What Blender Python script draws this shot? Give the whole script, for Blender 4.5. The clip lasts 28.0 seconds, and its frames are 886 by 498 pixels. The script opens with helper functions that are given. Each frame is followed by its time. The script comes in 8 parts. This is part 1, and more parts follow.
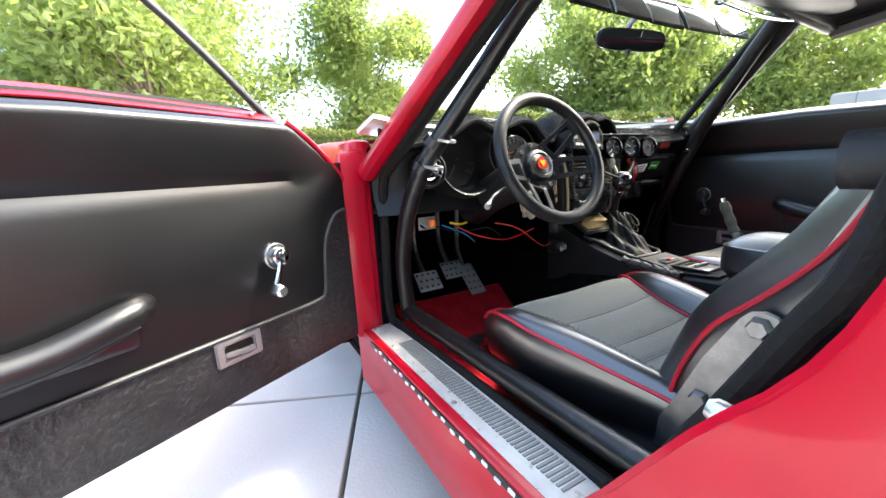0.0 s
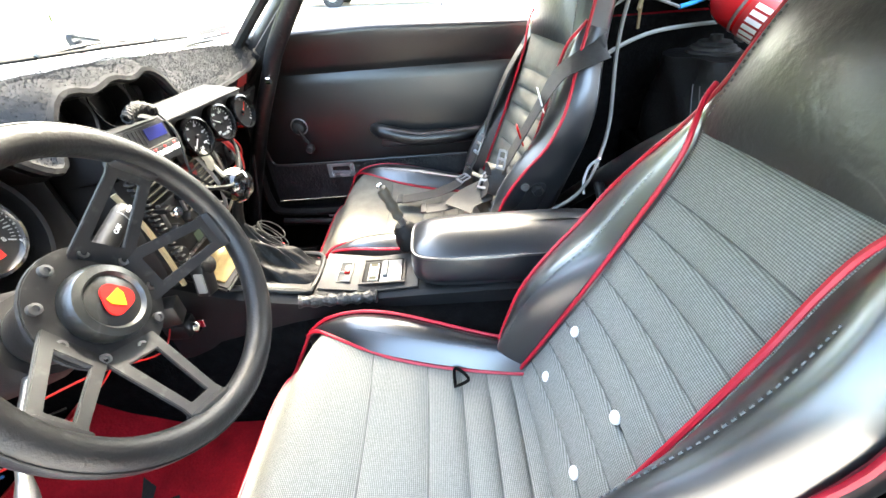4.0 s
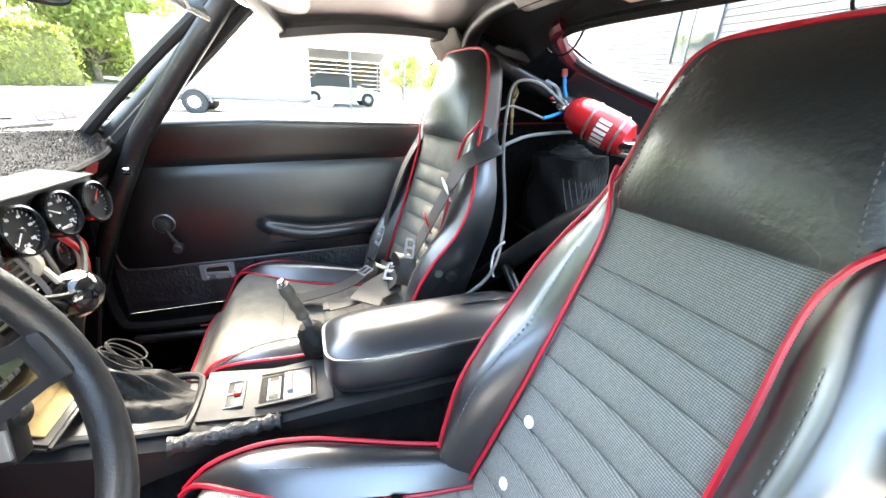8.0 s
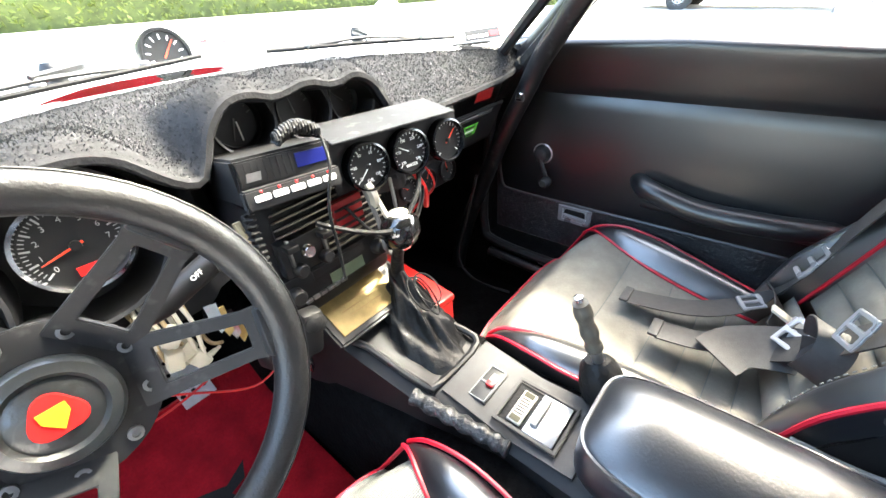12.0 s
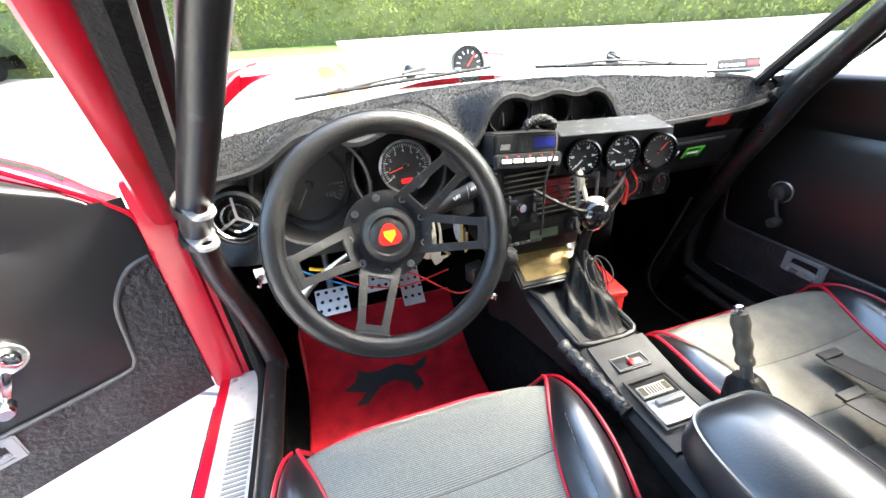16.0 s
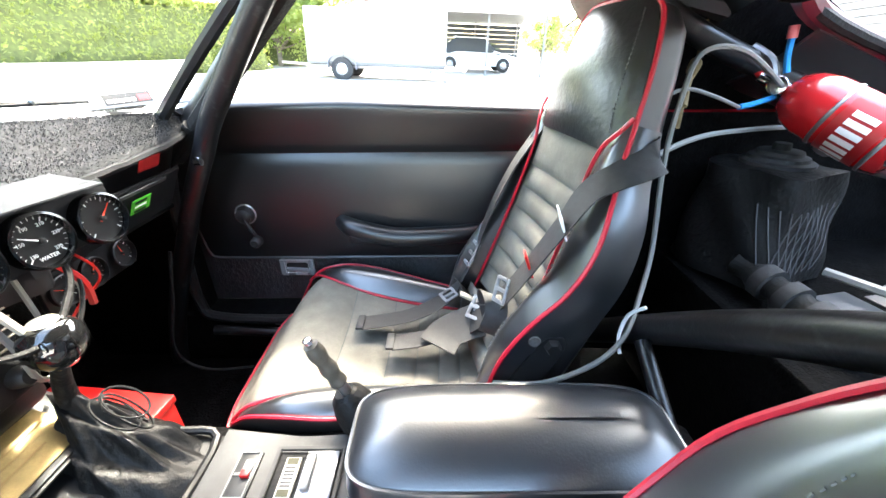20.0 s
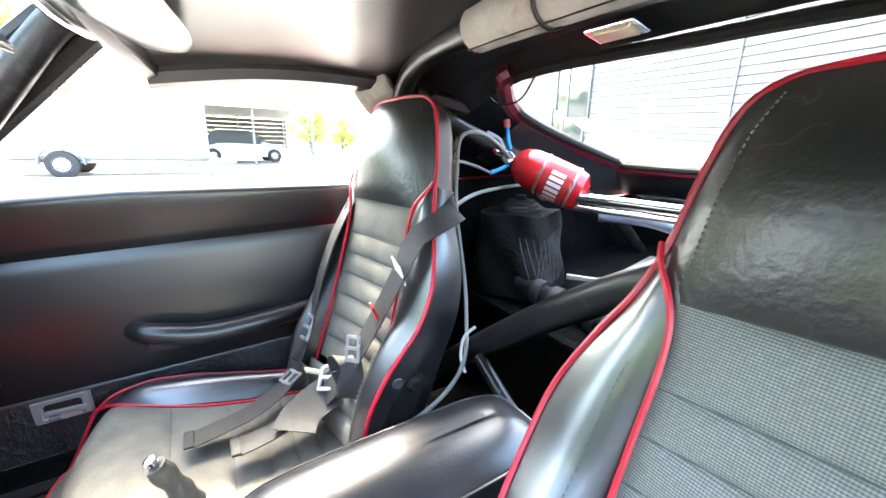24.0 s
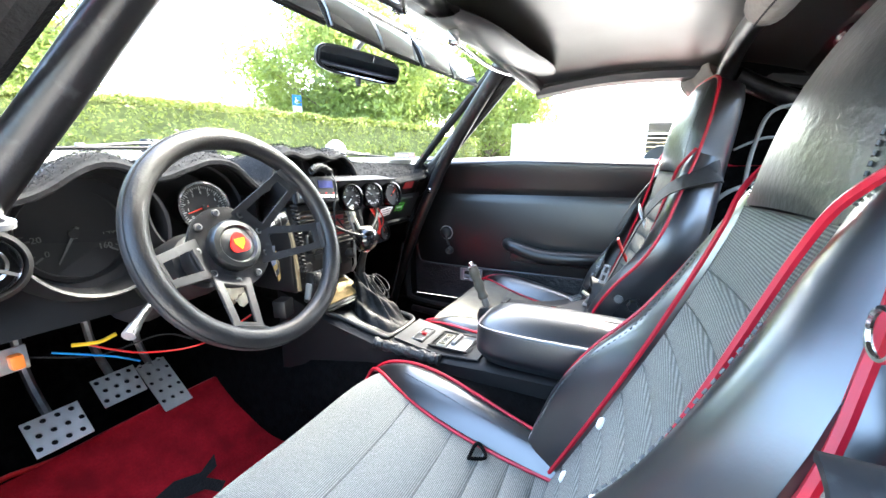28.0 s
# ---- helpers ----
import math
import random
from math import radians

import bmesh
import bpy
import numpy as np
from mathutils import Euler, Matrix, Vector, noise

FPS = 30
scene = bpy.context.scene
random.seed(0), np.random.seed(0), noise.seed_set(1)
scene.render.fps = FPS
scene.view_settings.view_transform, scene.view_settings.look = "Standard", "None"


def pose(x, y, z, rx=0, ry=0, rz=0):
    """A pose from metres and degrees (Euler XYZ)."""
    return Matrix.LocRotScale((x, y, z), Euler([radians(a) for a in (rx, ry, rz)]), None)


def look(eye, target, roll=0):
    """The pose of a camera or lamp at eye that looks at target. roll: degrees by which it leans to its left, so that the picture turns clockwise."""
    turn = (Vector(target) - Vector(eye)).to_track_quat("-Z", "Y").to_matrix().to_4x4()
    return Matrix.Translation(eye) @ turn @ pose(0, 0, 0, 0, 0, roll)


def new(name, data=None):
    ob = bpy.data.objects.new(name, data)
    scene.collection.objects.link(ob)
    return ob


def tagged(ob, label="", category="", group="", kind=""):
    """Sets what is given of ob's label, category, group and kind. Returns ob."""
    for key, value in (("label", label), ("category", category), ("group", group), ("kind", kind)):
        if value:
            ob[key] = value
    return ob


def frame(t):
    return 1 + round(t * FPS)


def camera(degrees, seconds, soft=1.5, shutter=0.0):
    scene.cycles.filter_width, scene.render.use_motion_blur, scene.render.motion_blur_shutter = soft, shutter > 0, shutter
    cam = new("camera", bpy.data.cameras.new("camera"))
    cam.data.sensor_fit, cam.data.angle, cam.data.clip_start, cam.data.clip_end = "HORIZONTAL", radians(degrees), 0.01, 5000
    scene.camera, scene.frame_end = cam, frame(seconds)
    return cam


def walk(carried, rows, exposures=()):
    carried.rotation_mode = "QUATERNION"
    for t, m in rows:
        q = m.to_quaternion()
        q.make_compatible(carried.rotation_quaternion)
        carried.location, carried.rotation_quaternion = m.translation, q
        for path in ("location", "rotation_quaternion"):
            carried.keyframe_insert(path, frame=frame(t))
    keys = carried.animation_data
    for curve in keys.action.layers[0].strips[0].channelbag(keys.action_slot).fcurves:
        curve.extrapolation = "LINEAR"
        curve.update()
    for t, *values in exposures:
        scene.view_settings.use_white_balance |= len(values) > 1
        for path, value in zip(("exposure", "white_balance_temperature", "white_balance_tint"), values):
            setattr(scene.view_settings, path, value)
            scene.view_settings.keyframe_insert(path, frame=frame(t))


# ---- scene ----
cam = camera(97.1, 28.0)
PATH = [
    (0, (-0.979, -0.017, 0.809), (-0.038, 1.703, 0.415), -3.4),
    (0.5, (-0.862, 0.107, 0.796), (0.241, 1.673, 0.218), -4.8),
    (1, (-0.762, 0.171, 0.863), (0.441, 1.534, 0.03), -5.5),
    (1.5, (-0.675, 0.222, 0.937), (0.569, 1.374, -0.124), -5.4),
    (2, (-0.626, 0.247, 1.001), (0.66, 1.222, -0.18), -5.2),
    (2.5, (-0.628, 0.263, 1.034), (0.741, 1.068, -0.181), -5.1),
    (3, (-0.659, 0.307, 1.052), (0.796, 0.927, -0.173), -5.8),
    (3.5, (-0.663, 0.342, 1.063), (0.877, 0.715, -0.158), -6.2),
    (4, (-0.584, 0.376, 1.053), (1.029, 0.42, -0.129), -4.7),
    (4.5, (-0.511, 0.404, 1.038), (1.168, 0.101, -0.006), -2.2),
    (6.5, (-0.588, 0.527, 1.032), (1.057, -0.378, 0.343), 1.9),
    (7, (-0.607, 0.549, 1.029), (1.054, -0.317, 0.328), 1.8),
    (7.5, (-0.594, 0.512, 1.017), (1.103, -0.248, 0.279), 1.2),
    (8, (-0.528, 0.443, 1.016), (1.216, -0.152, 0.24), 0.7),
    (8.5, (-0.467, 0.388, 1.007), (1.321, 0.017, 0.192), 0.2),
    (9, (-0.433, 0.352, 0.995), (1.365, 0.218, 0.128), -0.4),
    (9.5, (-0.396, 0.32, 0.993), (1.373, 0.446, 0.069), -1.4),
    (10, (-0.373, 0.303, 1.002), (1.335, 0.676, 0.03), -1.8),
    (10.5, (-0.358, 0.291, 1.017), (1.254, 0.889, -0.004), -2.4),
    (11, (-0.32, 0.303, 1.026), (1.181, 1.105, -0.024), -3.6),
    (11.5, (-0.276, 0.355, 1.029), (1.099, 1.331, -0.047), -4.4),
    (12, (-0.247, 0.389, 1.031), (0.992, 1.509, -0.068), -4.9),
    (12.5, (-0.232, 0.394, 1.027), (0.923, 1.605, -0.068), -4.9),
    (14.5, (-0.402, 0.323, 1.009), (0.553, 1.767, 0.007), -7.4),
    (15, (-0.36, 0.277, 1.028), (0.437, 1.818, 0.033), -6.1),
    (15.5, (-0.364, 0.245, 1.054), (0.239, 1.887, 0.084), -4.9),
    (16, (-0.357, 0.216, 1.055), (0.097, 1.901, 0.078), -4.3),
    (16.5, (-0.329, 0.194, 1.047), (0.021, 1.889, 0.045), -5.4),
    (17, (-0.323, 0.18, 1.045), (0.023, 1.882, 0.052), -5.9),
    (17.5, (-0.329, 0.183, 1.048), (0.103, 1.868, 0.062), -5.6),
    (18, (-0.35, 0.226, 1.037), (0.319, 1.843, 0.069), -4.2),
    (18.5, (-0.368, 0.293, 1.02), (0.611, 1.764, 0.083), -2.9),
    (19, (-0.365, 0.34, 1.005), (0.953, 1.532, 0.087), -2.1),
    (19.5, (-0.321, 0.355, 0.998), (1.321, 1.038, 0.082), -0.7),
    (20, (-0.255, 0.341, 1.029), (1.524, 0.335, 0.114), -0.4),
    (20.5, (-0.196, 0.316, 1.078), (1.48, -0.299, 0.177), 0.4),
    (21, (-0.179, 0.329, 1.081), (1.342, -0.631, 0.206), 0.9),
    (21.5, (-0.177, 0.36, 1.079), (1.264, -0.733, 0.223), 0.6),
    (23.5, (-0.255, 0.416, 1.042), (1.298, -0.66, 0.386), -1.0),
    (24, (-0.307, 0.422, 1.018), (1.341, -0.569, 0.468), -0.7),
    (24.5, (-0.36, 0.42, 1.005), (1.406, -0.398, 0.545), -0.2),
    (25, (-0.418, 0.392, 0.994), (1.448, -0.207, 0.595), -0.6),
    (25.5, (-0.483, 0.347, 0.977), (1.457, 0.01, 0.624), -1.2),
    (26, (-0.556, 0.312, 0.956), (1.422, 0.235, 0.667), -1.6),
    (26.5, (-0.607, 0.286, 0.951), (1.366, 0.454, 0.671), -1.7),
    (27, (-0.64, 0.247, 0.939), (1.281, 0.703, 0.616), -1.5),
    (27.5, (-0.658, 0.194, 0.933), (1.17, 0.91, 0.553), -1.0),
    (28, (-0.673, 0.178, 0.925), (1.07, 1.055, 0.488), -0.9),
]
walk(cam, [(t, look(eye, target, roll)) for t, eye, target, roll in PATH], [(0.0, 3.1, 6700, 3), (1.0, 3.8, 7000, 3), (2.0, 4.45, 7300, 3), (4.5, 4.8, 7200, 3), (7.0, 4.5, 7100, 3), (9.0, 4.85, 7000, 3), (12.0, 4.6, 6900, 3), (15.0, 4.2, 6700, 3), (17.0, 4.1, 6700, 3), (19.0, 4.2, 6600, 3), (20.5, 4.82, 6900, 3), (23.0, 4.85, 6900, 3), (25.0, 4.75, 6700, 3), (28.0, 4.52, 6400, 3)])

# ---- light ----
UP = Vector((0.0, -0.0435, 0.999)).normalized()
OUT = Matrix.Rotation(math.atan2(0.0435, 0.999), 4, "X")  # the yard's level against the car's rake
SUN = Vector((0.60, -0.10, 0.78)).normalized()
world = bpy.data.worlds.new("world")
scene.world = world
world.use_nodes = True
sky = world.node_tree.nodes.new("ShaderNodeTexSky")
sky.sky_type, sky.sun_disc = "NISHITA", False
sky.sun_elevation = math.asin(SUN.z)
sky.sun_rotation = math.atan2(SUN.x, SUN.y)
sky.air_density, sky.dust_density = 1.0, 4.0
world.node_tree.links.new(sky.outputs[0], world.node_tree.nodes["Background"].inputs[0])
world.node_tree.nodes["Background"].inputs[1].default_value = 0.15
lamp = bpy.data.lights.new("sun", "SUN")
lamp.energy, lamp.angle, lamp.color = 0.9, radians(6.0), (1.0, 0.95, 0.88)
sun = new("sun", lamp)
sun.matrix_world = look((8, -1, 12), Vector((8, -1, 12)) - SUN)


# ---- materials ----
def mat(name, color, rough=0.5, metal=0.0, grain=0.0, size=0.004, vary=0.0, vsize=0.15, coat=0.0, spec=0.5, wear=None, weave=0.0, turn=0.0, glass=False, emit=0.0, rvary=0.0, leaf=0.0, crough=0.06, coat_ior=1.5, scuff=None):
    m = bpy.data.materials.new(name)
    m.use_nodes = True
    nt = m.node_tree
    b = nt.nodes["Principled BSDF"]
    c = (*color, 1)
    b.inputs["Base Color"].default_value = c
    b.inputs["Roughness"].default_value = rough
    b.inputs["Metallic"].default_value = metal
    b.inputs["Coat Weight"].default_value = coat
    b.inputs["Specular IOR Level"].default_value = spec
    b.inputs["Coat Roughness"].default_value = crough
    b.inputs["Coat IOR"].default_value = coat_ior
    if glass:
        b.inputs["Transmission Weight"].default_value = 1.0
        b.inputs["IOR"].default_value = 1.02
    if emit:
        b.inputs["Emission Color"].default_value = c
        b.inputs["Emission Strength"].default_value = emit
    tc = nt.nodes.new("ShaderNodeTexCoord").outputs["Object"]

    def noise_at(scale, detail=4.0):
        n = nt.nodes.new("ShaderNodeTexNoise")
        n.inputs["Scale"].default_value, n.inputs["Detail"].default_value = scale, detail
        nt.links.new(tc, n.inputs["Vector"])
        return n.outputs["Fac"]

    def mixed(fac, a, bcol):
        x = nt.nodes.new("ShaderNodeMix")
        x.data_type = "RGBA"
        if hasattr(fac, "is_linked"):
            nt.links.new(fac, x.inputs[0])
        else:
            x.inputs[0].default_value = fac
        for sock, v in ((x.inputs[6], a), (x.inputs[7], bcol)):
            if hasattr(v, "is_linked"):
                nt.links.new(v, sock)
            else:
                sock.default_value = v
        return x.outputs[2]

    def ramp(src, lo, hi):
        r = nt.nodes.new("ShaderNodeMapRange")
        r.inputs[1].default_value, r.inputs[2].default_value = lo, hi
        nt.links.new(src, r.inputs[0])
        return r.outputs[0]

    col = None
    if vary:
        dark = tuple(v * (1 - vary) for v in color) + (1,)
        lite = tuple(min(1, v * (1 + vary)) for v in color) + (1,)
        col = mixed(ramp(noise_at(1 / vsize), 0.3, 0.7), dark, lite)
        col = mixed(ramp(noise_at(9 / vsize, 6), 0.25, 0.75), mixed(0.5, col, dark), col)
    if wear:
        col = mixed(ramp(noise_at(2.2 / vsize, 8), 0.58, 0.72), col if col else c, (*wear, 1))
    if scuff:
        # fine pale crease lines where two noises cross their mean
        gap = nt.nodes.new("ShaderNodeMath")
        gap.operation = "SUBTRACT"
        gap.inputs[1].default_value = 0.5
        nt.links.new(noise_at(scuff[0], 2.0), gap.inputs[0])
        width = nt.nodes.new("ShaderNodeMath")
        width.operation = "ABSOLUTE"
        nt.links.new(gap.outputs[0], width.inputs[0])
        on = nt.nodes.new("ShaderNodeMath")
        on.operation = "MULTIPLY"
        nt.links.new(ramp(width.outputs[0], 0.010, 0.002), on.inputs[0])
        nt.links.new(ramp(noise_at(7.0, 2.0), 0.48, 0.62), on.inputs[1])
        col = mixed(on.outputs[0], col if col else c, (*scuff[1], 1))
    height = None
    if weave:
        hs = []
        mp = nt.nodes.new("ShaderNodeMapping")
        mp.inputs["Rotation"].default_value = (radians(turn), 0, 0)
        nt.links.new(tc, mp.inputs["Vector"])
        for axis in "XY":
            w = nt.nodes.new("ShaderNodeTexWave")
            w.bands_direction = axis
            w.inputs["Scale"].default_value = 0.314 / weave
            w.inputs["Distortion"].default_value, w.inputs["Detail"].default_value = 0.0, 0.0
            w.inputs["Detail Scale"].default_value = 1.5
            nt.links.new(mp.outputs[0], w.inputs["Vector"])
            hs.append(w.outputs["Fac"])
        mx = nt.nodes.new("ShaderNodeMath")
        mx.operation = "MULTIPLY"
        nt.links.new(hs[0], mx.inputs[0])
        mx.inputs[1].default_value = 0.28
        m2 = nt.nodes.new("ShaderNodeMath")
        m2.operation = "MULTIPLY_ADD"
        nt.links.new(hs[1], m2.inputs[0])
        m2.inputs[1].default_value = 0.7
        nt.links.new(mx.outputs[0], m2.inputs[2])
        height = m2.outputs[0]
        col = mixed(ramp(height, 0.1, 0.9), tuple(v * 0.45 for v in color) + (1,), tuple(v * 1.35 for v in color) + (1,))
        col = mixed(ramp(noise_at(260, 2), 0.35, 0.65), mixed(0.35, col, tuple(v * 0.5 for v in color) + (1,)), col)
    if col:
        nt.links.new(col, b.inputs["Base Color"])
    if rvary:
        rr = nt.nodes.new("ShaderNodeMapRange")
        rr.inputs[3].default_value, rr.inputs[4].default_value = rough - rvary, rough + rvary
        nt.links.new(noise_at(14, 6), rr.inputs[0])
        nt.links.new(rr.outputs[0], b.inputs["Roughness"])
    if grain:
        bump = nt.nodes.new("ShaderNodeBump")
        bump.inputs["Strength"].default_value = grain
        bump.inputs["Distance"].default_value = size * 0.5
        nt.links.new(height if height else noise_at(1 / size, 3), bump.inputs["Height"])
        nt.links.new(bump.outputs[0], b.inputs["Normal"])
    if leaf:
        # thin leaves let some light through
        tl = nt.nodes.new("ShaderNodeBsdfTranslucent")
        tl.inputs["Color"].default_value = (color[0] * 1.5, color[1] * 1.5, color[2], 1)
        ms = nt.nodes.new("ShaderNodeMixShader")
        ms.inputs[0].default_value = leaf
        nt.links.new(b.outputs[0], ms.inputs[1])
        nt.links.new(tl.outputs[0], ms.inputs[2])
        nt.links.new(ms.outputs[0], nt.nodes["Material Output"].inputs[0])
    return m


VINYL = mat("black_vinyl", (0.0058, 0.0064, 0.008), 0.30, grain=0.06, size=0.0025, vary=0.3, vsize=0.12, rvary=0.03, spec=0.9, coat=1.0, crough=0.31, coat_ior=1.68)
DOORVINYL = mat("door_vinyl", (0.0065, 0.0066, 0.0072), 0.34, grain=0.12, size=0.0025, vary=0.3, rvary=0.06, spec=0.6, coat=0.15, crough=0.38)
GREYVINYL = mat("headrest_vinyl", (0.0095, 0.011, 0.011), 0.33, grain=0.20, size=0.009, vary=0.3, vsize=0.05, rvary=0.08, spec=0.9, coat=0.35, crough=0.38, scuff=(13.0, (0.06, 0.062, 0.06)))
FABRIC = mat("woven_grey_fabric", (0.212, 0.220, 0.205), 0.9, grain=0.5, size=0.002, weave=0.0026, spec=0.2)
FABRICBACK = mat("woven_grey_back_fabric", (0.212, 0.220, 0.205), 0.9, grain=0.5, size=0.002, weave=0.0026, turn=-112.0, spec=0.2)
FABRICTAN = mat("faded_beige_cloth", (0.158, 0.151, 0.130), 0.95, grain=0.6, size=0.0022, vary=0.22, vsize=0.05, spec=0.08)
PIPING = mat("red_piping", (0.42, 0.008, 0.025), 0.4, grain=0.1)
REDPAINT = mat("red_car_paint", (0.44, 0.002, 0.018), 0.32, coat=0.25, spec=0.3, vary=0.12, vsize=0.3, wear=(0.34, 0.004, 0.008))
WHITEPAINT = mat("white_car_paint", (0.78, 0.78, 0.76), 0.25, coat=0.8, vary=0.05)
TUBEBLACK = mat("black_cage_paint", (0.0065, 0.0065, 0.0072), 0.34, grain=0.12, size=0.006, vary=0.35, vsize=0.05, wear=(0.035, 0.035, 0.035), rvary=0.1)
PLASTIC = mat("black_plastic", (0.0065, 0.0065, 0.007), 0.45, grain=0.15, size=0.002, vary=0.3, rvary=0.1, spec=0.4)
DASHMAT = mat("dash_carpet_mat", (0.028, 0.0282, 0.029), 0.97, grain=0.5, size=0.006, vary=0.22, vsize=0.02, spec=0.03)
CARPET = mat("black_carpet", (0.004, 0.004, 0.0042), 0.95, grain=1.0, size=0.006, vary=0.6, vsize=0.02, spec=0.06)
REDMAT = mat("red_carpet_mat", (0.30, 0.006, 0.012), 0.9, grain=0.8, size=0.005, vary=0.35, vsize=0.05, spec=0.15)
CHROME = mat("chrome", (0.8, 0.8, 0.8), 0.12, 1.0, rvary=0.06)
SILLPLATE = mat("scuffed_sill_alloy", (0.52, 0.52, 0.50), 0.5, 0.25, vary=0.12, vsize=0.03, wear=(0.30, 0.29, 0.27))
ALU = mat("brushed_aluminium", (0.62, 0.62, 0.61), 0.35, 1.0, grain=0.08, size=0.003, vary=0.1, rvary=0.1)
STEEL = mat("dull_steel", (0.30, 0.30, 0.30), 0.45, 1.0, vary=0.3, vsize=0.03, rvary=0.1)
DARKMETAL = mat("black_anodised_spokes", (0.020, 0.020, 0.021), 0.55, 0.0, vary=0.2, vsize=0.03, wear=(0.045, 0.045, 0.045), spec=0.3)
RUBBER = mat("rubber", (0.0055, 0.0055, 0.0055), 0.7, grain=0.6, size=0.006, vary=0.4, vsize=0.02, spec=0.3)
LEATHERBOOT = mat("black_leather_boot", (0.006, 0.006, 0.006), 0.5, spec=0.25, grain=0.5, size=0.01, vary=0.3)
RIM = mat("wheel_rim_leather", (0.010, 0.010, 0.0105), 0.42, grain=0.35, size=0.003, vary=0.4, vsize=0.04, rvary=0.1)
HEADLINER = mat("headliner_vinyl", (0.012, 0.011, 0.0105), 0.36, spec=0.8, coat=0.25, crough=0.3, grain=0.08, size=0.003, vary=0.3, vsize=0.3, rvary=0.1)
FOAMGREY = mat("grey_foam_padding", (0.36, 0.34, 0.30), 0.85, grain=0.3, size=0.01, vary=0.2, vsize=0.08, wear=(0.22, 0.2, 0.17))
VISOR = mat("visor_vinyl", (0.014, 0.0135, 0.013), 0.36, grain=0.1, vary=0.2, spec=1.0)
GLASS = mat("window_glass", (0.94, 0.97, 0.96), 0.0, glass=True, spec=0.35)
DIAL = mat("black_dial_face", (0.008, 0.008, 0.008), 0.4, vary=0.2)
WHITE = mat("white_marking", (0.8, 0.8, 0.78), 0.5)
NEEDLE = mat("orange_needle", (0.75, 0.05, 0.02), 0.4)
REDPLASTIC = mat("red_plastic", (0.55, 0.012, 0.012), 0.35)
GOLD = mat("brass_plaque", (0.30, 0.215, 0.085), 0.42, 0.5, vary=0.25, vsize=0.02)
YELLOW = mat("yellow", (0.8, 0.5, 0.03), 0.4)
ORANGE = mat("orange_switch", (0.75, 0.18, 0.02), 0.4)
BLUE = mat("blue_fitting", (0.02, 0.25, 0.6), 0.35, 0.5)
GREEN = mat("green_label", (0.08, 0.4, 0.03), 0.4)
LCDBLUE = mat("blue_display", (0.004, 0.008, 0.10), 0.3)
DARKRED = mat("dark_red_plastic", (0.22, 0.006, 0.008), 0.4)
KEYGREY = mat("grey_key", (0.20, 0.20, 0.195), 0.5)
CONSOLEBLACK = mat("satin_console_plastic", (0.0055, 0.0055, 0.006), 0.55, grain=0.12, size=0.002, vary=0.3, rvary=0.08, spec=0.35)
CREAM = mat("cream_plastic", (0.45, 0.42, 0.34), 0.5)
ARMVINYL = mat("grained_armrest_vinyl", (0.0095, 0.0105, 0.013), 0.34, grain=0.20, size=0.0030, vary=0.25, vsize=0.1, rvary=0.05, spec=0.9, coat=0.5, crough=0.34, coat_ior=1.6)
PEDAL = mat("bright_pedal_alloy", (0.85, 0.85, 0.84), 0.38, 0.75, vary=0.1, vsize=0.02)
WIRE = mat("grey_cable", (0.20, 0.20, 0.19), 0.5)
ROPE = mat("hemp_rope", (0.33, 0.24, 0.13), 0.9, grain=1.0, size=0.004, vary=0.3, vsize=0.01)
WEBBING = mat("black_belt_webbing", (0.02, 0.02, 0.021), 0.7, grain=0.5, size=0.0015, vary=0.3, vsize=0.01)
TAPE = mat("worn_black_tape", (0.03, 0.03, 0.03), 0.45, grain=1.0, size=0.012, vary=0.5, vsize=0.02, wear=(0.14, 0.14, 0.14))
CONCRETE = mat("pale_concrete", (0.60, 0.575, 0.53), 0.95, spec=0.08, grain=0.3, size=0.01, vary=0.10, vsize=0.9, wear=(0.48, 0.465, 0.44))
ASPHALT = mat("sunlit_paving", (0.29, 0.285, 0.27), 0.9, spec=0.1, grain=0.4, size=0.02, vary=0.12, vsize=1.5)
GRASS = mat("lawn_grass", (0.10, 0.17, 0.03), 0.9, grain=1.0, size=0.05, vary=0.5, vsize=0.2)
LEAF = mat("hedge_leaf", (0.150, 0.178, 0.042), 0.5, vary=0.35, vsize=0.25, leaf=0.3)
# darker green for the shade deep between the hedge leaves
HEDGESHADE = mat("hedge_shade", (0.085, 0.105, 0.026), 0.8, vary=0.4, vsize=0.1)
LEAFDARK = mat("tree_leaf", (0.23, 0.285, 0.095), 0.5, vary=0.35, vsize=0.5, leaf=0.5)
BARK = mat("bark", (0.19, 0.15, 0.11), 0.9, grain=1.0, size=0.03, vary=0.3)
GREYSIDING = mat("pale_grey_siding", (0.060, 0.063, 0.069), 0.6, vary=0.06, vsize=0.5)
# wall behind the boards, darkened to paint the shade lines in their gaps
GAPSHADE = mat("siding_gap_shade", (0.040, 0.042, 0.046), 0.7)
CARPORT = mat("carport_sheet", (0.19, 0.19, 0.18), 0.6, vary=0.1, vsize=0.6)
SATIN = mat("satin_chrome", (0.34, 0.34, 0.345), 0.28, 0.5, rvary=0.06, coat=0.4)
# seam colour darkened to carry the shadow of the crease
SEAMSHADE = mat("seam_crease_shade", (0.085, 0.09, 0.085), 0.9)
SIDING = mat("white_siding", (0.78, 0.79, 0.80), 0.6, vary=0.06, vsize=0.5)
TRAILERWHITE = mat("trailer_white", (0.25, 0.255, 0.265), 0.5, vary=0.05, vsize=0.6)
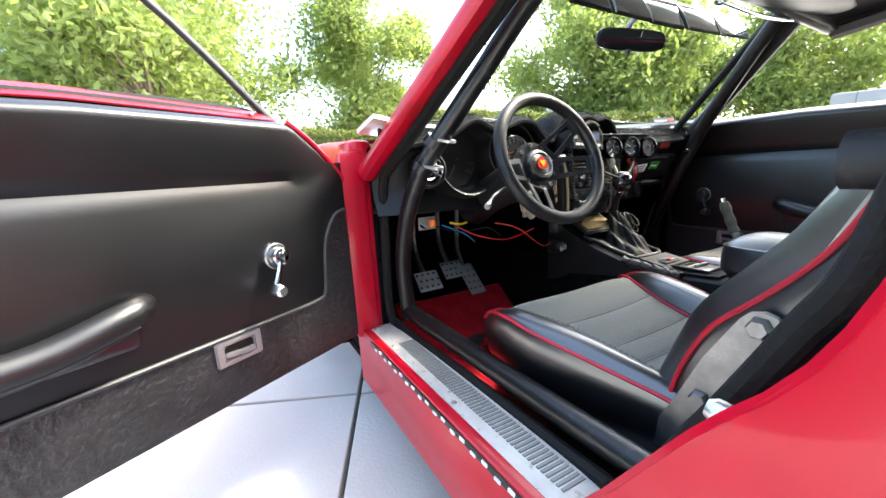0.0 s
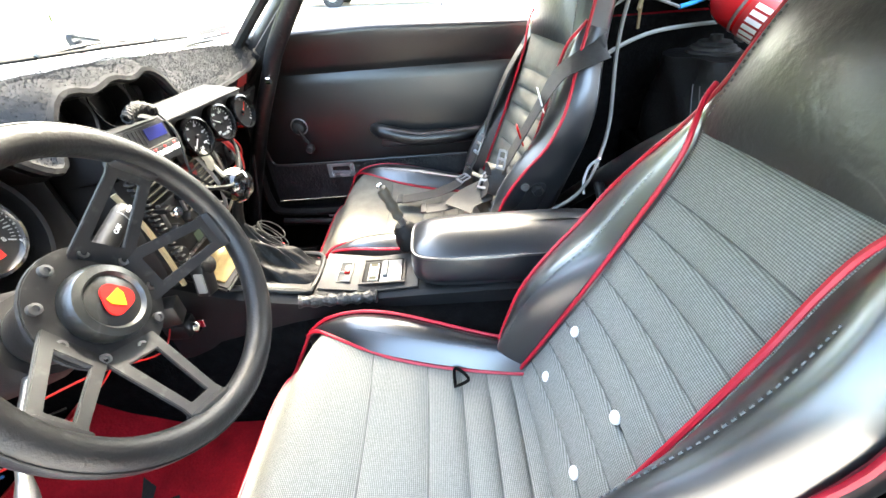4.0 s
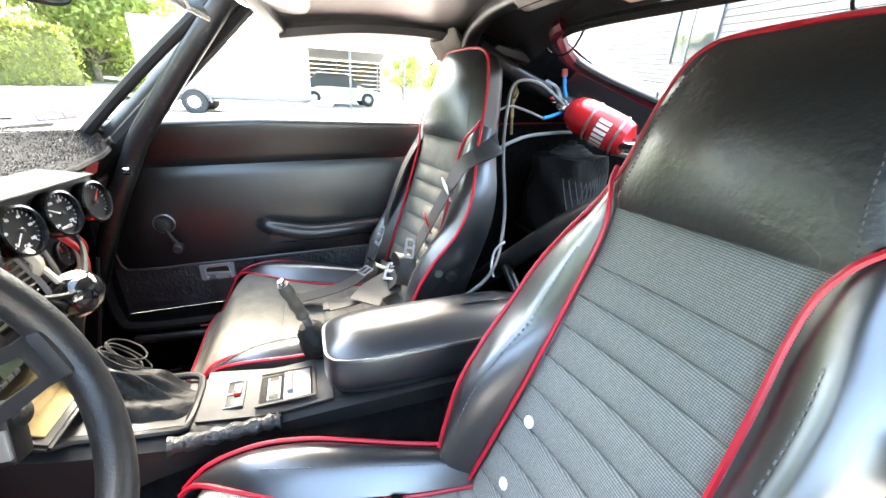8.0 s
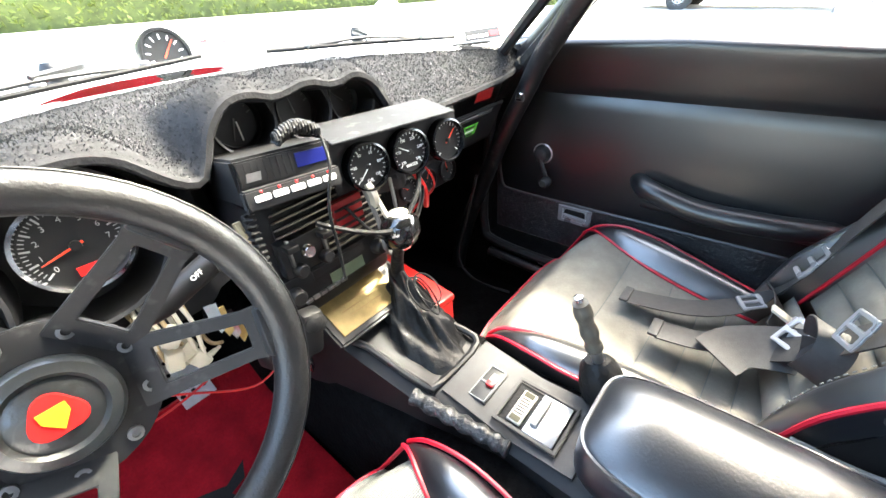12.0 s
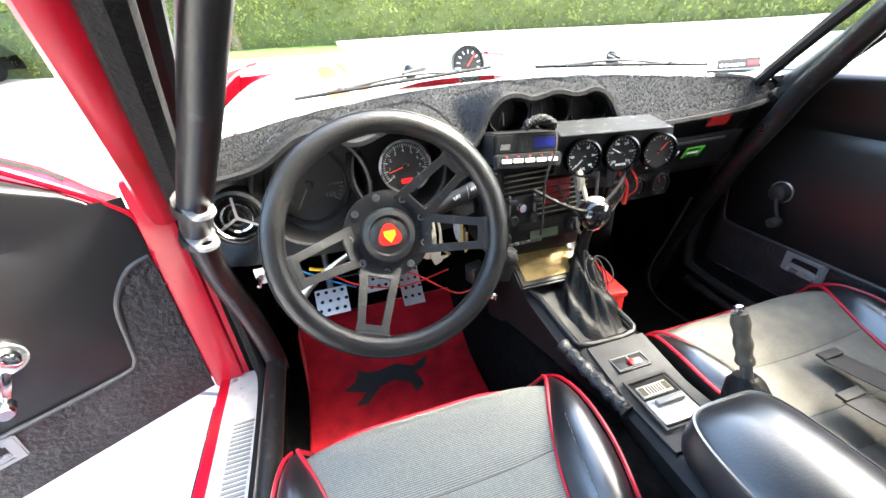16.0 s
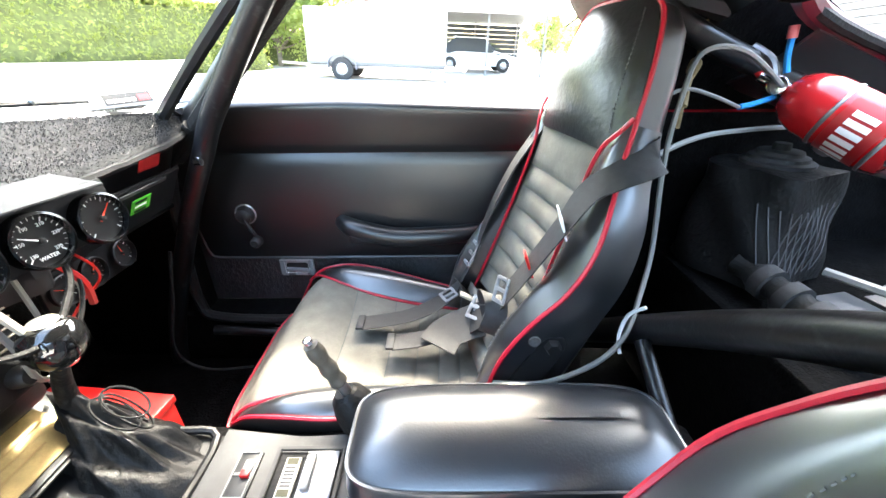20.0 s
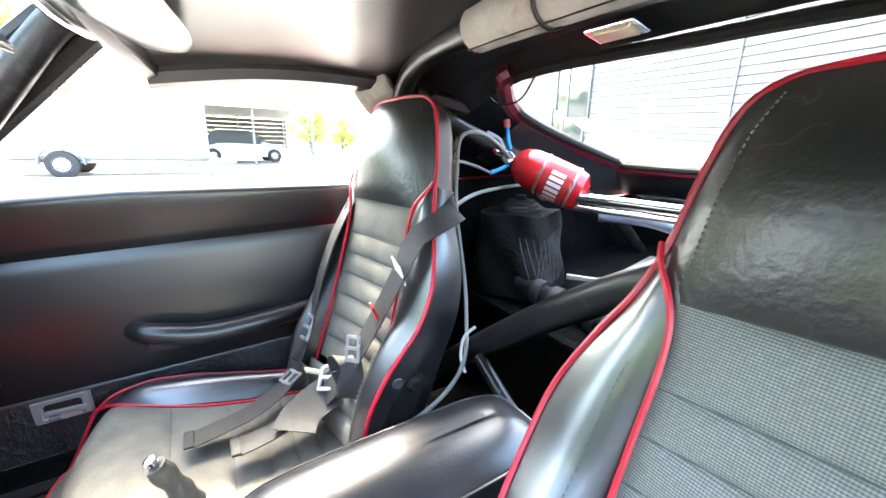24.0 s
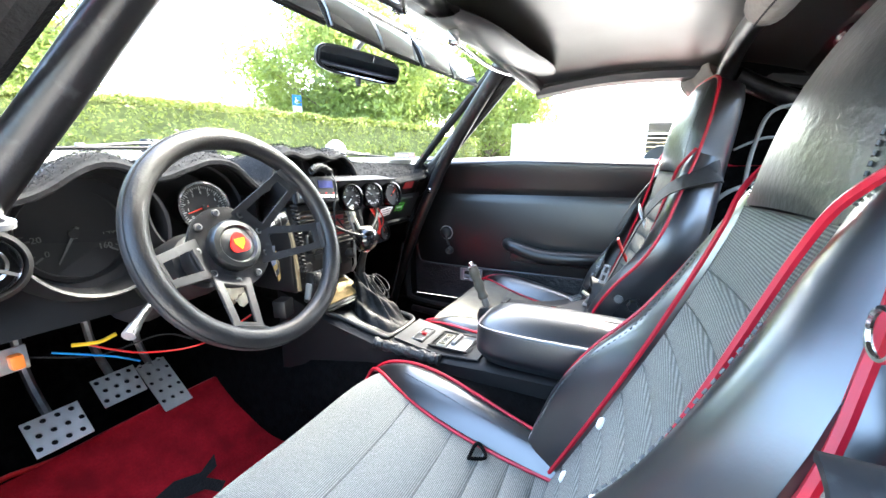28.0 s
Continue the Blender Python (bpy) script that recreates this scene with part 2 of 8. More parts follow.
STUCCO = mat("beige_stucco", (0.55, 0.47, 0.37), 0.9, grain=0.3, size=0.03, vary=0.1, vsize=1.0)
MIRROR = mat("mirror_glass", (0.85, 0.87, 0.87), 0.02, 1.0)
TYRE = mat("tyre", (0.03, 0.03, 0.03), 0.8, grain=0.3)
EMBLEM = mat("emblem_yellow", (0.75, 0.42, 0.02), 0.3, coat=0.5)


# ---- building helpers ----
def thing(name, at, label, category, group="", kind=""):
    ob = new(name)
    ob.location = at
    return tagged(ob, label, category, group, kind)


def part(name, bm, material, parent=None, label="", smooth=True, kind=""):
    me = bpy.data.meshes.new(name)
    bmesh.ops.recalc_face_normals(bm, faces=bm.faces)
    base = Vector((0, 0, 0))
    p = parent
    while p:
        base += p.location
        p = p.parent
    if base.length:
        bmesh.ops.translate(bm, verts=bm.verts, vec=-base)
    for f in bm.faces:
        f.smooth = smooth
    bm.to_mesh(me)
    bm.free()
    if smooth:
        me.set_sharp_from_angle(angle=radians(42))
    me.materials.append(material)
    ob = new(name, me)
    ob.parent = parent
    if label:
        ob["label"] = label
    if kind:
        ob["kind"] = kind
    return ob


def solo(name, bm, material, label, category, smooth=True, kind="", group=""):
    """A thing of a single mesh, with its origin at its base."""
    lo = Vector((min(v.co.x for v in bm.verts), min(v.co.y for v in bm.verts), min(v.co.z for v in bm.verts)))
    hi = Vector((max(v.co.x for v in bm.verts), max(v.co.y for v in bm.verts), 0))
    base = Vector(((lo.x + hi.x) / 2, (lo.y + hi.y) / 2, lo.z))
    bmesh.ops.translate(bm, verts=bm.verts, vec=-base)
    ob = part(name, bm, material, None, "", smooth)
    ob.location = base
    return tagged(ob, label, category, group, kind)


def box(c, s, bevel=0.0, m=None, bm=None, seg=2):
    """A box of size s round c, turned by m about c, edges rounded."""
    bm = bm or bmesh.new()
    r = bmesh.ops.create_cube(bm, size=1.0)
    vs = r["verts"]
    bmesh.ops.scale(bm, verts=vs, vec=s)
    if bevel:
        es = list({e for v in vs for e in v.link_edges})
        out = bmesh.ops.bevel(bm, geom=es, offset=bevel, segments=seg, affect="EDGES", profile=0.5)
        vs = list({v for f in out["faces"] for v in f.verts} | {v for v in vs if v.is_valid})
    if m:
        bmesh.ops.transform(bm, matrix=m.to_4x4(), verts=vs)
    bmesh.ops.translate(bm, verts=vs, vec=c)
    return bm


def smooth_path(pts, n=8):
    """A round curve through the points."""
    P = [Vector(p) for p in pts]
    if len(P) < 3 or n < 2:
        return P
    out = []
    for i in range(len(P) - 1):
        a, b, c, d = P[max(i - 1, 0)], P[i], P[i + 1], P[min(i + 2, len(P) - 1)]
        for k in range(n):
            t = k / n
            out.append(0.5 * ((2 * b) + (c - a) * t + (2 * a - 5 * b + 4 * c - d) * t * t + (3 * b - a - 3 * c + d) * t ** 3))
    return out + [P[-1]]


def tube(pts, r, n=10, steps=8, bm=None, closed=False, flat=1.0):
    """A pipe along a smooth curve. flat squeezes its section."""
    bm = bm or bmesh.new()
    P = smooth_path(list(pts) + ([pts[0]] if closed else []), steps)
    if closed:
        P = P[:-1]
    rings, side = [], None
    for i, p in enumerate(P):
        a = P[i - 1] if i or closed else p
        b = P[(i + 1) % len(P)] if i < len(P) - 1 or closed else p
        d = (b - a).normalized()
        if side is None:
            side = d.orthogonal().normalized()
        side = (side - d * side.dot(d)).normalized()
        up = d.cross(side)
        rad = r(i / max(1, len(P) - 1)) if callable(r) else r
        rings.append([bm.verts.new(p + rad * (math.cos(q) * side + flat * math.sin(q) * up)) for q in (2 * math.pi * k / n for k in range(n))])
    for i in range(len(rings) - (0 if closed else 1)):
        u, v = rings[i], rings[(i + 1) % len(rings)]
        for k in range(n):
            bm.faces.new((u[k], u[(k + 1) % n], v[(k + 1) % n], v[k]))
    if not closed:
        bm.faces.new(rings[0][::-1]), bm.faces.new(rings[-1])
    return bm


def lathe(profile, m, n=28, bm=None):
    """A turned body: profile of (radius, height) round local z, set at m."""
    bm = bm or bmesh.new()
    rings = []
    for r, h in profile:
        if r < 1e-6:
            rings.append([bm.verts.new(m @ Vector((0, 0, h)))])
        else:
            rings.append([bm.verts.new(m @ Vector((r * math.cos(2 * math.pi * k / n), r * math.sin(2 * math.pi * k / n), h))) for k in range(n)])
    for a, b in zip(rings, rings[1:]):
        for k in range(n):
            q = [a[k % len(a)], a[(k + 1) % len(a)], b[(k + 1) % len(b)], b[k % len(b)]]
            q = [v for i, v in enumerate(q) if v not in q[:i]]
            if len(q) > 2:
                bm.faces.new(q)
    return bm


def sheet(fn, nu, nv, thick=0.0, bm=None):
    """A surface fn(u, v), u and v from 0 to 1, with an even thickness if given."""
    bm = bm or bmesh.new()
    g = [[bm.verts.new(fn(i / nu, j / nv)) for j in range(nv + 1)] for i in range(nu + 1)]
    fs = [bm.faces.new((g[i][j], g[i + 1][j], g[i + 1][j + 1], g[i][j + 1])) for i in range(nu) for j in range(nv)]
    if thick:
        bmesh.ops.recalc_face_normals(bm, faces=fs)
        bmesh.ops.solidify(bm, geom=fs, thickness=thick)
    return bm


def slab(outline, depth, m, bevel=0.0, bm=None, holes=()):
    """A plate: 2D outline in local xy, pushed along local z by depth, set at m."""
    bm = bm or bmesh.new()
    vs = [bm.verts.new((x, y, 0)) for x, y in outline]
    if holes:
        es = [bm.edges.new((vs[i], vs[(i + 1) % len(vs)])) for i in range(len(vs))]
        for h in holes:
            hv = [bm.verts.new((x, y, 0)) for x, y in h]
            es += [bm.edges.new((hv[i], hv[(i + 1) % len(hv)])) for i in range(len(hv))]
        geom = bmesh.ops.triangle_fill(bm, use_beauty=True, edges=es)["geom"]
        fs = [f for f in geom if isinstance(f, bmesh.types.BMFace)]
    else:
        fs = [bm.faces.new(vs)]
    ext = bmesh.ops.extrude_face_region(bm, geom=fs)["geom"]
    nv = [v for v in ext if isinstance(v, bmesh.types.BMVert)]
    bmesh.ops.translate(bm, verts=nv, vec=(0, 0, depth))
    if bevel:
        es = [e for e in bm.edges if len(e.link_faces) == 2 and e.calc_face_angle(0) > 0.6]
        bmesh.ops.bevel(bm, geom=es, offset=bevel, segments=2, affect="EDGES")
    bmesh.ops.transform(bm, matrix=m, verts=bm.verts)
    return bm


def ring2d(r, n=24, cx=0.0, cy=0.0):
    return [(cx + r * math.cos(2 * math.pi * k / n), cy + r * math.sin(2 * math.pi * k / n)) for k in range(n)]


def facing(at, normal, up=(0, 0, 1)):
    """The frame at a place whose z points along normal, y as nearly up as may be."""
    z = Vector(normal).normalized()
    x = Vector(up).cross(z).normalized()
    y = z.cross(x)
    return Matrix.Translation(at) @ Matrix((x, y, z)).transposed().to_4x4()


def ease(a, b, x):
    t = min(1.0, max(0.0, (x - a) / (b - a)))
    return t * t * (3 - 2 * t)


def curve_of(*pts):
    """A smooth function through (x, y) pairs."""
    def f(x):
        if x <= pts[0][0]:
            return pts[0][1]
        for (a, p), (b, q) in zip(pts, pts[1:]):
            if x <= b:
                t = (x - a) / (b - a)
                i = pts.index((a, p))
                m0 = (q - pts[i - 1][1]) / (b - pts[i - 1][0]) if i else (q - p) / (b - a)
                m1 = (pts[i + 2][1] - p) / (pts[i + 2][0] - a) if i + 2 < len(pts) else (q - p) / (b - a)
                h = b - a
                return (2 * t ** 3 - 3 * t * t + 1) * p + (t ** 3 - 2 * t * t + t) * h * m0 + (3 * t * t - 2 * t ** 3) * q + (t ** 3 - t * t) * h * m1
        return pts[-1][1]
    return f


def line_of(*pts):
    """A broken line through (x, y) pairs."""
    def f(x):
        if x <= pts[0][0]:
            return pts[0][1]
        for (a, p), (b, q) in zip(pts, pts[1:]):
            if x <= b:
                return p + (q - p) * (x - a) / (b - a)
        return pts[-1][1]
    return f

# ---- the yard ----
def yard(ob):
    """Set an outdoor thing on the yard's level."""
    ob.matrix_basis = OUT @ ob.matrix_basis
    return ob


def slab_sheet(x0, x1, y0, y1, z, n=1):
    return sheet(lambda u, v: Vector((x0 + (x1 - x0) * u, y0 + (y1 - y0) * v, z)), n, n)


bm = slab_sheet(-400, 400, -400, 400, -0.03)
yard(tagged(part("ground", bm, ASPHALT), "pale sun-bleached paving of a wide yard", "ground", kind="structure"))

# concrete slabs round the car, with open joints
slabs = thing("pavement", (0, 0, -0.03), "pale concrete slabs with dark joints beside the car", "paving", kind="structure")
for i in range(-4, 5):
    for j in range(-3, 4):
        cx, cy = -0.88 + 3.0 * i + 1.5, 1.65 + 3.0 * j + 1.5
        m = Matrix.Rotation(radians(-23.5), 4, "Z")
        b = box((0, 0, 0), (2.988, 2.988, 0.06), 0.004)
        bmesh.ops.transform(b, matrix=Matrix.Translation((-0.67, 1.2, -0.03)) @ m @ Matrix.Translation((1.494 + 3.0 * i + 0.004, 1.5 + 3.0 * j, 0.03)), verts=b.verts)
        part("concrete_slab", b, CONCRETE, slabs, smooth=False)
yard(slabs)


def leaf_cloud(centre_fn, count, size, seed, flat=0.5):
    """Many small bent leaves at places drawn from centre_fn(rng)."""
    rng = np.random.default_rng(seed)
    vs, fs = [], []
    for i in range(count):
        c = Vector(centre_fn(rng))
        a = Vector(rng.normal(size=3)).normalized()
        b = a.cross(Vector(rng.normal(size=3))).normalized()
        n = a.cross(b)
        s = size * (0.6 + 0.8 * rng.random())
        k = len(vs)
        vs += [c - a * s, c + b * s * flat + n * s * 0.15, c + a * s, c - b * s * flat + n * s * 0.15]
        fs += [(k, k + 1, k + 2), (k, k + 2, k + 3)]
    return vs, fs


def leaves(name, vs, fs, material, parent, kind="stuff"):
    me = bpy.data.meshes.new(name)
    me.from_pydata([tuple(v) for v in vs], [], fs)
    me.materials.append(material)
    ob = new(name, me)
    ob.parent = parent
    ob["kind"] = kind
    return ob


def hedge(p, q, height, depth, seed, label, count):
    """A clipped hedge from p to q: a core coloured dark as inner shade and a skin of leaves."""
    p, q = Vector((*p, 0)), Vector((*q, 0))
    d = (q - p).normalized()
    n = Vector((-d.y, d.x, 0))
    h = thing("hedge", (0, 0, 0), label, "hedge")
    length = (q - p).length
    nu = max(8, int(length / 0.4))

    def core(u, v):
        a = -0.15 + v * (math.pi + 0.3)
        base = p + d * length * u
        w = noise.noise(Vector((u * length, v * 3, seed))) * 0.10
        return base + n * math.cos(a) * depth * 0.42 + Vector((0, 0, max(0.0, min(1, 1.35 * math.sin(a))) * height * 0.93 + w))
    part("hedge_shade_core", sheet(core, nu, 10), HEDGESHADE, h)

    def place(rng):
        u, side = rng.random() * length, rng.random()
        bump = 0.10 * noise.noise(Vector((u * 0.9, seed, 0))) + 0.06 * noise.noise(Vector((u * 3.1, seed, 4)))
        if side < 0.35:
            off, z = (rng.random() - 0.5) * depth, height * (0.97 + 0.08 * rng.random()) + bump
        else:
            off, z = (-0.5 if rng.random() < 0.85 else 0.5) * depth * (0.95 + 0.15 * rng.random()), height * rng.random() ** 0.8
        off += 0.25 * noise.noise(Vector((u * 1.7, z * 2.0, seed)))
        return p + d * u + n * -off * -1 + Vector((0, 0, max(0.02, z)))
    leaves("foliage", *leaf_cloud(place, count, 0.05, seed), LEAF, h)
    return yard(h)


hedge((14.5, 6.6), (-3.6, 12.6), 1.45, 1.1, 3, "clipped bright green hedge along the edge of the yard", 60000)
hedge((-4.2, 12.9), (-26, 24), 1.6, 1.2, 5, "bright green hedge beyond the parked black car", 24000)
hedge((38, -4.5), (20, 8.6), 1.4, 1.2, 8, "green hedge behind the white trailer", 9000)


def tree(at, height, spread, seed, count, label, trunk=0.11, lean=(0.0, 0.0), low=0.22):
    """A tapered trunk, limbs and a loose crown of leaf clumps."""
    at = Vector((*at, 0))
    rng = np.random.default_rng(seed)
    t = thing("tree", at, label, "tree")
    top = at + Vector((lean[0], lean[1], height * 0.8))
    bm = tube([at, at.lerp(top, 0.35) + Vector((0.06, 0.03, 0)), at.lerp(top, 0.7), top], lambda s: trunk * (1 - 0.85 * s) + 0.01, 8, 5)
    clumps = []
    for i in range(44):
        s = low + (1 - low) * rng.random()
        a = rng.random() * 6.283
        r = spread * (0.35 + 0.65 * rng.random()) * math.sin(math.pi * min(0.97, max(0.12, (s - low) / (1 - low) * 0.8 + 0.18)))
        c = at.lerp(top, min(1, s)) + Vector((math.cos(a) * r, math.sin(a) * r, height * 0.16 * rng.random() + (height * 0.1 if s > 0.85 else 0)))
        clumps.append((c, spread * (0.22 + 0.2 * rng.random())))
        root = at.lerp(top, max(0.12, s - 0.22))
        tube([root, root.lerp(c, 0.5) + Vector((0, 0, -0.1)), c], lambda q: trunk * 0.35 * (1 - 0.8 * q) + 0.006, 5, 3, bm)
    part("trunk", bm, BARK, t)

    def place(rng):
        c, r = clumps[int(rng.random() * len(clumps))]
        v = Vector(rng.normal(size=3)) * r * 0.55
        v.z *= 0.75
        return c + v
    vs, fs = leaf_cloud(place, int(count * 2.2), 0.095, seed + 1, 0.5)
    ob = leaves("crown", [v - at for v in vs], fs, LEAFDARK, t)
    return yard(t)


tree((-3.4, 15.8), 8.2, 4.4, 11, 26000, "broad bright green tree behind the hedge")
tree((4.6, 16.6), 8.0, 2.9, 12, 15000, "slim green tree with open branches behind the hedge")
tree((-1.78, 11.5), 5.2, 1.8, 13, 3500, "young street tree with a bare pale trunk on the lawn", 0.10, (-0.55, 0.1), 0.62)
tree((12.8, 11.2), 6.6, 3.4, 14, 22000, "dense green tree behind the hedge and the sign")
tree((16.5, 11.4), 5.4, 2.6, 15, 9000, "green tree behind the hedge")
tree((19.5, 7.6), 7.0, 3.2, 16, 14000, "green tree beside the white trailer")
tree((-11, 20), 6.5, 3.0, 17, 5000, "green tree at the far side of the yard")
tree((40, -9), 5.0, 2.2, 18, 3000, "far green tree beyond the carport")
tree((43, -13), 4.6, 2.0, 19, 2500, "far green tree beyond the carport")

bm = sheet(lambda u, v: Vector((-14 + 14.5 * u, 9.2 + 9 * (1 - u) * 0.55 + (3.6 + 2.5 * (1 - u)) * v, 0.03 + 0.05 * math.sin(u * 9) * math.sin(v * 5))), 30, 10)
yard(tagged(part("lawn", bm, GRASS), "strip of short green lawn under a young tree", "lawn", kind="structure"))
bm = sheet(lambda u, v: Vector((0.4 + 14 * u, 10.25 - 4.6 * u + 0.35 * v, 0.0 + 0.14 * ease(0, 0.15, v))), 20, 6, 0.02)
yard(tagged(part("kerb", bm, CONCRETE), "pale concrete kerb at the foot of the hedge", "kerb", kind="structure"))

# far beige wall and white neighbours
b = box((17, 40, 2.0), (46, 0.3, 4.2), 0.02, Matrix.Rotation(radians(-12), 3, "Z"))
yard(tagged(part("boundary_wall", b, STUCCO, None, smooth=False), "long plain beige boundary wall in the distance", "wall", kind="structure"))

# white sided building behind the car
bld = thing("workshop_building", (2, -15, 0), "white workshop with horizontal siding and a roller door", "building")
mb = Matrix.Translation((7.0, -11.5, 0)) @ Matrix.Rotation(radians(-14), 4, "Z")
b = box((0, 0, 0), (44, 0.25, 6.0))
bmesh.ops.transform(b, matrix=mb @ Matrix.Translation((-2.0, -0.14, 3.0)), verts=b.verts)
# backing wall whose darker colour adds shade between the boards
part("wall", b, GAPSHADE, bld, smooth=False)
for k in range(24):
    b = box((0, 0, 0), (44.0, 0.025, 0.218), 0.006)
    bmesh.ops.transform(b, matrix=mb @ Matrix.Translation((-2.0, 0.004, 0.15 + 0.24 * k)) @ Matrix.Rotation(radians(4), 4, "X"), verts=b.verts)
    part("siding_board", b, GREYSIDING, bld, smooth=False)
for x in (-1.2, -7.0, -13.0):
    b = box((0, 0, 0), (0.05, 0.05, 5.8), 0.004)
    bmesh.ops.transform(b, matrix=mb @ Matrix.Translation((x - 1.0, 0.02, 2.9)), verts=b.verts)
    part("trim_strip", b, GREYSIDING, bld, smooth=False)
win = box((0, 0, 0), (2.2, 0.06, 2.3), 0.01)
bmesh.ops.transform(win, matrix=mb @ Matrix.Translation((4.6, 0.02, 2.25)), verts=win.verts)
part("window", win, mat("dark_window", (0.035, 0.046, 0.043), 0.1), bld, "dark glass window")
for dx in (-1.13, 0.25, 1.13):
    b = box((0, 0, 0), (0.08, 0.1, 2.42), 0.01)
    bmesh.ops.transform(b, matrix=mb @ Matrix.Translation((4.6 + dx, 0.03, 2.25)), verts=b.verts)
    part("window_frame", b, GREYSIDING, bld)
yard(bld)


def road_wheel(c, r, w, axis, parent, hub=SIDING):
    m = facing(c, axis)
    o = part("wheel", lathe([(0, -w / 2), (r * 0.62, -w / 2), (r * 0.7, -w / 2 - 0.006), (r * 0.97, -w * 0.42), (r, -w * 0.3), (r, w * 0.3), (r * 0.97, w * 0.42), (r * 0.7, w / 2 + 0.006), (r * 0.62, w / 2), (0, w / 2)], m, 24), TYRE, parent)
    part("rim", lathe([(r * 0.6, w * 0.5 + 0.002), (r * 0.56, w * 0.4 + 0.002), (r * 0.5, w * 0.5), (r * 0.2, w * 0.5 + 0.01), (r * 0.17, w * 0.62), (0, w * 0.62)], m, 20), hub, o)
    for k in range(8):
        a = k * math.pi / 4
        p = m @ Vector((r * 0.38 * math.cos(a), r * 0.38 * math.sin(a), w * 0.5 + 0.005))
        part("rim_hole", lathe([(0, 0.006), (r * 0.07, 0.006), (r * 0.07, -0.004)], facing(p, axis), 8), TYRE, o)
    return o


# white cargo trailer
tr = thing("cargo_trailer", (13.9, 2.2, 0.0), "white enclosed single-axle cargo trailer", "trailer")
part("body", box((13.9, 2.3, 1.20), (1.9, 4.2, 1.5), 0.04), TRAILERWHITE, tr)
part("chassis", box((13.9, 2.2, 0.40), (1.7, 4.6, 0.08), 0.01), STEEL, tr)
road_wheel((12.95, 3.35, 0.33), 0.33, 0.2, (-1, 0, 0), tr, mat("wheel_silver", (0.6, 0.6, 0.6), 0.4, 0.6))
road_wheel((14.85, 3.35, 0.33), 0.33, 0.2, (1, 0, 0), tr)
fen = sheet(lambda u, v: Vector((12.82 + 0.18 * v, 3.35 - 0.44 * math.cos(math.pi * u), 0.33 + 0.43 * math.sin(math.pi * u) ** 0.7)), 14, 2, 0.02)
part("mudguard", fen, TRAILERWHITE, tr)
part("door_frame", box((12.945, 1.95, 1.2), (0.02, 0.75, 1.25), 0.008), STEEL, tr)
for y in (0.55, 1.1, 2.7, 3.3, 3.9):
    part("side_seam", box((12.947, y, 1.3), (0.012, 0.03, 1.28), 0.003), mat("grey_trim", (0.14, 0.145, 0.15), 0.5), tr)
part("lower_rail", box((12.945, 2.3, 0.50), (0.02, 4.2, 0.06), 0.004), mat("grey_trim", (0.14, 0.145, 0.15), 0.5), tr)
part("door_panel", box((12.93, 1.95, 1.2), (0.016, 0.69, 1.19), 0.006), TRAILERWHITE, tr)
part("door_bar", tube([(12.9, 2.32, 1.25), (12.89, 2.32, 1.05), (12.89, 2.15, 1.05)], 0.012, 6, 4), STEEL, tr)
part("ramp_step", box((12.95, -0.05, 0.42), (0.9, 0.75, 0.05), 0.008), STEEL, tr)
for dy in (-0.35, 0.2):
    part("ramp_leg", tube([(12.6, dy, 0.4), (12.6, dy, 0.0)], 0.02, 6, 1), STEEL, tr)
part("drawbar", tube([(13.3, 4.3, 0.4), (13.9, 5.5, 0.42)], 0.04, 6, 1), STEEL, tr)
yard(tr)

# carport with a white car under it
cp = thing("carport", (21, -1.0, 0), "open white metal carport with a curved roof", "carport")
for x in (18.4, 25.5):
    for y in (0.8, -1.6, -4.0):
        part("post", box((x, y, 1.2), (0.08, 0.08, 2.4), 0.006), CARPORT, cp, smooth=False)
part("roof", sheet(lambda u, v: Vector((18.2 + 7.6 * u, 1.1 - 5.4 * v, 2.35 + 0.75 * math.sin(math.pi * u))), 16, 2, 0.03), CARPORT, cp)
# far side slats coloured dark for the shade under the roof
CARPORTSHADE = mat("carport_shade", (0.06, 0.062, 0.06), 0.7, vary=0.15, vsize=0.3)
for k in range(9):
    part("side_panel", box((25.6, -1.6, 0.25 + 0.24 * k), (0.03, 5.2, 0.22), 0.004), CARPORTSHADE, cp, smooth=False)
yard(cp)


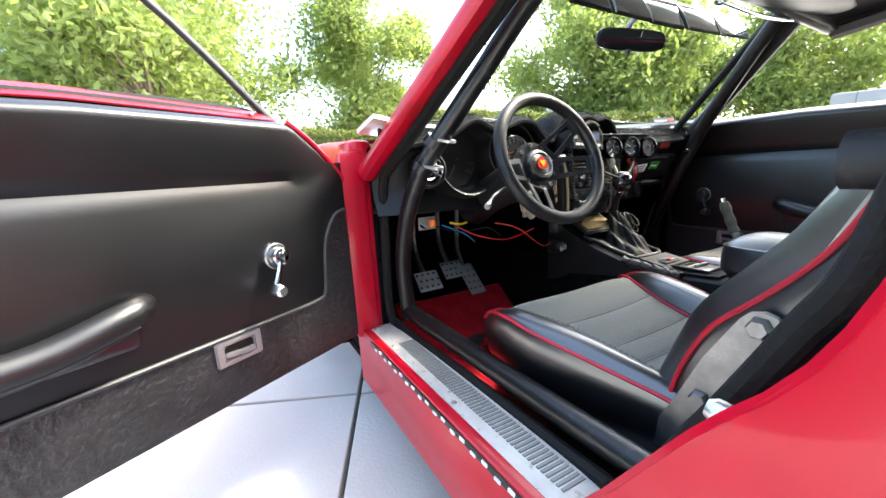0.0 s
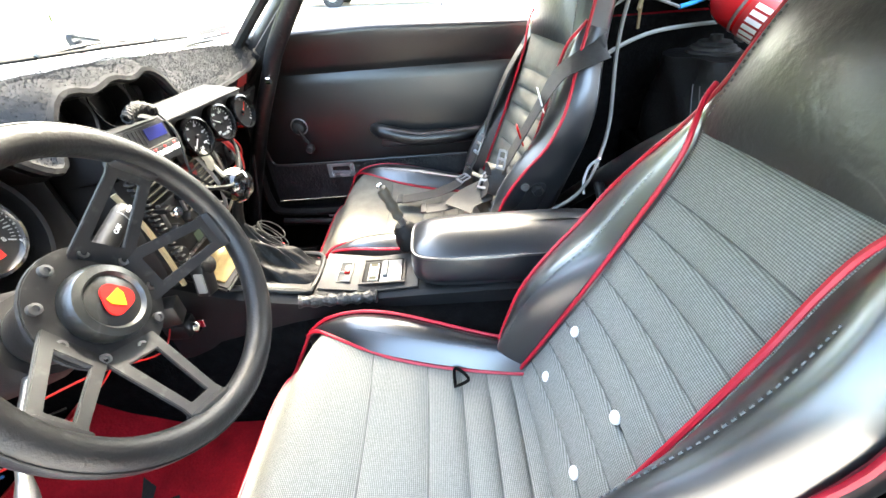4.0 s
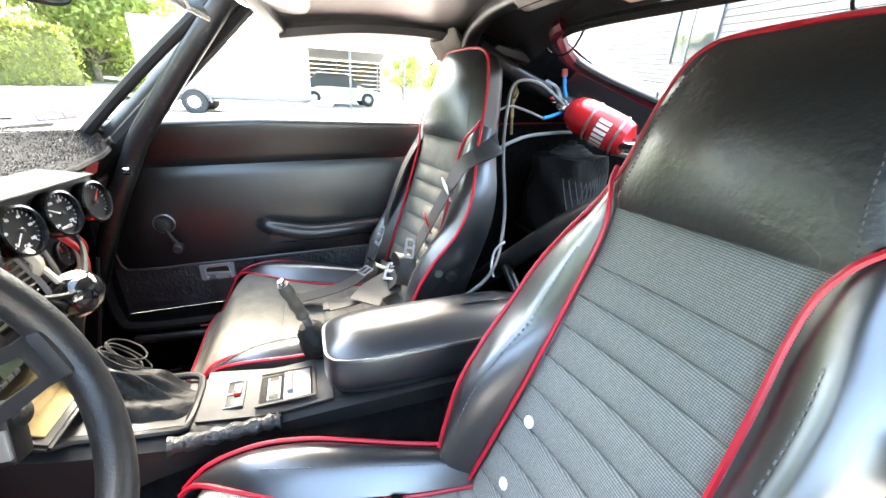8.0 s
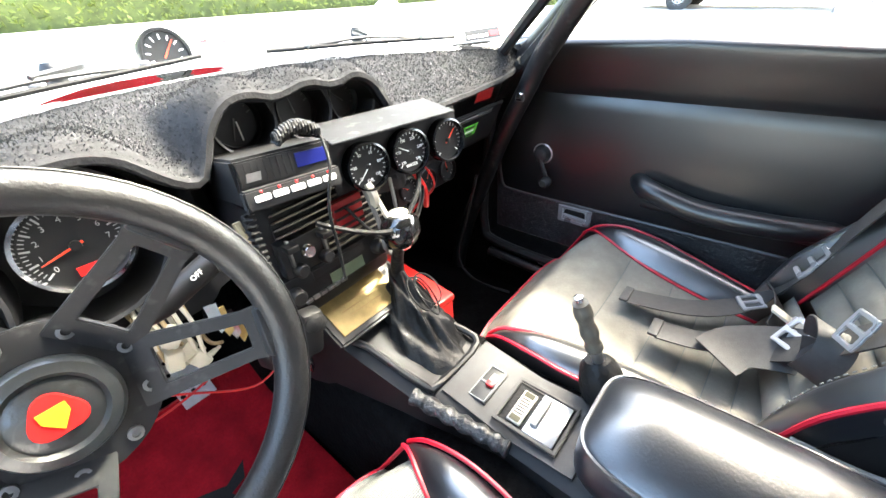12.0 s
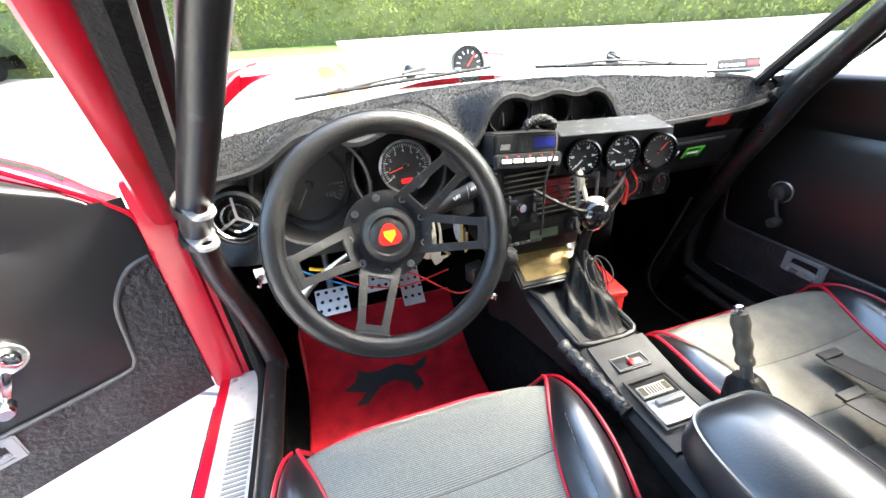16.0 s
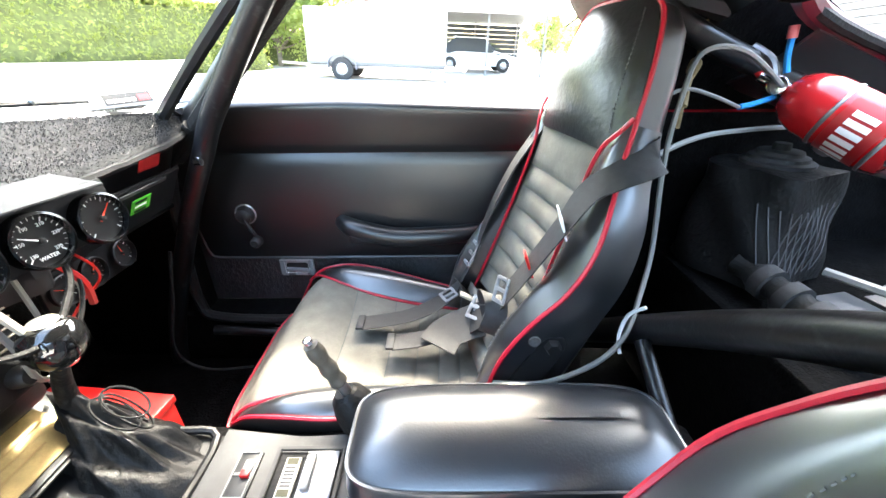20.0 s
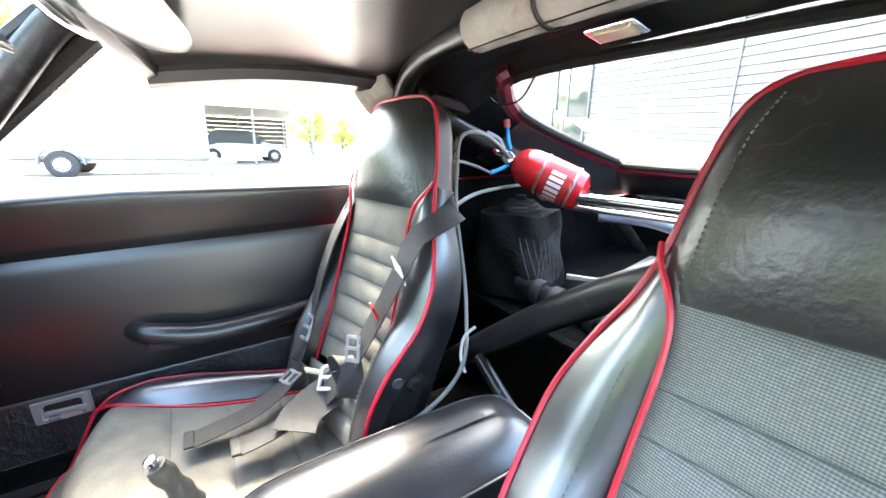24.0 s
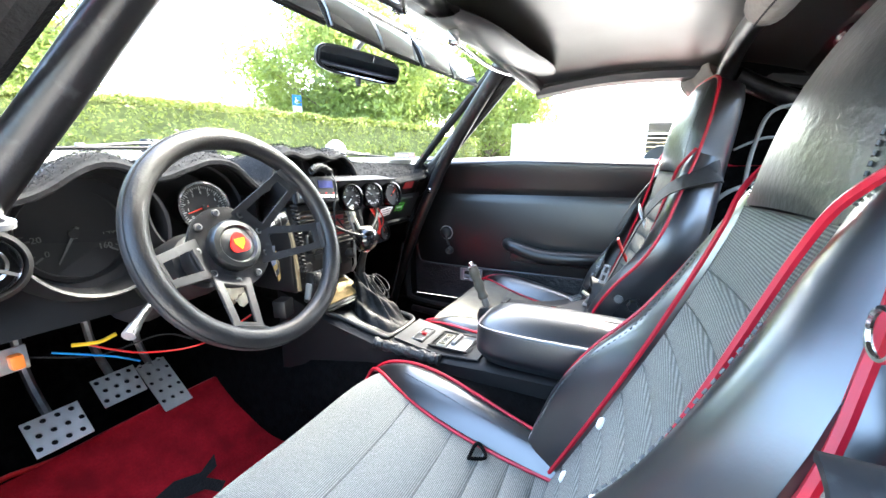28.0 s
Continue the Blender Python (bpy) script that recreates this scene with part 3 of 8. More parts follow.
def parked_car(name, at, yaw, paint, label, dark):
    """A parked car: lofted body, glasshouse, four wheels."""
    m = Matrix.Translation((*at, 0)) @ Matrix.Rotation(yaw, 4, "Z")
    c = thing(name, (*at, 0), label, "car")
    low = line_of((0, 0.55), (0.04, 0.72), (0.22, 0.9), (0.3, 0.98), (0.75, 1.02), (0.93, 0.95), (1, 0.6))
    roof = line_of((0, 0.3), (0.24, 0.92), (0.40, 1.5), (0.72, 1.56), (0.9, 1.05), (1, 0.6))

    def hull(u, v):
        a = math.pi * v
        w = 0.86 * (1 - 0.25 * abs(2 * u - 1) ** 4)
        return m @ Vector((-2.2 + 4.4 * u, w * math.cos(a) if 0.02 < v < 0.98 else w * math.cos(a), 0.28 + (low(u) - 0.28) * min(1.0, 1.6 * math.sin(a))))
    part("body", sheet(hull, 30, 14), paint, c)

    def cabin(u, v):
        a = math.pi * v
        uu = 0.22 + 0.7 * u
        return m @ Vector((-2.2 + 4.4 * uu, 0.74 * math.cos(a) * (1 - 0.14 * math.sin(a)), 0.8 + max(0.02, roof(uu) - 0.8) * min(1.0, 1.5 * math.sin(a))))
    part("glasshouse", sheet(cabin, 18, 12), dark, c)
    part("roof_panel", sheet(lambda u, v: m @ Vector((-2.2 + 4.4 * (0.39 + 0.36 * u), 0.62 * (2 * v - 1), 1.585 - 0.05 * (2 * v - 1) ** 2)), 8, 6, 0.03), paint, c)
    for x in (-1.35, 1.35):
        for y in (-0.84, 0.84):
            road_wheel(m @ Vector((x, y, 0.33)), 0.33, 0.2, m.to_3x3() @ Vector((0, 1 if y > 0 else -1, 0)), c, mat("alloy", (0.5, 0.5, 0.5), 0.35, 0.8))
    yard(c)


CARGLASS = mat("car_glass", (0.07, 0.078, 0.085), 0.06)
BLACKPAINT = mat("black_car_paint", (0.008, 0.008, 0.009), 0.2, coat=1.0)
parked_car("parked_car", (22.3, -1.4), radians(94), WHITEPAINT, "white compact car parked under the carport", CARGLASS)
parked_car("parked_car", (-9.4, 13.0), radians(4), BLACKPAINT, "black saloon car parked on the bright paving", CARGLASS)

# parking sign
sg = thing("parking_sign", (10.4, 11.45, 0), "blue and white accessible parking sign on a steel post", "sign")
part("post", box((10.4, 11.45, 1.1), (0.05, 0.04, 2.3), 0.004), STEEL, sg)
ms = facing((10.38, 11.40, 2.12), (-0.7, -0.72, 0))
part("plate", slab([(-0.15, -0.17), (0.15, -0.17), (0.15, 0.17), (-0.15, 0.17)], 0.006, ms, 0.001), mat("sign_blue", (0.01, 0.16, 0.6), 0.5), sg)
part("lower_plate", slab([(-0.15, -0.47), (0.15, -0.47), (0.15, -0.19), (-0.15, -0.19)], 0.006, ms, 0.001), WHITE, sg)
part("symbol_wheel", slab(ring2d(0.07, 20, 0.0, -0.05), 0.003, ms @ Matrix.Translation((0, 0, 0.006)), 0, None, [ring2d(0.05, 20, 0.0, -0.05)]), WHITE, sg)
part("symbol_bar", slab([(-0.03, -0.04), (0.06, -0.05), (0.06, -0.03), (-0.01, -0.02), (-0.02, 0.10), (-0.045, 0.10)], 0.003, ms @ Matrix.Translation((0, 0, 0.006))), WHITE, sg)
yard(sg)

# ---- the car's shell ----
THREADGREY = mat("quilting_thread", (0.06, 0.06, 0.062), 0.7)
car = thing("car_body", (0, 0.4, 0.2), "red two-seat sports coupe shell with a black stripped interior", "car", kind="structure")
part("floor_pan", box((0, 0.55, 0.215), (1.30, 1.75, 0.03), 0.005), CARPET, car)
part("firewall", sheet(lambda u, v: Vector((-0.68 + 1.36 * u, 1.32 + 0.12 * math.sin(v * 3.1), 0.22 + 0.66 * v)), 8, 8, 0.01), CARPET, car)
part("transmission_tunnel", sheet(lambda u, v: Vector((0.075 + 0.155 * math.cos(math.pi * v) * (1 + 0.25 * ease(0.9, 1.3, -0.05 + 1.4 * u)), -0.05 + 1.4 * u, 0.22 + 0.26 * min(1, 1.5 * math.sin(math.pi * v)))), 14, 14), CARPET, car)
for sx in (-1, 1):
    x0 = -0.64 if sx < 0 else 0.66
    part("sill", box((x0, 0.55, 0.285), (0.085 if sx < 0 else 0.09, 1.1, 0.20), 0.012), REDPAINT if sx < 0 else CARPET, car)
    part("kick_panel", box((x0 + sx * -0.01, 1.17, 0.55), (0.03, 0.36, 0.66), 0.008), CARPET, car)
    # door post in front of the door
    part("hinge_post", box((x0 + sx * 0.012, 1.05, 0.62), (0.07, 0.12, 0.56), 0.02), REDPAINT if sx < 0 else CARPET, car)
part("hinge_pillar_face", box((-0.680, 1.004, 0.62), (0.066, 0.05, 0.50), 0.012), REDPAINT, car)
part("sill_lining", box((-0.5925, 0.55, 0.30), (0.008, 1.12, 0.17), 0.002), CARPET, car)
part("rocker_flange", box((-0.686, 0.60, 0.383), (0.024, 0.80, 0.018), 0.005), REDPAINT, car)
part("body_side", box((-0.668, 0.60, 0.29), (0.03, 0.80, 0.15), 0.01), REDPAINT, car)
# front pillars, red outside and black within
ROOFZ = lambda x: 1.243 - 0.080 * (abs(x) / 0.56) ** 3
for sx in (-1, 1):
    a, b = Vector((sx * (0.648 if sx < 0 else 0.668), 0.965, 0.815)), Vector((sx * 0.478, 0.50, 1.205))
    part("a_pillar", tube([a, a.lerp(b, 0.33), a.lerp(b, 0.66), b], 0.034, 10, 4, flat=0.75), REDPAINT if sx < 0 else PLASTIC, car)
    off = Vector((-sx * 0.035, -0.025, 0.0))
    part("pillar_seal", tube([a + off, a.lerp(b, 0.5) + off, b + off], 0.02, 8, 4), RUBBER, car, "black rubber door seal")
    part("windscreen_reveal", tube([a + Vector((-sx * 0.05, 0.03, 0.02)), a.lerp(b, 0.5) + Vector((-sx * 0.05, 0.03, 0.02)), b + Vector((-sx * 0.05, 0.03, 0.0))], 0.013, 8, 4), PLASTIC, car)
# roof with headliner
def roof_pt(u, v, dz=0.0, grow=0.0):
    x = (-0.56 + 1.12 * u) * (1 + grow)
    y = 0.58 - 0.76 * v - 0.10 * (1 - v) * (abs(x) / 0.56) ** 2
    return Vector((x, y, ROOFZ(x) + dz - 0.035 * (2 * v - 0.75) ** 2))
part("roof_skin", sheet(lambda u, v: roof_pt(u, v, 0.035, 0.05), 20, 14, 0.012), REDPAINT, car)
part("headliner", sheet(lambda u, v: roof_pt(u, v, 0.0), 20, 14, 0.01), HEADLINER, car, "black vinyl headliner")
for sx in (-1, 1):
    part("roof_rail", tube([roof_pt(0.5 + sx * 0.5, v, -0.005) + Vector((sx * 0.012, 0, -0.012)) for v in (0, 0.25, 0.5, 0.75, 1.0)], 0.024, 8, 4), HEADLINER, car)
    part("drip_rail", tube([roof_pt(0.5 + sx * 0.5, v, 0.02) + Vector((sx * 0.04, 0, -0.03)) for v in (0, 0.3, 0.6, 1.0)], 0.016, 8, 4), REDPAINT, car)
part("windscreen_header", tube([roof_pt(u, 0.0, -0.005) for u in (0, 0.25, 0.5, 0.75, 1)], 0.026, 10, 6, flat=0.8), HEADLINER, car)
part("rear_header", sheet(lambda u, v: Vector((-0.56 + 1.12 * u, -0.02 - 0.17 * v, ROOFZ(-0.56 + 1.12 * u) - 0.012 - 0.062 * v + 0.02 * math.sin(3.14 * v))), 16, 6, 0.015), HEADLINER, car)
# quarter panels behind the doors
jamb_y = curve_of((0.25, 0.285), (0.385, 0.272), (0.454, 0.225), (0.552, 0.159), (0.60, 0.125), (0.649, 0.084), (0.687, 0.062), (0.723, 0.047), (0.78, 0.03), (0.92, 0.0))
for sx in (-1, 1):
    def quarter(u, v):
        z = 0.25 + 0.66 * v - 0.20 * v * ease(0.40, 0.75, u)
        y = jamb_y(0.25 + 0.66 * v) + (-1.25 - jamb_y(0.25 + 0.66 * v)) * u
        return Vector((sx * (0.672 + 0.014 * ease(0, 0.02, u) + 0.030 * ease(0, 0.3, u) - 0.02 * abs(v - 0.45) ** 2), y, z))
    part("quarter_panel", sheet(quarter, 18, 14, 0.012), REDPAINT, car)
    part("door_jamb", sheet(lambda u, v: Vector((sx * (0.605 + 0.068 * u), jamb_y(0.25 + 0.66 * v) - 0.022 + 0.020 * u - 0.012 * math.sin(math.pi * u), 0.25 + 0.66 * v)), 6, 22, 0.008), REDPAINT, car)
    def sail(u, v):
        y0, y1 = 0.02 - 0.03 * v, -0.80 + 0.58 * v
        return Vector((sx * (0.70 - 0.14 * v), y0 + (y1 - y0) * u, 0.905 + 0.255 * v))
    part("sail_panel", sheet(sail, 10, 8, 0.02), REDPAINT, car)
    part("sail_lining", sheet(lambda u, v: sail(u, v) - Vector((sx * 0.03, 0, 0)), 10, 8, 0.006), CARPET, car)
    part("quarter_lining", sheet(lambda u, v: Vector((sx * (0.655 - 0.02 * math.sin(3 * u)), jamb_y(0.24 + 0.66 * v) - 0.03 - 1.15 * u, 0.24 + 0.66 * v - 0.11 * v * ease(0.45, 0.72, u))), 24, 12, 0.006), CARPET, car)
    part("door_seal", tube([(sx * 0.54, 0.0, 1.15), (sx * 0.60, 0.03, 0.92), (sx * 0.604, 0.068, 0.74), (sx * 0.604, 0.10, 0.67), (sx * 0.604, 0.14, 0.59), (sx * 0.604, 0.178, 0.52), (sx * 0.604, 0.212, 0.455), (sx * 0.60, 0.25, 0.405), (sx * 0.592, 0.31, 0.388), (sx * 0.592, 0.6, 0.386), (sx * 0.60, 0.92, 0.388), (sx * 0.612, 0.985, 0.43), (sx * 0.612, 0.975, 0.62), (sx * 0.612, 0.945, 0.80), (sx * 0.585, 0.86, 0.89)], 0.013, 8, 6), RUBBER, car, "worn black rubber door seal")
# cowl, bonnet and wings
def base_y(x):
    return 1.18 - 0.70 * x * x
part("cowl", sheet(lambda u, v: Vector((-0.66 + 1.32 * u, base_y(-0.66 + 1.32 * u) - 0.02 + 0.13 * v, 0.942 - 0.02 * v)), 20, 3, 0.01), WHITEPAINT, car)
HOOD = lambda x, y: 0.925 - 0.07 * ((y - 1.35) / 1.3) ** 2 - 0.05 * abs(x / 0.6) ** 3 + 0.025 * math.exp(-(x / 0.2) ** 4)
part("bonnet", sheet(lambda u, v: Vector((-0.62 + 1.24 * u, base_y(-0.62 + 1.24 * u) + 0.10 + (2.75 - base_y(-0.62 + 1.24 * u) - 0.10) * v, HOOD(-0.62 + 1.24 * u, base_y(0.3) + 1.4 * v))), 24, 20, 0.012), WHITEPAINT, car, "white bonnet with red stripes")
for x in (-0.30, -0.24):
    w = 0.05 if x < -0.28 else 0.02
    part("bonnet_stripe", sheet(lambda u, v: Vector((x + w * (u - 0.5), base_y(x) + 0.12 + 1.35 * v, HOOD(x + w * (u - 0.5), base_y(0.3) + 1.37 * v + 0.01) + 0.004)), 2, 20), mat("orange_stripe", (0.75, 0.13, 0.03), 0.3, coat=0.5), car)
for sx, paint, rise in ((-1, REDPAINT, 0.035), (1, WHITEPAINT, 0.0)):
    part("front_wing", sheet(lambda u, v: Vector((sx * (0.60 + 0.16 * math.sin(1.57 * u)), 1.02 + 1.7 * v, 0.30 + (0.60 + rise * math.sin(math.pi * min(1, v * 1.15)) - (0.02 if sx > 0 else 0.0)) * math.cos(1.35 * u ** 1.6))), 12, 20, 0.01), paint, car)
part("hatch_sill", box((0, -1.12, 0.73), (1.3, 0.05, 0.18), 0.015), CARPET, car)
rim_in = smooth_path([(0.50, -0.30, 1.055), (0.58, -0.62, 0.965), (0.600, -0.82, 0.915), (0.55, -0.905, 0.890), (0.0, -0.985, 0.876), (-0.55, -0.905, 0.890), (-0.600, -0.82, 0.915), (-0.58, -0.62, 0.965), (-0.50, -0.30, 1.055)], 6)
rim_out = smooth_path([(0.645, -0.26, 0.96), (0.655, -0.60, 0.85), (0.655, -0.86, 0.80), (0.60, -1.06, 0.79), (0.0, -1.075, 0.785), (-0.60, -1.06, 0.79), (-0.655, -0.86, 0.80), (-0.655, -0.60, 0.85), (-0.645, -0.26, 0.96)], 6)
part("hatch_lining", sheet(lambda u, v: rim_in[int(round(u * (len(rim_in) - 1)))].lerp(rim_out[int(round(u * (len(rim_out) - 1)))], v) + Vector((0, 0, -0.012 * math.sin(math.pi * v))), len(rim_in) - 1, 5, 0.006), VINYL, car, "black trim below the hatch opening")
part("hatch_frame", tube([(0.36, -0.15, 1.145), (0.40, -0.16, 1.125), (0.52, -0.34, 1.06), (0.605, -0.82, 0.925), (0.56, -0.90, 0.90), (0.0, -0.98, 0.885), (-0.56, -0.90, 0.90), (-0.605, -0.82, 0.925), (-0.52, -0.34, 1.06), (-0.40, -0.16, 1.125), (-0.36, -0.15, 1.145)], 0.019, 8, 6), mat("dark_red_paint", (0.085, 0.004, 0.012), 0.35, coat=0.3), car, "dark red hatch surround")
part("hatch_seal", tube([(-0.38, -0.16, 1.13), (0.0, -0.19, 1.145), (0.38, -0.16, 1.13), (0.50, -0.33, 1.06), (0.585, -0.81, 0.935), (0.54, -0.88, 0.912), (0.0, -0.955, 0.90), (-0.54, -0.88, 0.912), (-0.585, -0.81, 0.935), (-0.50, -0.33, 1.06)], 0.011, 8, 6, None, True), RUBBER, car)
part("cargo_floor", box((0, -0.66, 0.575), (1.28, 0.94, 0.03), 0.005), CARPET, car)
part("rear_bulkhead", box((0, -0.20, 0.40), (1.28, 0.03, 0.38), 0.008), CARPET, car)
part("tail_panel", box((0, -1.09, 0.70), (1.26, 0.03, 0.26), 0.008), CARPET, car)
part("striker", lathe([(0.011, 0), (0.011, 0.014), (0.007, 0.02), (0, 0.02)], facing((-0.650, 0.118, 0.60), (-0.2, 1, 0.2)), 14), ALU, car, "bright door striker")
part("striker_plate", box((-0.645, 0.078, 0.650), (0.030, 0.016, 0.050), 0.004, Matrix.Rotation(0.6, 3, "X")), STEEL, car)
part("wheel_arch", sheet(lambda u, v: Vector((-0.64 + 0.20 * u, -0.42 + 0.36 * math.cos(math.pi * v), 0.42 + 0.33 * math.sin(math.pi * v) - 0.02 * u ** 4)), 6, 22, 0.006), VINYL, car, "black vinyl over the rear wheel arch")
for k in range(9):
    part("arch_seam", tube([(-0.64 + 0.20 * w, -0.42 + 0.363 * math.cos(0.3 + 0.28 * k + 0.25 * w), 0.423 + 0.333 * math.sin(0.3 + 0.28 * k + 0.25 * w) - 0.02 * w ** 4) for w in (0, 0.33, 0.66, 1)], 0.0018, 4, 2), RUBBER, car)
for x, y in ((-0.25, -1.064), (0.0, -1.064), (0.25, -1.064), (0.42, -1.064)):
    part("trim_clip", lathe([(0, 0.006), (0.008, 0.005), (0.010, 0)], facing((x, y, 0.80), (0, 1, 0.2)), 10), STEEL, car)
part("deck_shelf", box((0.0, -0.98, 0.80), (1.15, 0.06, 0.012), 0.004), VINYL, car)
for sx in (-1, 1):
    tc = Vector((0.505, -0.32, 0.03)) if sx > 0 else Vector((-0.53, -0.37, 0.0))
    def tower(u, v):
        a = 2 * math.pi * u
        k = (abs(math.cos(a)) ** 5 + abs(math.sin(a)) ** 5) ** -0.2
        r = 0.112 - 0.022 * v + 0.004 * math.sin(5 * a + 9 * v)
        return tc + Vector((k * r * math.cos(a + 0.35), k * r * math.sin(a + 0.35), 0.57 + 0.22 * v + 0.004 * math.sin(4 * a)))
    tw = part("strut_tower", sheet(tower, 48, 10), LEATHERBOOT, car, "black vinyl wrapped strut tower")
    part("tower_top", sheet(lambda u, v: tower(u, 1.0).lerp(tc + Vector((0, 0, 0.796)), v), 48, 3), LEATHERBOOT, tw)
    part("top_plate", lathe([(0.062, 0.792), (0.062, 0.799), (0.052, 0.802), (0.050, 0.808), (0.040, 0.811), (0.038, 0.818), (0.016, 0.820), (0.014, 0.832), (0, 0.832)], Matrix.Translation(tc), 24), DARKMETAL, tw, "stepped steel top mount")
    for k in range(8):
        for way in (1, -1):
            part("quilt_seam", tube([tower((0.375 + 0.025 * k + way * 0.05 * t) % 1.0, 0.12 + 0.62 * t) * 1.0 + Vector((-0.0008, 0.0008, 0)) for t in (0, 0.25, 0.5, 0.75, 1)], 0.0014, 4, 2), THREADGREY, tw)

# glass
def screen_pt(u, v):
    x0, x1 = -0.60 + 1.2 * u, -0.47 + 0.94 * u
    a, b = Vector((x0, base_y(x0) - 0.006, 0.944 - 0.03 * (x0 / 0.6) ** 2)), Vector((x1, 0.585 - 0.10 * (x1 / 0.56) ** 2, ROOFZ(x1) - 0.01))
    return a.lerp(b, v) + Vector((0, 0, 0.02 * math.sin(math.pi * v)))
g = tagged(part("window_1", sheet(screen_pt, 20, 10), GLASS), "raked clear windscreen", "windscreen", kind="structure")
g.visible_shadow = False
g = tagged(part("window_2", sheet(lambda u, v: Vector(((-0.38 - 0.2 * v) + (0.76 + 0.4 * v) * u, -0.18 - 0.73 * v, 1.13 - 0.22 * v + 0.02 * math.sin(math.pi * u))), 12, 10), GLASS), "sloping clear rear hatch glass", "window", kind="structure")
g.visible_shadow = False

# sill plate
sp = thing("sill_plate", (-0.64, 0.55, 0.386), "scuffed ribbed aluminium door sill plate", "sill plate")
part("plate", box((-0.642, 0.62, 0.388), (0.082, 0.74, 0.005), 0.002), SILLPLATE, sp)
for k in range(58):
    part("rib", box((-0.630, 0.30 + 0.0095 * k, 0.3915), (0.040, 0.0052, 0.002)), KEYGREY, sp, smooth=False)
for y in (0.27, 0.55, 0.84, 0.97):
    part("screw", lathe([(0, 0.003), (0.004, 0.002), (0.006, 0)], Matrix.Translation((-0.665, y, 0.391)), 10), STEEL, sp)
bm = box((-0.6995, 0.55, 0.382), (0.004, 0.72, 0.011), 0.001)
solo("rocker_strip", bm, PLASTIC, "black and white chequered strip along the red rocker panel", "trim strip")
for k in range(22):
    b = box((-0.7023, 0.215 + 0.031 * k, 0.382 + 0.0025 * (-1) ** k), (0.003, 0.013, 0.005))
    solo("strip_mark", b, WHITE, "small white mark of the chequered rocker strip", "marking", group="marks on the rocker strip")

# plain outer panels that close the shell, and the wheels it stands on
part("tail_skin", sheet(lambda u, v: Vector((-0.70 + 1.40 * u, -1.25 - 0.05 * math.sin(math.pi * u), 0.28 + 0.475 * v)), 12, 6, 0.012), REDPAINT, car)
part("deck_skin", sheet(lambda u, v: Vector((-0.70 + 1.40 * u, -1.15 - 0.11 * v - 0.05 * v * math.sin(math.pi * u), 0.775 - 0.02 * v)), 12, 4, 0.01), REDPAINT, car)
part("nose_skin", sheet(lambda u, v: Vector((-0.74 + 1.48 * u, 2.72 + 0.10 * math.sin(math.pi * u) - 0.05 * v, 0.28 + 0.56 * v)), 12, 6, 0.012), REDPAINT, car)
for sx in (-1, 1):
    for y in (1.95, -0.55):
        c = Vector((sx * 0.64, y, 0.31 + 0.0435 * y))
        road_wheel(c, 0.30, 0.18, (sx, 0, 0), car, ALU)

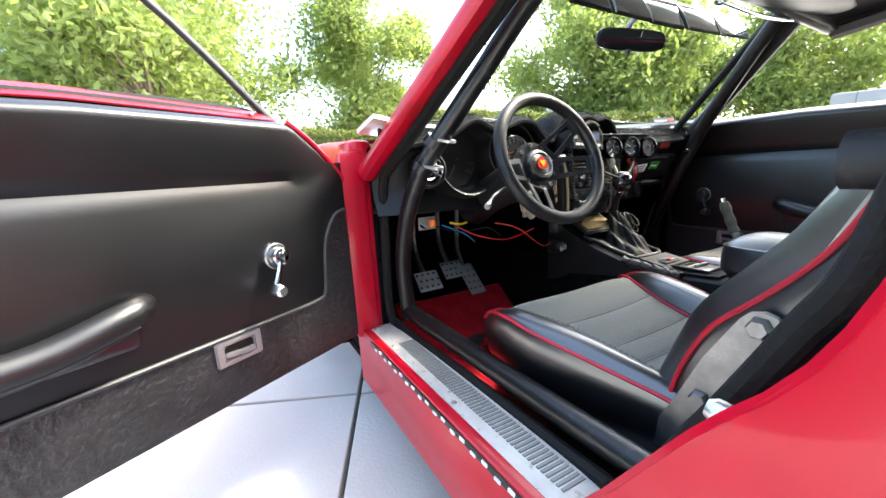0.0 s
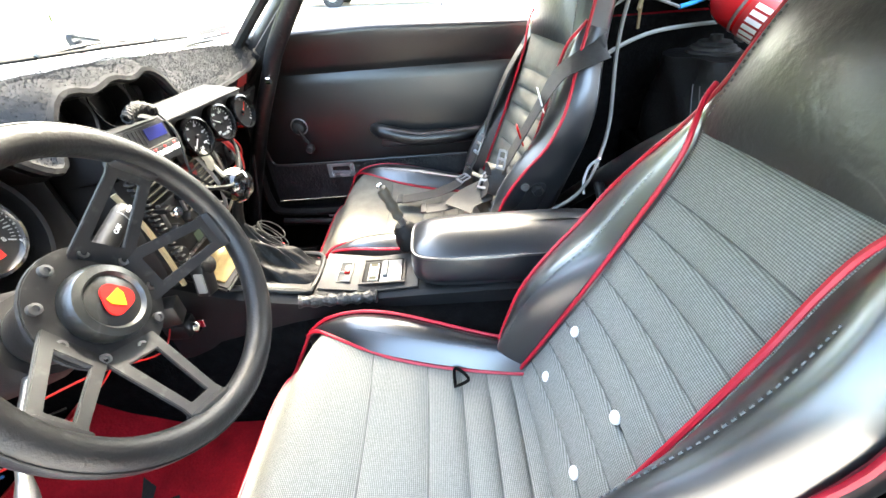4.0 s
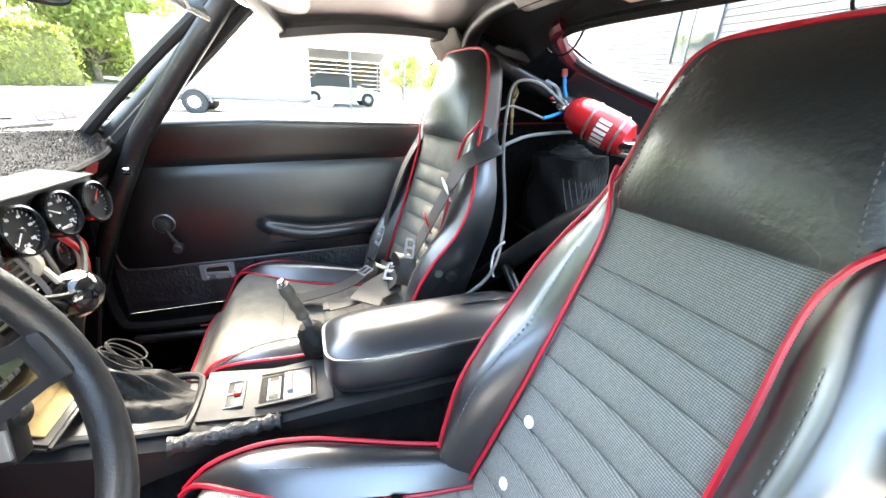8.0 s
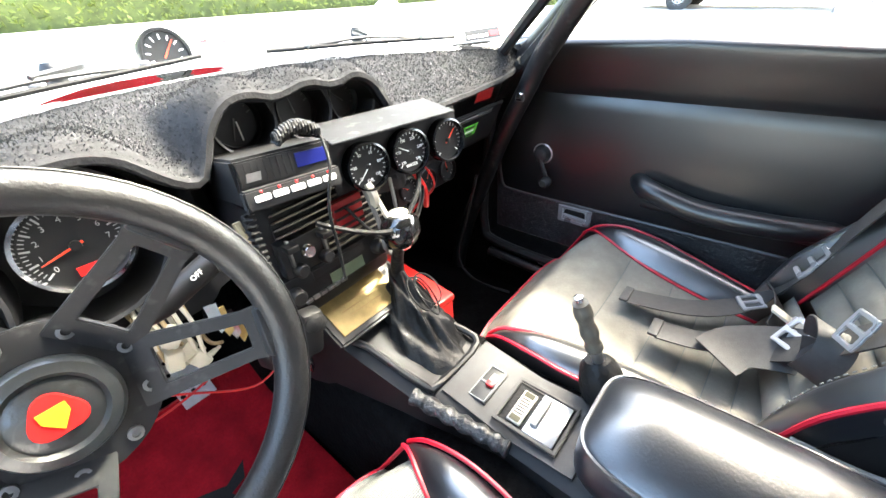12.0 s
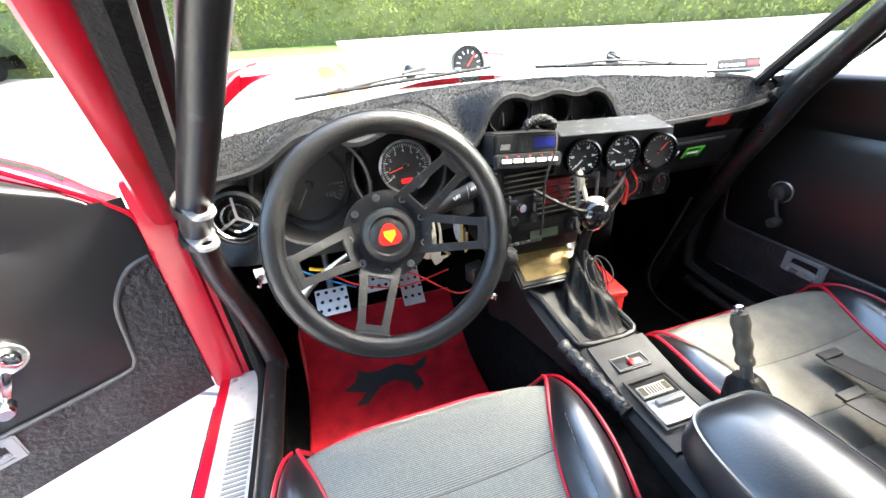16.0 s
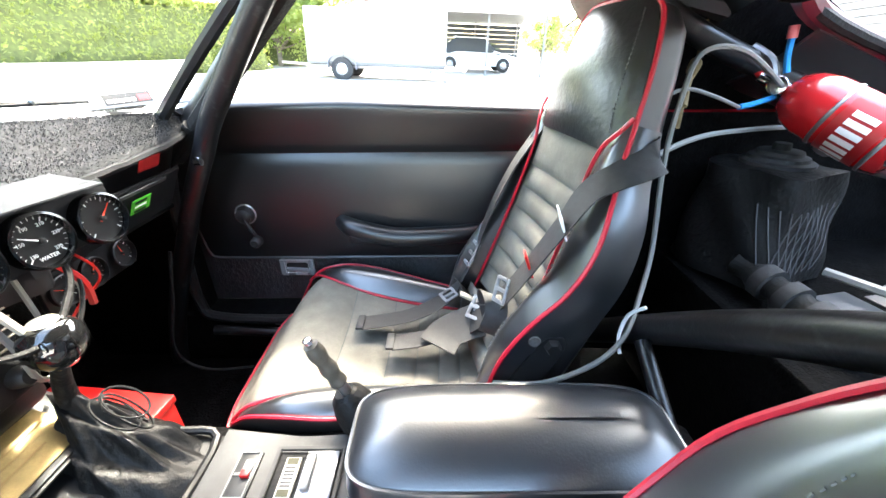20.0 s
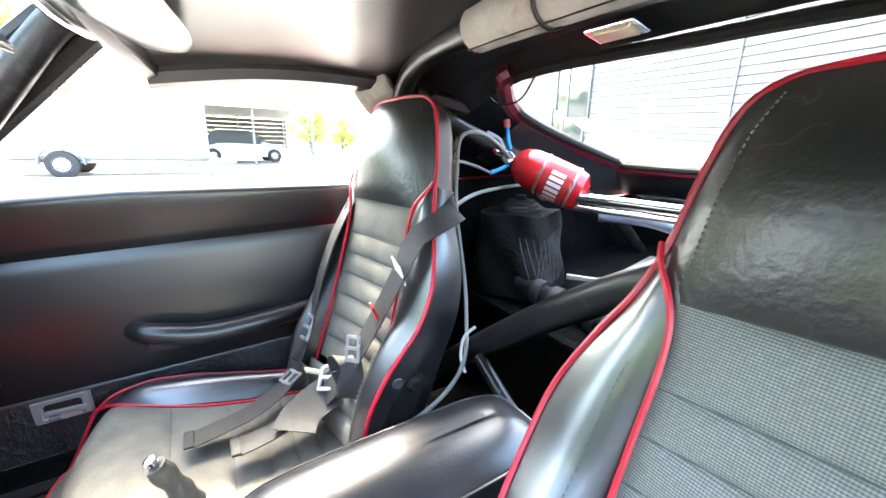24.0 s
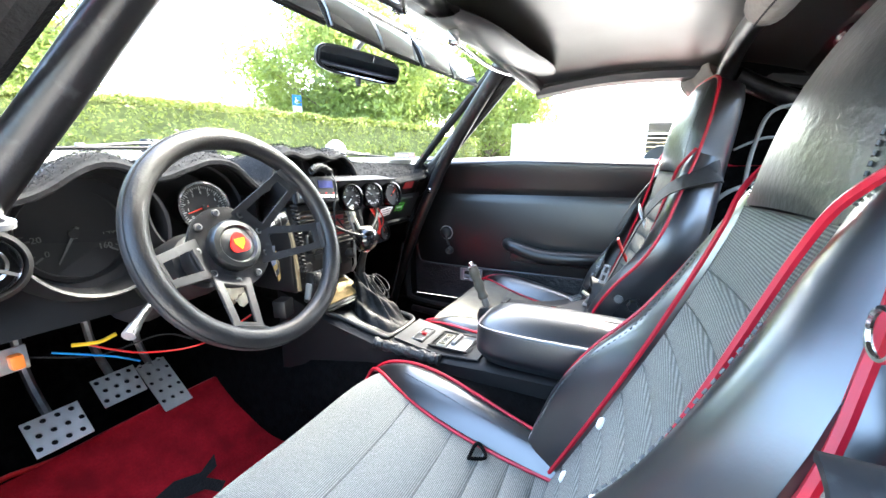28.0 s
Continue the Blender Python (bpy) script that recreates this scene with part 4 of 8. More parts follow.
# ---- doors ----
def door(name, hinge, along, inward, label, is_open):
    """A door with its trim. Local s runs from the hinge, z up, w into the car."""
    hinge, along, inward = Vector(hinge), Vector(along).normalized(), Vector(inward).normalized()
    P = lambda s, z, w=0.0: hinge + along * s + Vector((0, 0, z)) + inward * w
    d = thing(name, (hinge.x, hinge.y, 0.36), label, "car door", kind="structure")
    L = 0.965
    front = line_of((0.36, 0.02), (0.42, -0.005), (0.75, -0.01), (0.86, 0.055), (0.945, 0.165))

    def skin(u, v, w):
        z = 0.375 + (0.545 if is_open else 0.48) * v
        a = front(z)
        return P(a + (L - a) * u, z, w)
    part("outer_skin", sheet(lambda u, v: skin(u, v, -0.085 - 0.03 * math.sin(3.14 * v)), 14, 14, 0.006), REDPAINT, d)

    def edge(t):
        return [(-0.01, 0.40), (-0.01, 0.75), (0.055, 0.86 if is_open else 0.83), (0.14, 0.925 if is_open else 0.865), (L, 0.905 if is_open else 0.86), (L, 0.38)][t]
    rim = [P(s, z, -0.045) for s, z in (edge(k) for k in range(6))]
    bm = bmesh.new()
    for k in range(6):
        a, b = edge(k), edge((k + 1) % 6)
        sheet(lambda u, v: P(a[0] + (b[0] - a[0]) * u, a[1] + (b[1] - a[1]) * u, -0.012 - 0.08 * v), 6, 2, 0.004, bm)
    part("door_shell_edge", bm, REDPAINT, d, "red painted door edge")

    # upper trim: padded roll above the crease, flat below it
    top = line_of((0.05, 0.865), (0.15, 0.935), (0.5, 0.935), (L, 0.915))
    low = line_of((-0.01, 0.73), (0.03, 0.725), (0.075, 0.64), (0.088, 0.53), (0.13, 0.52), (L, 0.52))

    def panel(u, v):
        s = -0.008 + (L - 0.004) * u
        zc, zb = 0.822, low(s)
        zt = max(zc + 0.02, line_of((0.0, 0.80), (0.06, 0.868), (0.15, 0.93), (0.5, 0.935), (L, 0.915))(s))
        if v < 0.5:
            q = v / 0.5
            z = zb + (zc - zb) * q
            w = 0.004 + 0.012 * math.sin(3.14 * q) * ease(0.0, 0.2, s)
            w -= 0.012 * ease(0.9, 1.0, q) * ease(0.10, 0.17, s)
        else:
            q = (v - 0.5) / 0.5
            z = zc + (zt - zc) * math.sin(1.57 * q)
            w = 0.004 + (0.034 * math.sin(3.14 * min(1, q * 0.62 + 0.10)) - 0.05 * ease(0.62, 1.0, q)) * ease(0.04, 0.2, s)
        return P(s, z, w)
    part("upper_trim", sheet(panel, 40, 36, 0.004), DOORVINYL, d, "black padded vinyl door trim")
    # lower carpet strip with its raised bead
    carpet = sheet(lambda u, v: P(-0.008 + (L - 0.004) * u, 0.385 + (low(-0.008 + (L - 0.004) * u) - 0.385) * v, 0.002), 40, 6, 0.003)
    part("lower_trim", carpet, mat("coarse_grain_vinyl", (0.018, 0.018, 0.0195), 0.42, grain=1.0, size=0.011, vary=0.7, vsize=0.07, spec=0.7), d, "coarse-grained black lower trim")
    bead = [P(s, z, 0.008) for s, z in ((-0.004, 0.728), (0.035, 0.715), (0.072, 0.66), (0.084, 0.58), (0.092, 0.535), (0.125, 0.522), (0.3, 0.52), (0.6, 0.52), (L - 0.01, 0.52))]
    part("trim_bead", tube(bead, 0.0045, 8, 6), mat("bead_vinyl", (0.05, 0.05, 0.052), 0.35), d)
    # pull
    pull = [P(0.462, 0.628, 0.012), P(0.478, 0.628, 0.035), P(0.505, 0.622, 0.048), P(0.6, 0.600, 0.05), P(0.72, 0.600, 0.045), P(0.79, 0.602, 0.030), P(0.83, 0.602, 0.008)]
    part("armrest_pull", tube(pull, lambda t: 0.019 + 0.006 * math.sin(3.14 * t), 12, 6), DOORVINYL, d, "black padded door pull")
    part("pull_base", box(P(0.64, 0.585, 0.008), (0.33, 0.02, 0.05), 0.01, Matrix((along, inward, (0, 0, 1))).transposed()), VINYL, d)
    part("pull_groove", tube([P(0.49, 0.608, 0.064), P(0.6, 0.588, 0.070), P(0.72, 0.588, 0.064)], 0.0025, 6, 4), PLASTIC, d)
    # window winder
    cm = facing(P(0.222, 0.655, 0.012), inward)
    crank = part("window_winder", lathe([(0.026, 0), (0.026, 0.010), (0.020, 0.020), (0.019, 0.030), (0.014, 0.034), (0, 0.034)], cm, 20), CHROME if is_open else DARKMETAL, d, "window winder")
    part("winder_ring", lathe([(0.0255, 0.010), (0.0275, 0.013), (0.0255, 0.016), (0.023, 0.013), (0.0255, 0.010)], cm, 24), SATIN, crank, "bright winder ring")
    tip = P(0.250, 0.592, 0.046)
    part("winder_arm", tube([P(0.222, 0.655, 0.038), P(0.232, 0.63, 0.044), tip], 0.0075, 8, 4, flat=0.7), CHROME if is_open else DARKMETAL, crank)
    part("winder_knob", lathe([(0.010, 0), (0.014, 0.006), (0.013, 0.026), (0.009, 0.030), (0, 0.030)], facing(tip - inward * 0.004, inward), 16), CHROME if is_open else DARKMETAL, crank)
    # latch pull in its chrome cup
    lm = facing(P(0.32, 0.490, 0.004), inward)
    rect = lambda a, b: [(-a, -b), (a, -b), (a, b), (-a, b)]
    cup = part("latch_cup", slab(rect(0.047, 0.026), 0.008, lm, 0.003, None, [rect(0.030, 0.014)]), SATIN, d, "chrome inner door handle")
    part("latch_recess", slab(rect(0.030, 0.014), 0.003, lm), PLASTIC, cup)
    part("latch_lever", slab([(-0.030, -0.010), (0.030, -0.014), (0.030, -0.004), (-0.030, 0.0)], 0.010, lm, 0.002), SATIN, cup)
    # window frame edge
    lift = 0.0 if is_open else -0.03
    part("glass_channel", tube([P(0.16, 0.935 + lift, -0.03), P(0.5, 0.945 + lift, -0.03), P(L, 0.925 + lift, -0.03)], 0.008, 8, 4), RUBBER, d)
    if is_open:
        part("quarter_frame", tube([P(0.135, 0.925, -0.035), P(0.30, 1.10, -0.07), P(0.42, 1.20, -0.10)], 0.010, 8, 4, flat=0.6), PLASTIC, d, "thin black window frame")
        part("red_door_rim", tube([P(-0.012, 0.70, 0.0), P(-0.016, 0.79, 0.0), P(0.02, 0.842, -0.002), P(0.075, 0.893, -0.004), P(0.125, 0.932, -0.014)], 0.0065, 8, 5), REDPAINT, d, "red painted door edge")
        rise = line_of((-0.01, 0.795), (0.0, 0.80), (0.06, 0.868), (0.15, 0.93), (0.5, 0.937), (L, 0.917))
        part("painted_ledge", sheet(lambda u, v: P(-0.01 + 0.60 * u, rise(-0.01 + 0.60 * u) + 0.003 + 0.014 * math.sin(math.pi * v) + 0.022 * v, -0.012 - 0.100 * v), 24, 6, 0.003), REDPAINT, d, "red painted top of the door")
        part("channel_end", tube([P(0.05, rise(0.05) + 0.020, -0.050), P(0.12, rise(0.12) + 0.020, -0.052), P(0.22, 0.956, -0.054), P(0.45, 0.958, -0.056)], lambda t: 0.010 - 0.003 * t, 8, 5, flat=0.7), RUBBER, d, "black rubber glass channel")
        for q in (0.035, 0.20):
            part("screw", lathe([(0, 0.003), (0.004, 0.002), (0.006, 0)], facing(P(q, rise(q) + 0.014, -0.022), (0, -0.3, 0.9)), 10), STEEL, d)
        part("check_arm", tube([hinge + Vector((0.03, 0.01, 0.66)), P(0.02, 0.66, -0.03)], 0.012, 6, 2), REDPAINT, d)
    return d


door("door_1", (-0.72, 0.98, 0), (-0.866, -0.5, 0), (0.5, -0.866, 0), "open driver's door with black padded trim and a red edge", True)
door("door_2", (0.70, 1.062, 0), (0.0, -1.0, 0), (-1.0, 0, 0), "closed passenger door with black padded vinyl trim", False)


# ---- seats ----
THREAD = mat("grey_thread", (0.10, 0.105, 0.105), 0.8)


def dashes(pts):
    """A row of short stitches along a curve."""
    P = smooth_path(pts, 16)
    bm = bmesh.new()
    for a, b in zip(P[::2], P[1::2]):
        tube([a, b], 0.0010, 5, 1, bm)
    return bm


def seat(cx, lean, upright, yaw, mid, label, buttons, cloth=None, slid=(0, 0, 0)):
    """A high-backed sports seat: grey ribbed cloth, black bolsters, red piping."""
    cush, rest = (cloth, cloth) if cloth else (FABRIC, FABRICBACK)
    st = thing("sports_seat", (cx, 0.45, 0.23), label, "car seat", group="front seats")
    pitch = Matrix.Translation((cx, 0.22, 0.45)) @ Matrix.Rotation(yaw, 4, "Z") @ Matrix.Rotation(lean, 4, "Y") @ Matrix.Rotation(-upright, 4, "X") @ Matrix.Translation((-cx, -0.22, -0.45))
    inner = curve_of((0.20, 0.122), (0.34, 0.134), (0.45, 0.146), (0.53, 0.162), (0.60, 0.190), (0.67, 0.220), (0.74, 0.220))
    outer = curve_of((0.20, 0.172), (0.30, 0.192), (0.37, 0.208), (0.5, 0.238), (0.6, 0.238), (0.67, 0.224), (0.74, 0.220))
    midz = curve_of((0.20, 0.440), (0.37, 0.452), (0.60, 0.492), (0.665, 0.490))

    def top(x, y):
        z = midz(y) + 0.010 * (x / 0.2) ** 2
        if y > 0.63:
            z -= 0.10 * ease(0.0, 1.0, (y - 0.63) / 0.10) ** 1.3
        return z
    # cloth channels across the cushion and the plain front panel
    cuts = [0.205, 0.243, 0.288, 0.33, 0.376, 0.434, 0.53]
    for a, b in zip(cuts, cuts[1:]):
        def rib(u, v):
            y = a + (b - a) * v
            x = (2 * u - 1) * inner(y)
            return Vector((cx + x, y - 0.004 * (1 - (x / 0.16) ** 2), top(x, y) + (0.010 if mid > 0 else 0.0045) * math.sin(math.pi * v) ** 0.5 * (1 - abs(2 * u - 1) ** 5)))
        part("cushion_channel", sheet(rib, 14, 10), cush, st)
        # seam line, its dark colour painting the shade in the crease
        part("channel_seam", tube([rib(k / 12, 1.0) + Vector((0, 0, 0.0006)) for k in range(13)], 0.0009, 5, 2), SEAMSHADE, st)

    def front(u, v):
        y = 0.53 + 0.20 * v
        x = (2 * u - 1) * inner(y) * (1 - 0.10 * ease(0.67, 0.735, y))
        yy = y - 0.03 * (x / 0.215) ** 4 * ease(0.5, 0.73, y) - 0.004 * (1 - (x / 0.16) ** 2) * (1 - v)
        return Vector((cx + x, yy, top(x, y) + 0.010 * math.sin(math.pi * min(1, v * 4) / 2) ** 0.6 * (1 - abs(2 * u - 1) ** 5)))
    part("cushion_front", sheet(front, 18, 18), cush, st, "plain woven front panel")
    for sx in (-1, 1):
        def bolster(u, v):
            y = 0.20 + 0.47 * v
            a, b = inner(y), outer(y)
            w = max(0.002, b - a)
            hump = 0.052 * math.sin(math.pi * min(1, v * 0.85 + 0.12)) ** 0.8 * min(1, w / 0.06)
            if u < 0.6:
                q = u / 0.6
                return Vector((cx + sx * (a + w * q), y, top(a, y) + hump * math.sin(math.pi * (0.08 + 0.72 * q)) - 0.004))
            q = (u - 0.6) / 0.4
            z1 = top(a, y) + hump * math.sin(math.pi * 0.8)
            zlow = 0.33 + 0.03 * v
            return Vector((cx + sx * (b + 0.006 * math.sin(math.pi * q) - 0.03 * q * q), y, z1 + (zlow - z1) * q))
        part("cushion_bolster", sheet(bolster, 16, 24), VINYL, st, "glossy black vinyl bolster")
        line = [Vector((cx + sx * inner(y), y, top(inner(y), y) + 0.003)) for y in (0.205, 0.27, 0.34, 0.42, 0.5, 0.58, 0.64, 0.668)]
        part("piping", tube(line, 0.0034, 6, 4), PIPING, st, "red piping")

        def rim_pt(y):
            v = (y - 0.20) / 0.47
            w = max(0.002, outer(y) - inner(y))
            hump = 0.052 * math.sin(math.pi * min(1, v * 0.85 + 0.12)) ** 0.8 * min(1, w / 0.06)
            return Vector((cx + sx * (outer(y) + 0.003), y, top(inner(y), y) + hump * math.sin(math.pi * 0.8)))
        part("piping", tube([rim_pt(y) for y in (0.21, 0.28, 0.35, 0.42, 0.5, 0.57, 0.63, 0.665)], 0.0034, 6, 4), PIPING, st, "red piping")
        stitch = [Vector((cx + sx * (inner(y) + 0.3 * (outer(y) - inner(y))), y, top(inner(y), y) + 0.052 * math.sin(math.pi * 0.30) * math.sin(math.pi * min(1, (y - 0.2) / 0.47 * 0.85 + 0.12)) ** 0.8)) for y in (0.24, 0.32, 0.4, 0.48, 0.56)]
        part("stitching", dashes(stitch), THREAD, st, "grey seam stitching")
    front_line = [front(u, 1.0) + Vector((0, 0.003, -0.002)) for u in (0, 0.06, 0.2, 0.4, 0.6, 0.8, 0.94, 1)]
    part("piping", tube([Vector((cx - 0.218, 0.662, 0.488))] + front_line + [Vector((cx + 0.218, 0.662, 0.488))], 0.0034, 6, 4), PIPING, st, "red piping")
    def skirt(u, v):
        p = front(u, 1.0)
        return Vector((p.x * (1 - 0.03 * v) + cx * 0.03 * v, p.y - 0.02 * v, p.z - (p.z - 0.30) * v))
    part("cushion_skirt", sheet(skirt, 16, 6), VINYL, st)
    part("seat_pan", box((cx, 0.44, 0.335), (0.42, 0.46, 0.06), 0.02), PLASTIC, st)
    for sx in (-1, 1):
        part("seat_rail", box((cx + sx * 0.17, 0.44, 0.265), (0.03, 0.44, 0.075), 0.006), STEEL, st)

    # back: v runs up the rake, d is proud of it
    def back(x, v, d=0.0):
        y = 0.242 - 0.262 * v - 0.02 * math.sin(math.pi * v)
        z = 0.435 + 0.645 * v
        nrm = Vector((0, 0.925, 0.38))
        return pitch @ (Vector((cx + x, y, z)) + nrm * d)
    bin_ = curve_of((0.0, 0.134), (0.25, 0.126), (0.5, 0.118), (0.60, 0.114), (0.68, 0.118))
    bout = curve_of((0.0, 0.172), (0.12, 0.183), (0.256, 0.192), (0.41, 0.200), (0.488, 0.200), (0.566, 0.190), (0.643, 0.166), (0.75, 0.145), (0.80, 0.140), (0.88, 0.128), (0.93, 0.116), (0.955, 0.104), (0.972, 0.082))
    rimd = curve_of((0.0, 0.044), (0.1, 0.055), (0.2, 0.053), (0.27, 0.036), (0.34, 0.020), (0.41, 0.008), (0.5, 0.006), (0.62, 0.012), (0.75, 0.014), (1.0, 0.012))
    crest = curve_of((0.0, 0.080), (0.1, 0.088), (0.2, 0.091), (0.28, 0.078), (0.385, 0.057), (0.5, 0.046), (0.6, 0.038), (0.70, 0.028), (0.74, 0.020))

    # the bolster beside the tunnel is splayed further forward
    rimd_mid = curve_of((0.0, 0.070), (0.1, 0.082), (0.2, 0.088), (0.3, 0.075), (0.4, 0.050), (0.5, 0.036), (0.62, 0.026), (0.75, 0.014), (1.0, 0.012))
    flare = curve_of((0.0, 0.002), (0.256, 0.006), (0.34, 0.010), (0.42, 0.015), (0.5, 0.012), (0.62, 0.004), (0.75, 0.0), (1.0, 0.0))

    def edge_of(sx, h):
        return (bout(h) + flare(h), rimd_mid(h)) if sx == mid else (bout(h), rimd(h))

    def roll(h, q, sx):
        r = edge_of(sx, h)[1]
        c = max(crest(h), r + 0.010 * (1 - h))
        if q < 0.5:
            return 0.027 + (c - 0.027) * math.sin(math.pi * q)
        return r + (c - r) * math.cos(math.pi * (q - 0.5))
    ribs = [0.0, 0.075, 0.15, 0.22, 0.29, 0.36, 0.43, 0.495, 0.56, 0.672]
    for a, b in zip(ribs, ribs[1:]):
        def chan(u, v):
            h = a + (b - a) * v
            x = (2 * u - 1) * bin_(h)
            return back(x, h + 0.003 * (1 - (x / 0.16) ** 2) - 0.13 * x * max(0.0, 1 - h / 0.66), 0.020 + 0.007 * (x / 0.12) ** 2 + 0.010 * math.sin(math.pi * v) ** 0.5 * (1 - abs(2 * u - 1) ** 5))
        part("back_channel", sheet(chan, 14, 10), rest, st)
        # seam with crease shadow put into its colour
        part("channel_seam", tube([chan(k / 12, 1.0) + Vector((0, 0.0006, 0.0002)) for k in range(13)], 0.0009, 5, 2), SEAMSHADE, st)
    # headrest panel
    def head(u, v):
        h = 0.672 + 0.300 * v
        w = bout(h) - 0.003
        x = (2 * u - 1) * w
        d = 0.016 + 0.034 * (1 - (x / w) ** 2) ** 0.7 * math.sin(math.pi * min(1, 0.16 + 0.82 * v)) ** 0.8
        return back(x, h + (0.003 * (1 - (x / 0.16) ** 2) if v < 0.05 else 0), d)
    part("headrest_panel", sheet(head, 20, 18), GREYVINYL, st, "creased dark grey vinyl headrest")
    for sx in (-1, 1):
        def wing(u, v):
            h = 0.0 + 0.74 * v
            a, b = bin_(h), edge_of(sx, h)[0]
            fade = math.sin(math.pi * min(1, 0.16 + 0.84 * v)) ** 0.7
            x = a + (b - a) * min(1, u / 0.75)
            q = min(1, u / 0.75)
            d = roll(h, q, sx)
            if u > 0.75:
                d -= (u - 0.75) / 0.25 * (d + 0.03)
                x += 0.006 * math.sin(math.pi * (u - 0.75) / 0.25)
            return back(sx * x, h, d)
        part("back_bolster", sheet(wing, 16, 28), VINYL, st, "glossy black vinyl side bolster")
        pin = [back(sx * bin_(h), h, 0.036) for h in (0.0, 0.1, 0.2, 0.3, 0.4, 0.5, 0.58, 0.64)]
        pin += [back(sx * 0.126, 0.685, 0.036), back(sx * 0.142, 0.72, 0.030), back(sx * 0.150, 0.75, 0.022)]
        part("piping", tube(pin, 0.0034, 6, 4), PIPING, st, "red piping")

        def rim_b(h):
            b, d = edge_of(sx, h)
            return back(sx * (b + 0.002), h, d + 0.001)
        rim = [rim_b(h) for h in (0.02, 0.1, 0.2, 0.3, 0.4, 0.5, 0.6, 0.66, 0.71, 0.76, 0.82, 0.88, 0.93, 0.957)] + [back(sx * 0.080, 0.974, 0.014)] + [back(sx * 0.04, 0.980, 0.014)] + [back(sx * 0.0, 0.981, 0.014)]
        part("piping", tube(rim, 0.0036, 6, 4), PIPING, st, "red piping")
        sti = [back(sx * (bin_(h) + 0.38 * (bout(h) - bin_(h))), h, roll(h, 0.38, sx) + 0.0012) for h in (0.1, 0.2, 0.3, 0.4, 0.5, 0.58)]
        part("stitching", dashes(sti), THREAD, st, "grey seam stitching")

        seam = [head(0.5 + sx * 0.40, t) + Vector((0, 0.0012, 0.0006)) for t in (0.06, 0.25, 0.5, 0.75, 0.93)]
        part("stitching", dashes(seam), THREAD, st, "grey seam stitching")

    def rear(u, v):
        h = 0.972 * v
        a = math.pi * u
        w = bout(h) + (flare(h) if -math.cos(a) * mid > 0 else 0)
        fade = math.sin(math.pi * min(1, 0.16 + 0.84 * h / 0.70)) ** 0.7 if h < 0.70 else 0
        return back(-w * math.cos(a), h, 0.014 - (0.108 - 0.035 * v) * math.sin(a) ** 0.5)
    part("back_shell", sheet(rear, 18, 24), VINYL, st, "black vinyl seat back")
    # hinge plates
    for sx in (-1, 1):
        x = cx + sx * 0.196
        m = Matrix.Translation((x - 0.004, 0, 0)) @ Matrix.Rotation(math.pi / 2, 4, "Y") @ Matrix.Rotation(math.pi / 2, 4, "Z")
        out = [(0.285, 0.40), (0.280, 0.445), (0.259, 0.488), (0.228, 0.559), (0.192, 0.622), (0.182, 0.633), (0.168, 0.637), (0.155, 0.633), (0.149, 0.621), (0.153, 0.600), (0.173, 0.559), (0.214, 0.454), (0.225, 0.40)]
        hp = part("recliner_plate", slab(out, 0.007, m, 0.0015), STEEL if mid > 0 else PLASTIC, st, "recliner plate")
        for y, z in ((0.171, 0.617), (0.226, 0.501)):
            part("bolt", lathe([(0, 0.010), (0.010, 0.010), (0.013, 0.006), (0.014, 0)], facing((x + sx * 0.004, y, z), (sx, 0, 0)), 6), STEEL if mid > 0 else PLASTIC, hp)
    for x, h in buttons:
        part("button", lathe([(0, 0.004), (0.006, 0.0035), (0.0085, 0.001), (0.0085, -0.002)], facing(back(x, h, 0.029 + 0.007 * (x / 0.12) ** 2), (0, 0.925, 0.38)), 14), WHITE, st, "white button")
    # the cushion slid on its rails
    for ob in st.children:
        if max(v.co.z for v in ob.data.vertices) + 0.23 < 0.575 and ob.name.split(".")[0] not in ("seat_rail", "recliner_plate"):
            ob.location += Vector(slid)
    return st, back


s1, _ = seat(-0.282, radians(3.5), 0.0, 0.0, 1, "driver's high-backed seat in grey ribbed cloth with red piping", ((0.088, 0.230), (-0.058, 0.236), (0.076, 0.100), (-0.075, 0.10)))
s2, rest_at = seat(0.413, radians(0.5), radians(6.0), radians(8.0), -1, "passenger's high-backed seat in faded beige cloth with red piping", (), FABRICTAN, (0.0, 0.022, 0.0))
part("torn_patch", tube([(-0.185, 0.385, 0.468), (-0.172, 0.362, 0.467), (-0.155, 0.372, 0.468), (-0.150, 0.385, 0.469)], 0.003, 6, 4, None, True), CARPET, s1, "small tear in the cloth")

# ---- dashboard ----
dash = thing("dashboard", (0, 0.95, 0.6), "black moulded dashboard with a grey carpet cover", "dashboard", kind="structure")
brow = curve_of((-0.64, 0.880), (-0.56, 0.888), (-0.47, 0.902), (-0.385, 0.945), (-0.315, 0.922), (-0.22, 0.946), (-0.175, 0.934), (-0.135, 0.895), (-0.104, 0.893), (-0.082, 0.940), (-0.044, 0.963), (0.008, 0.953), (0.048, 0.961), (0.092, 0.951), (0.132, 0.957), (0.165, 0.935), (0.195, 0.886), (0.23, 0.877), (0.45, 0.881), (0.60, 0.890), (0.64, 0.888))
edge_y = curve_of((-0.64, 0.90), (-0.52, 0.862), (-0.12, 0.862), (-0.09, 0.868), (0.17, 0.870), (0.22, 0.862), (0.45, 0.858), (0.54, 0.866), (0.60, 0.884), (0.64, 0.905))


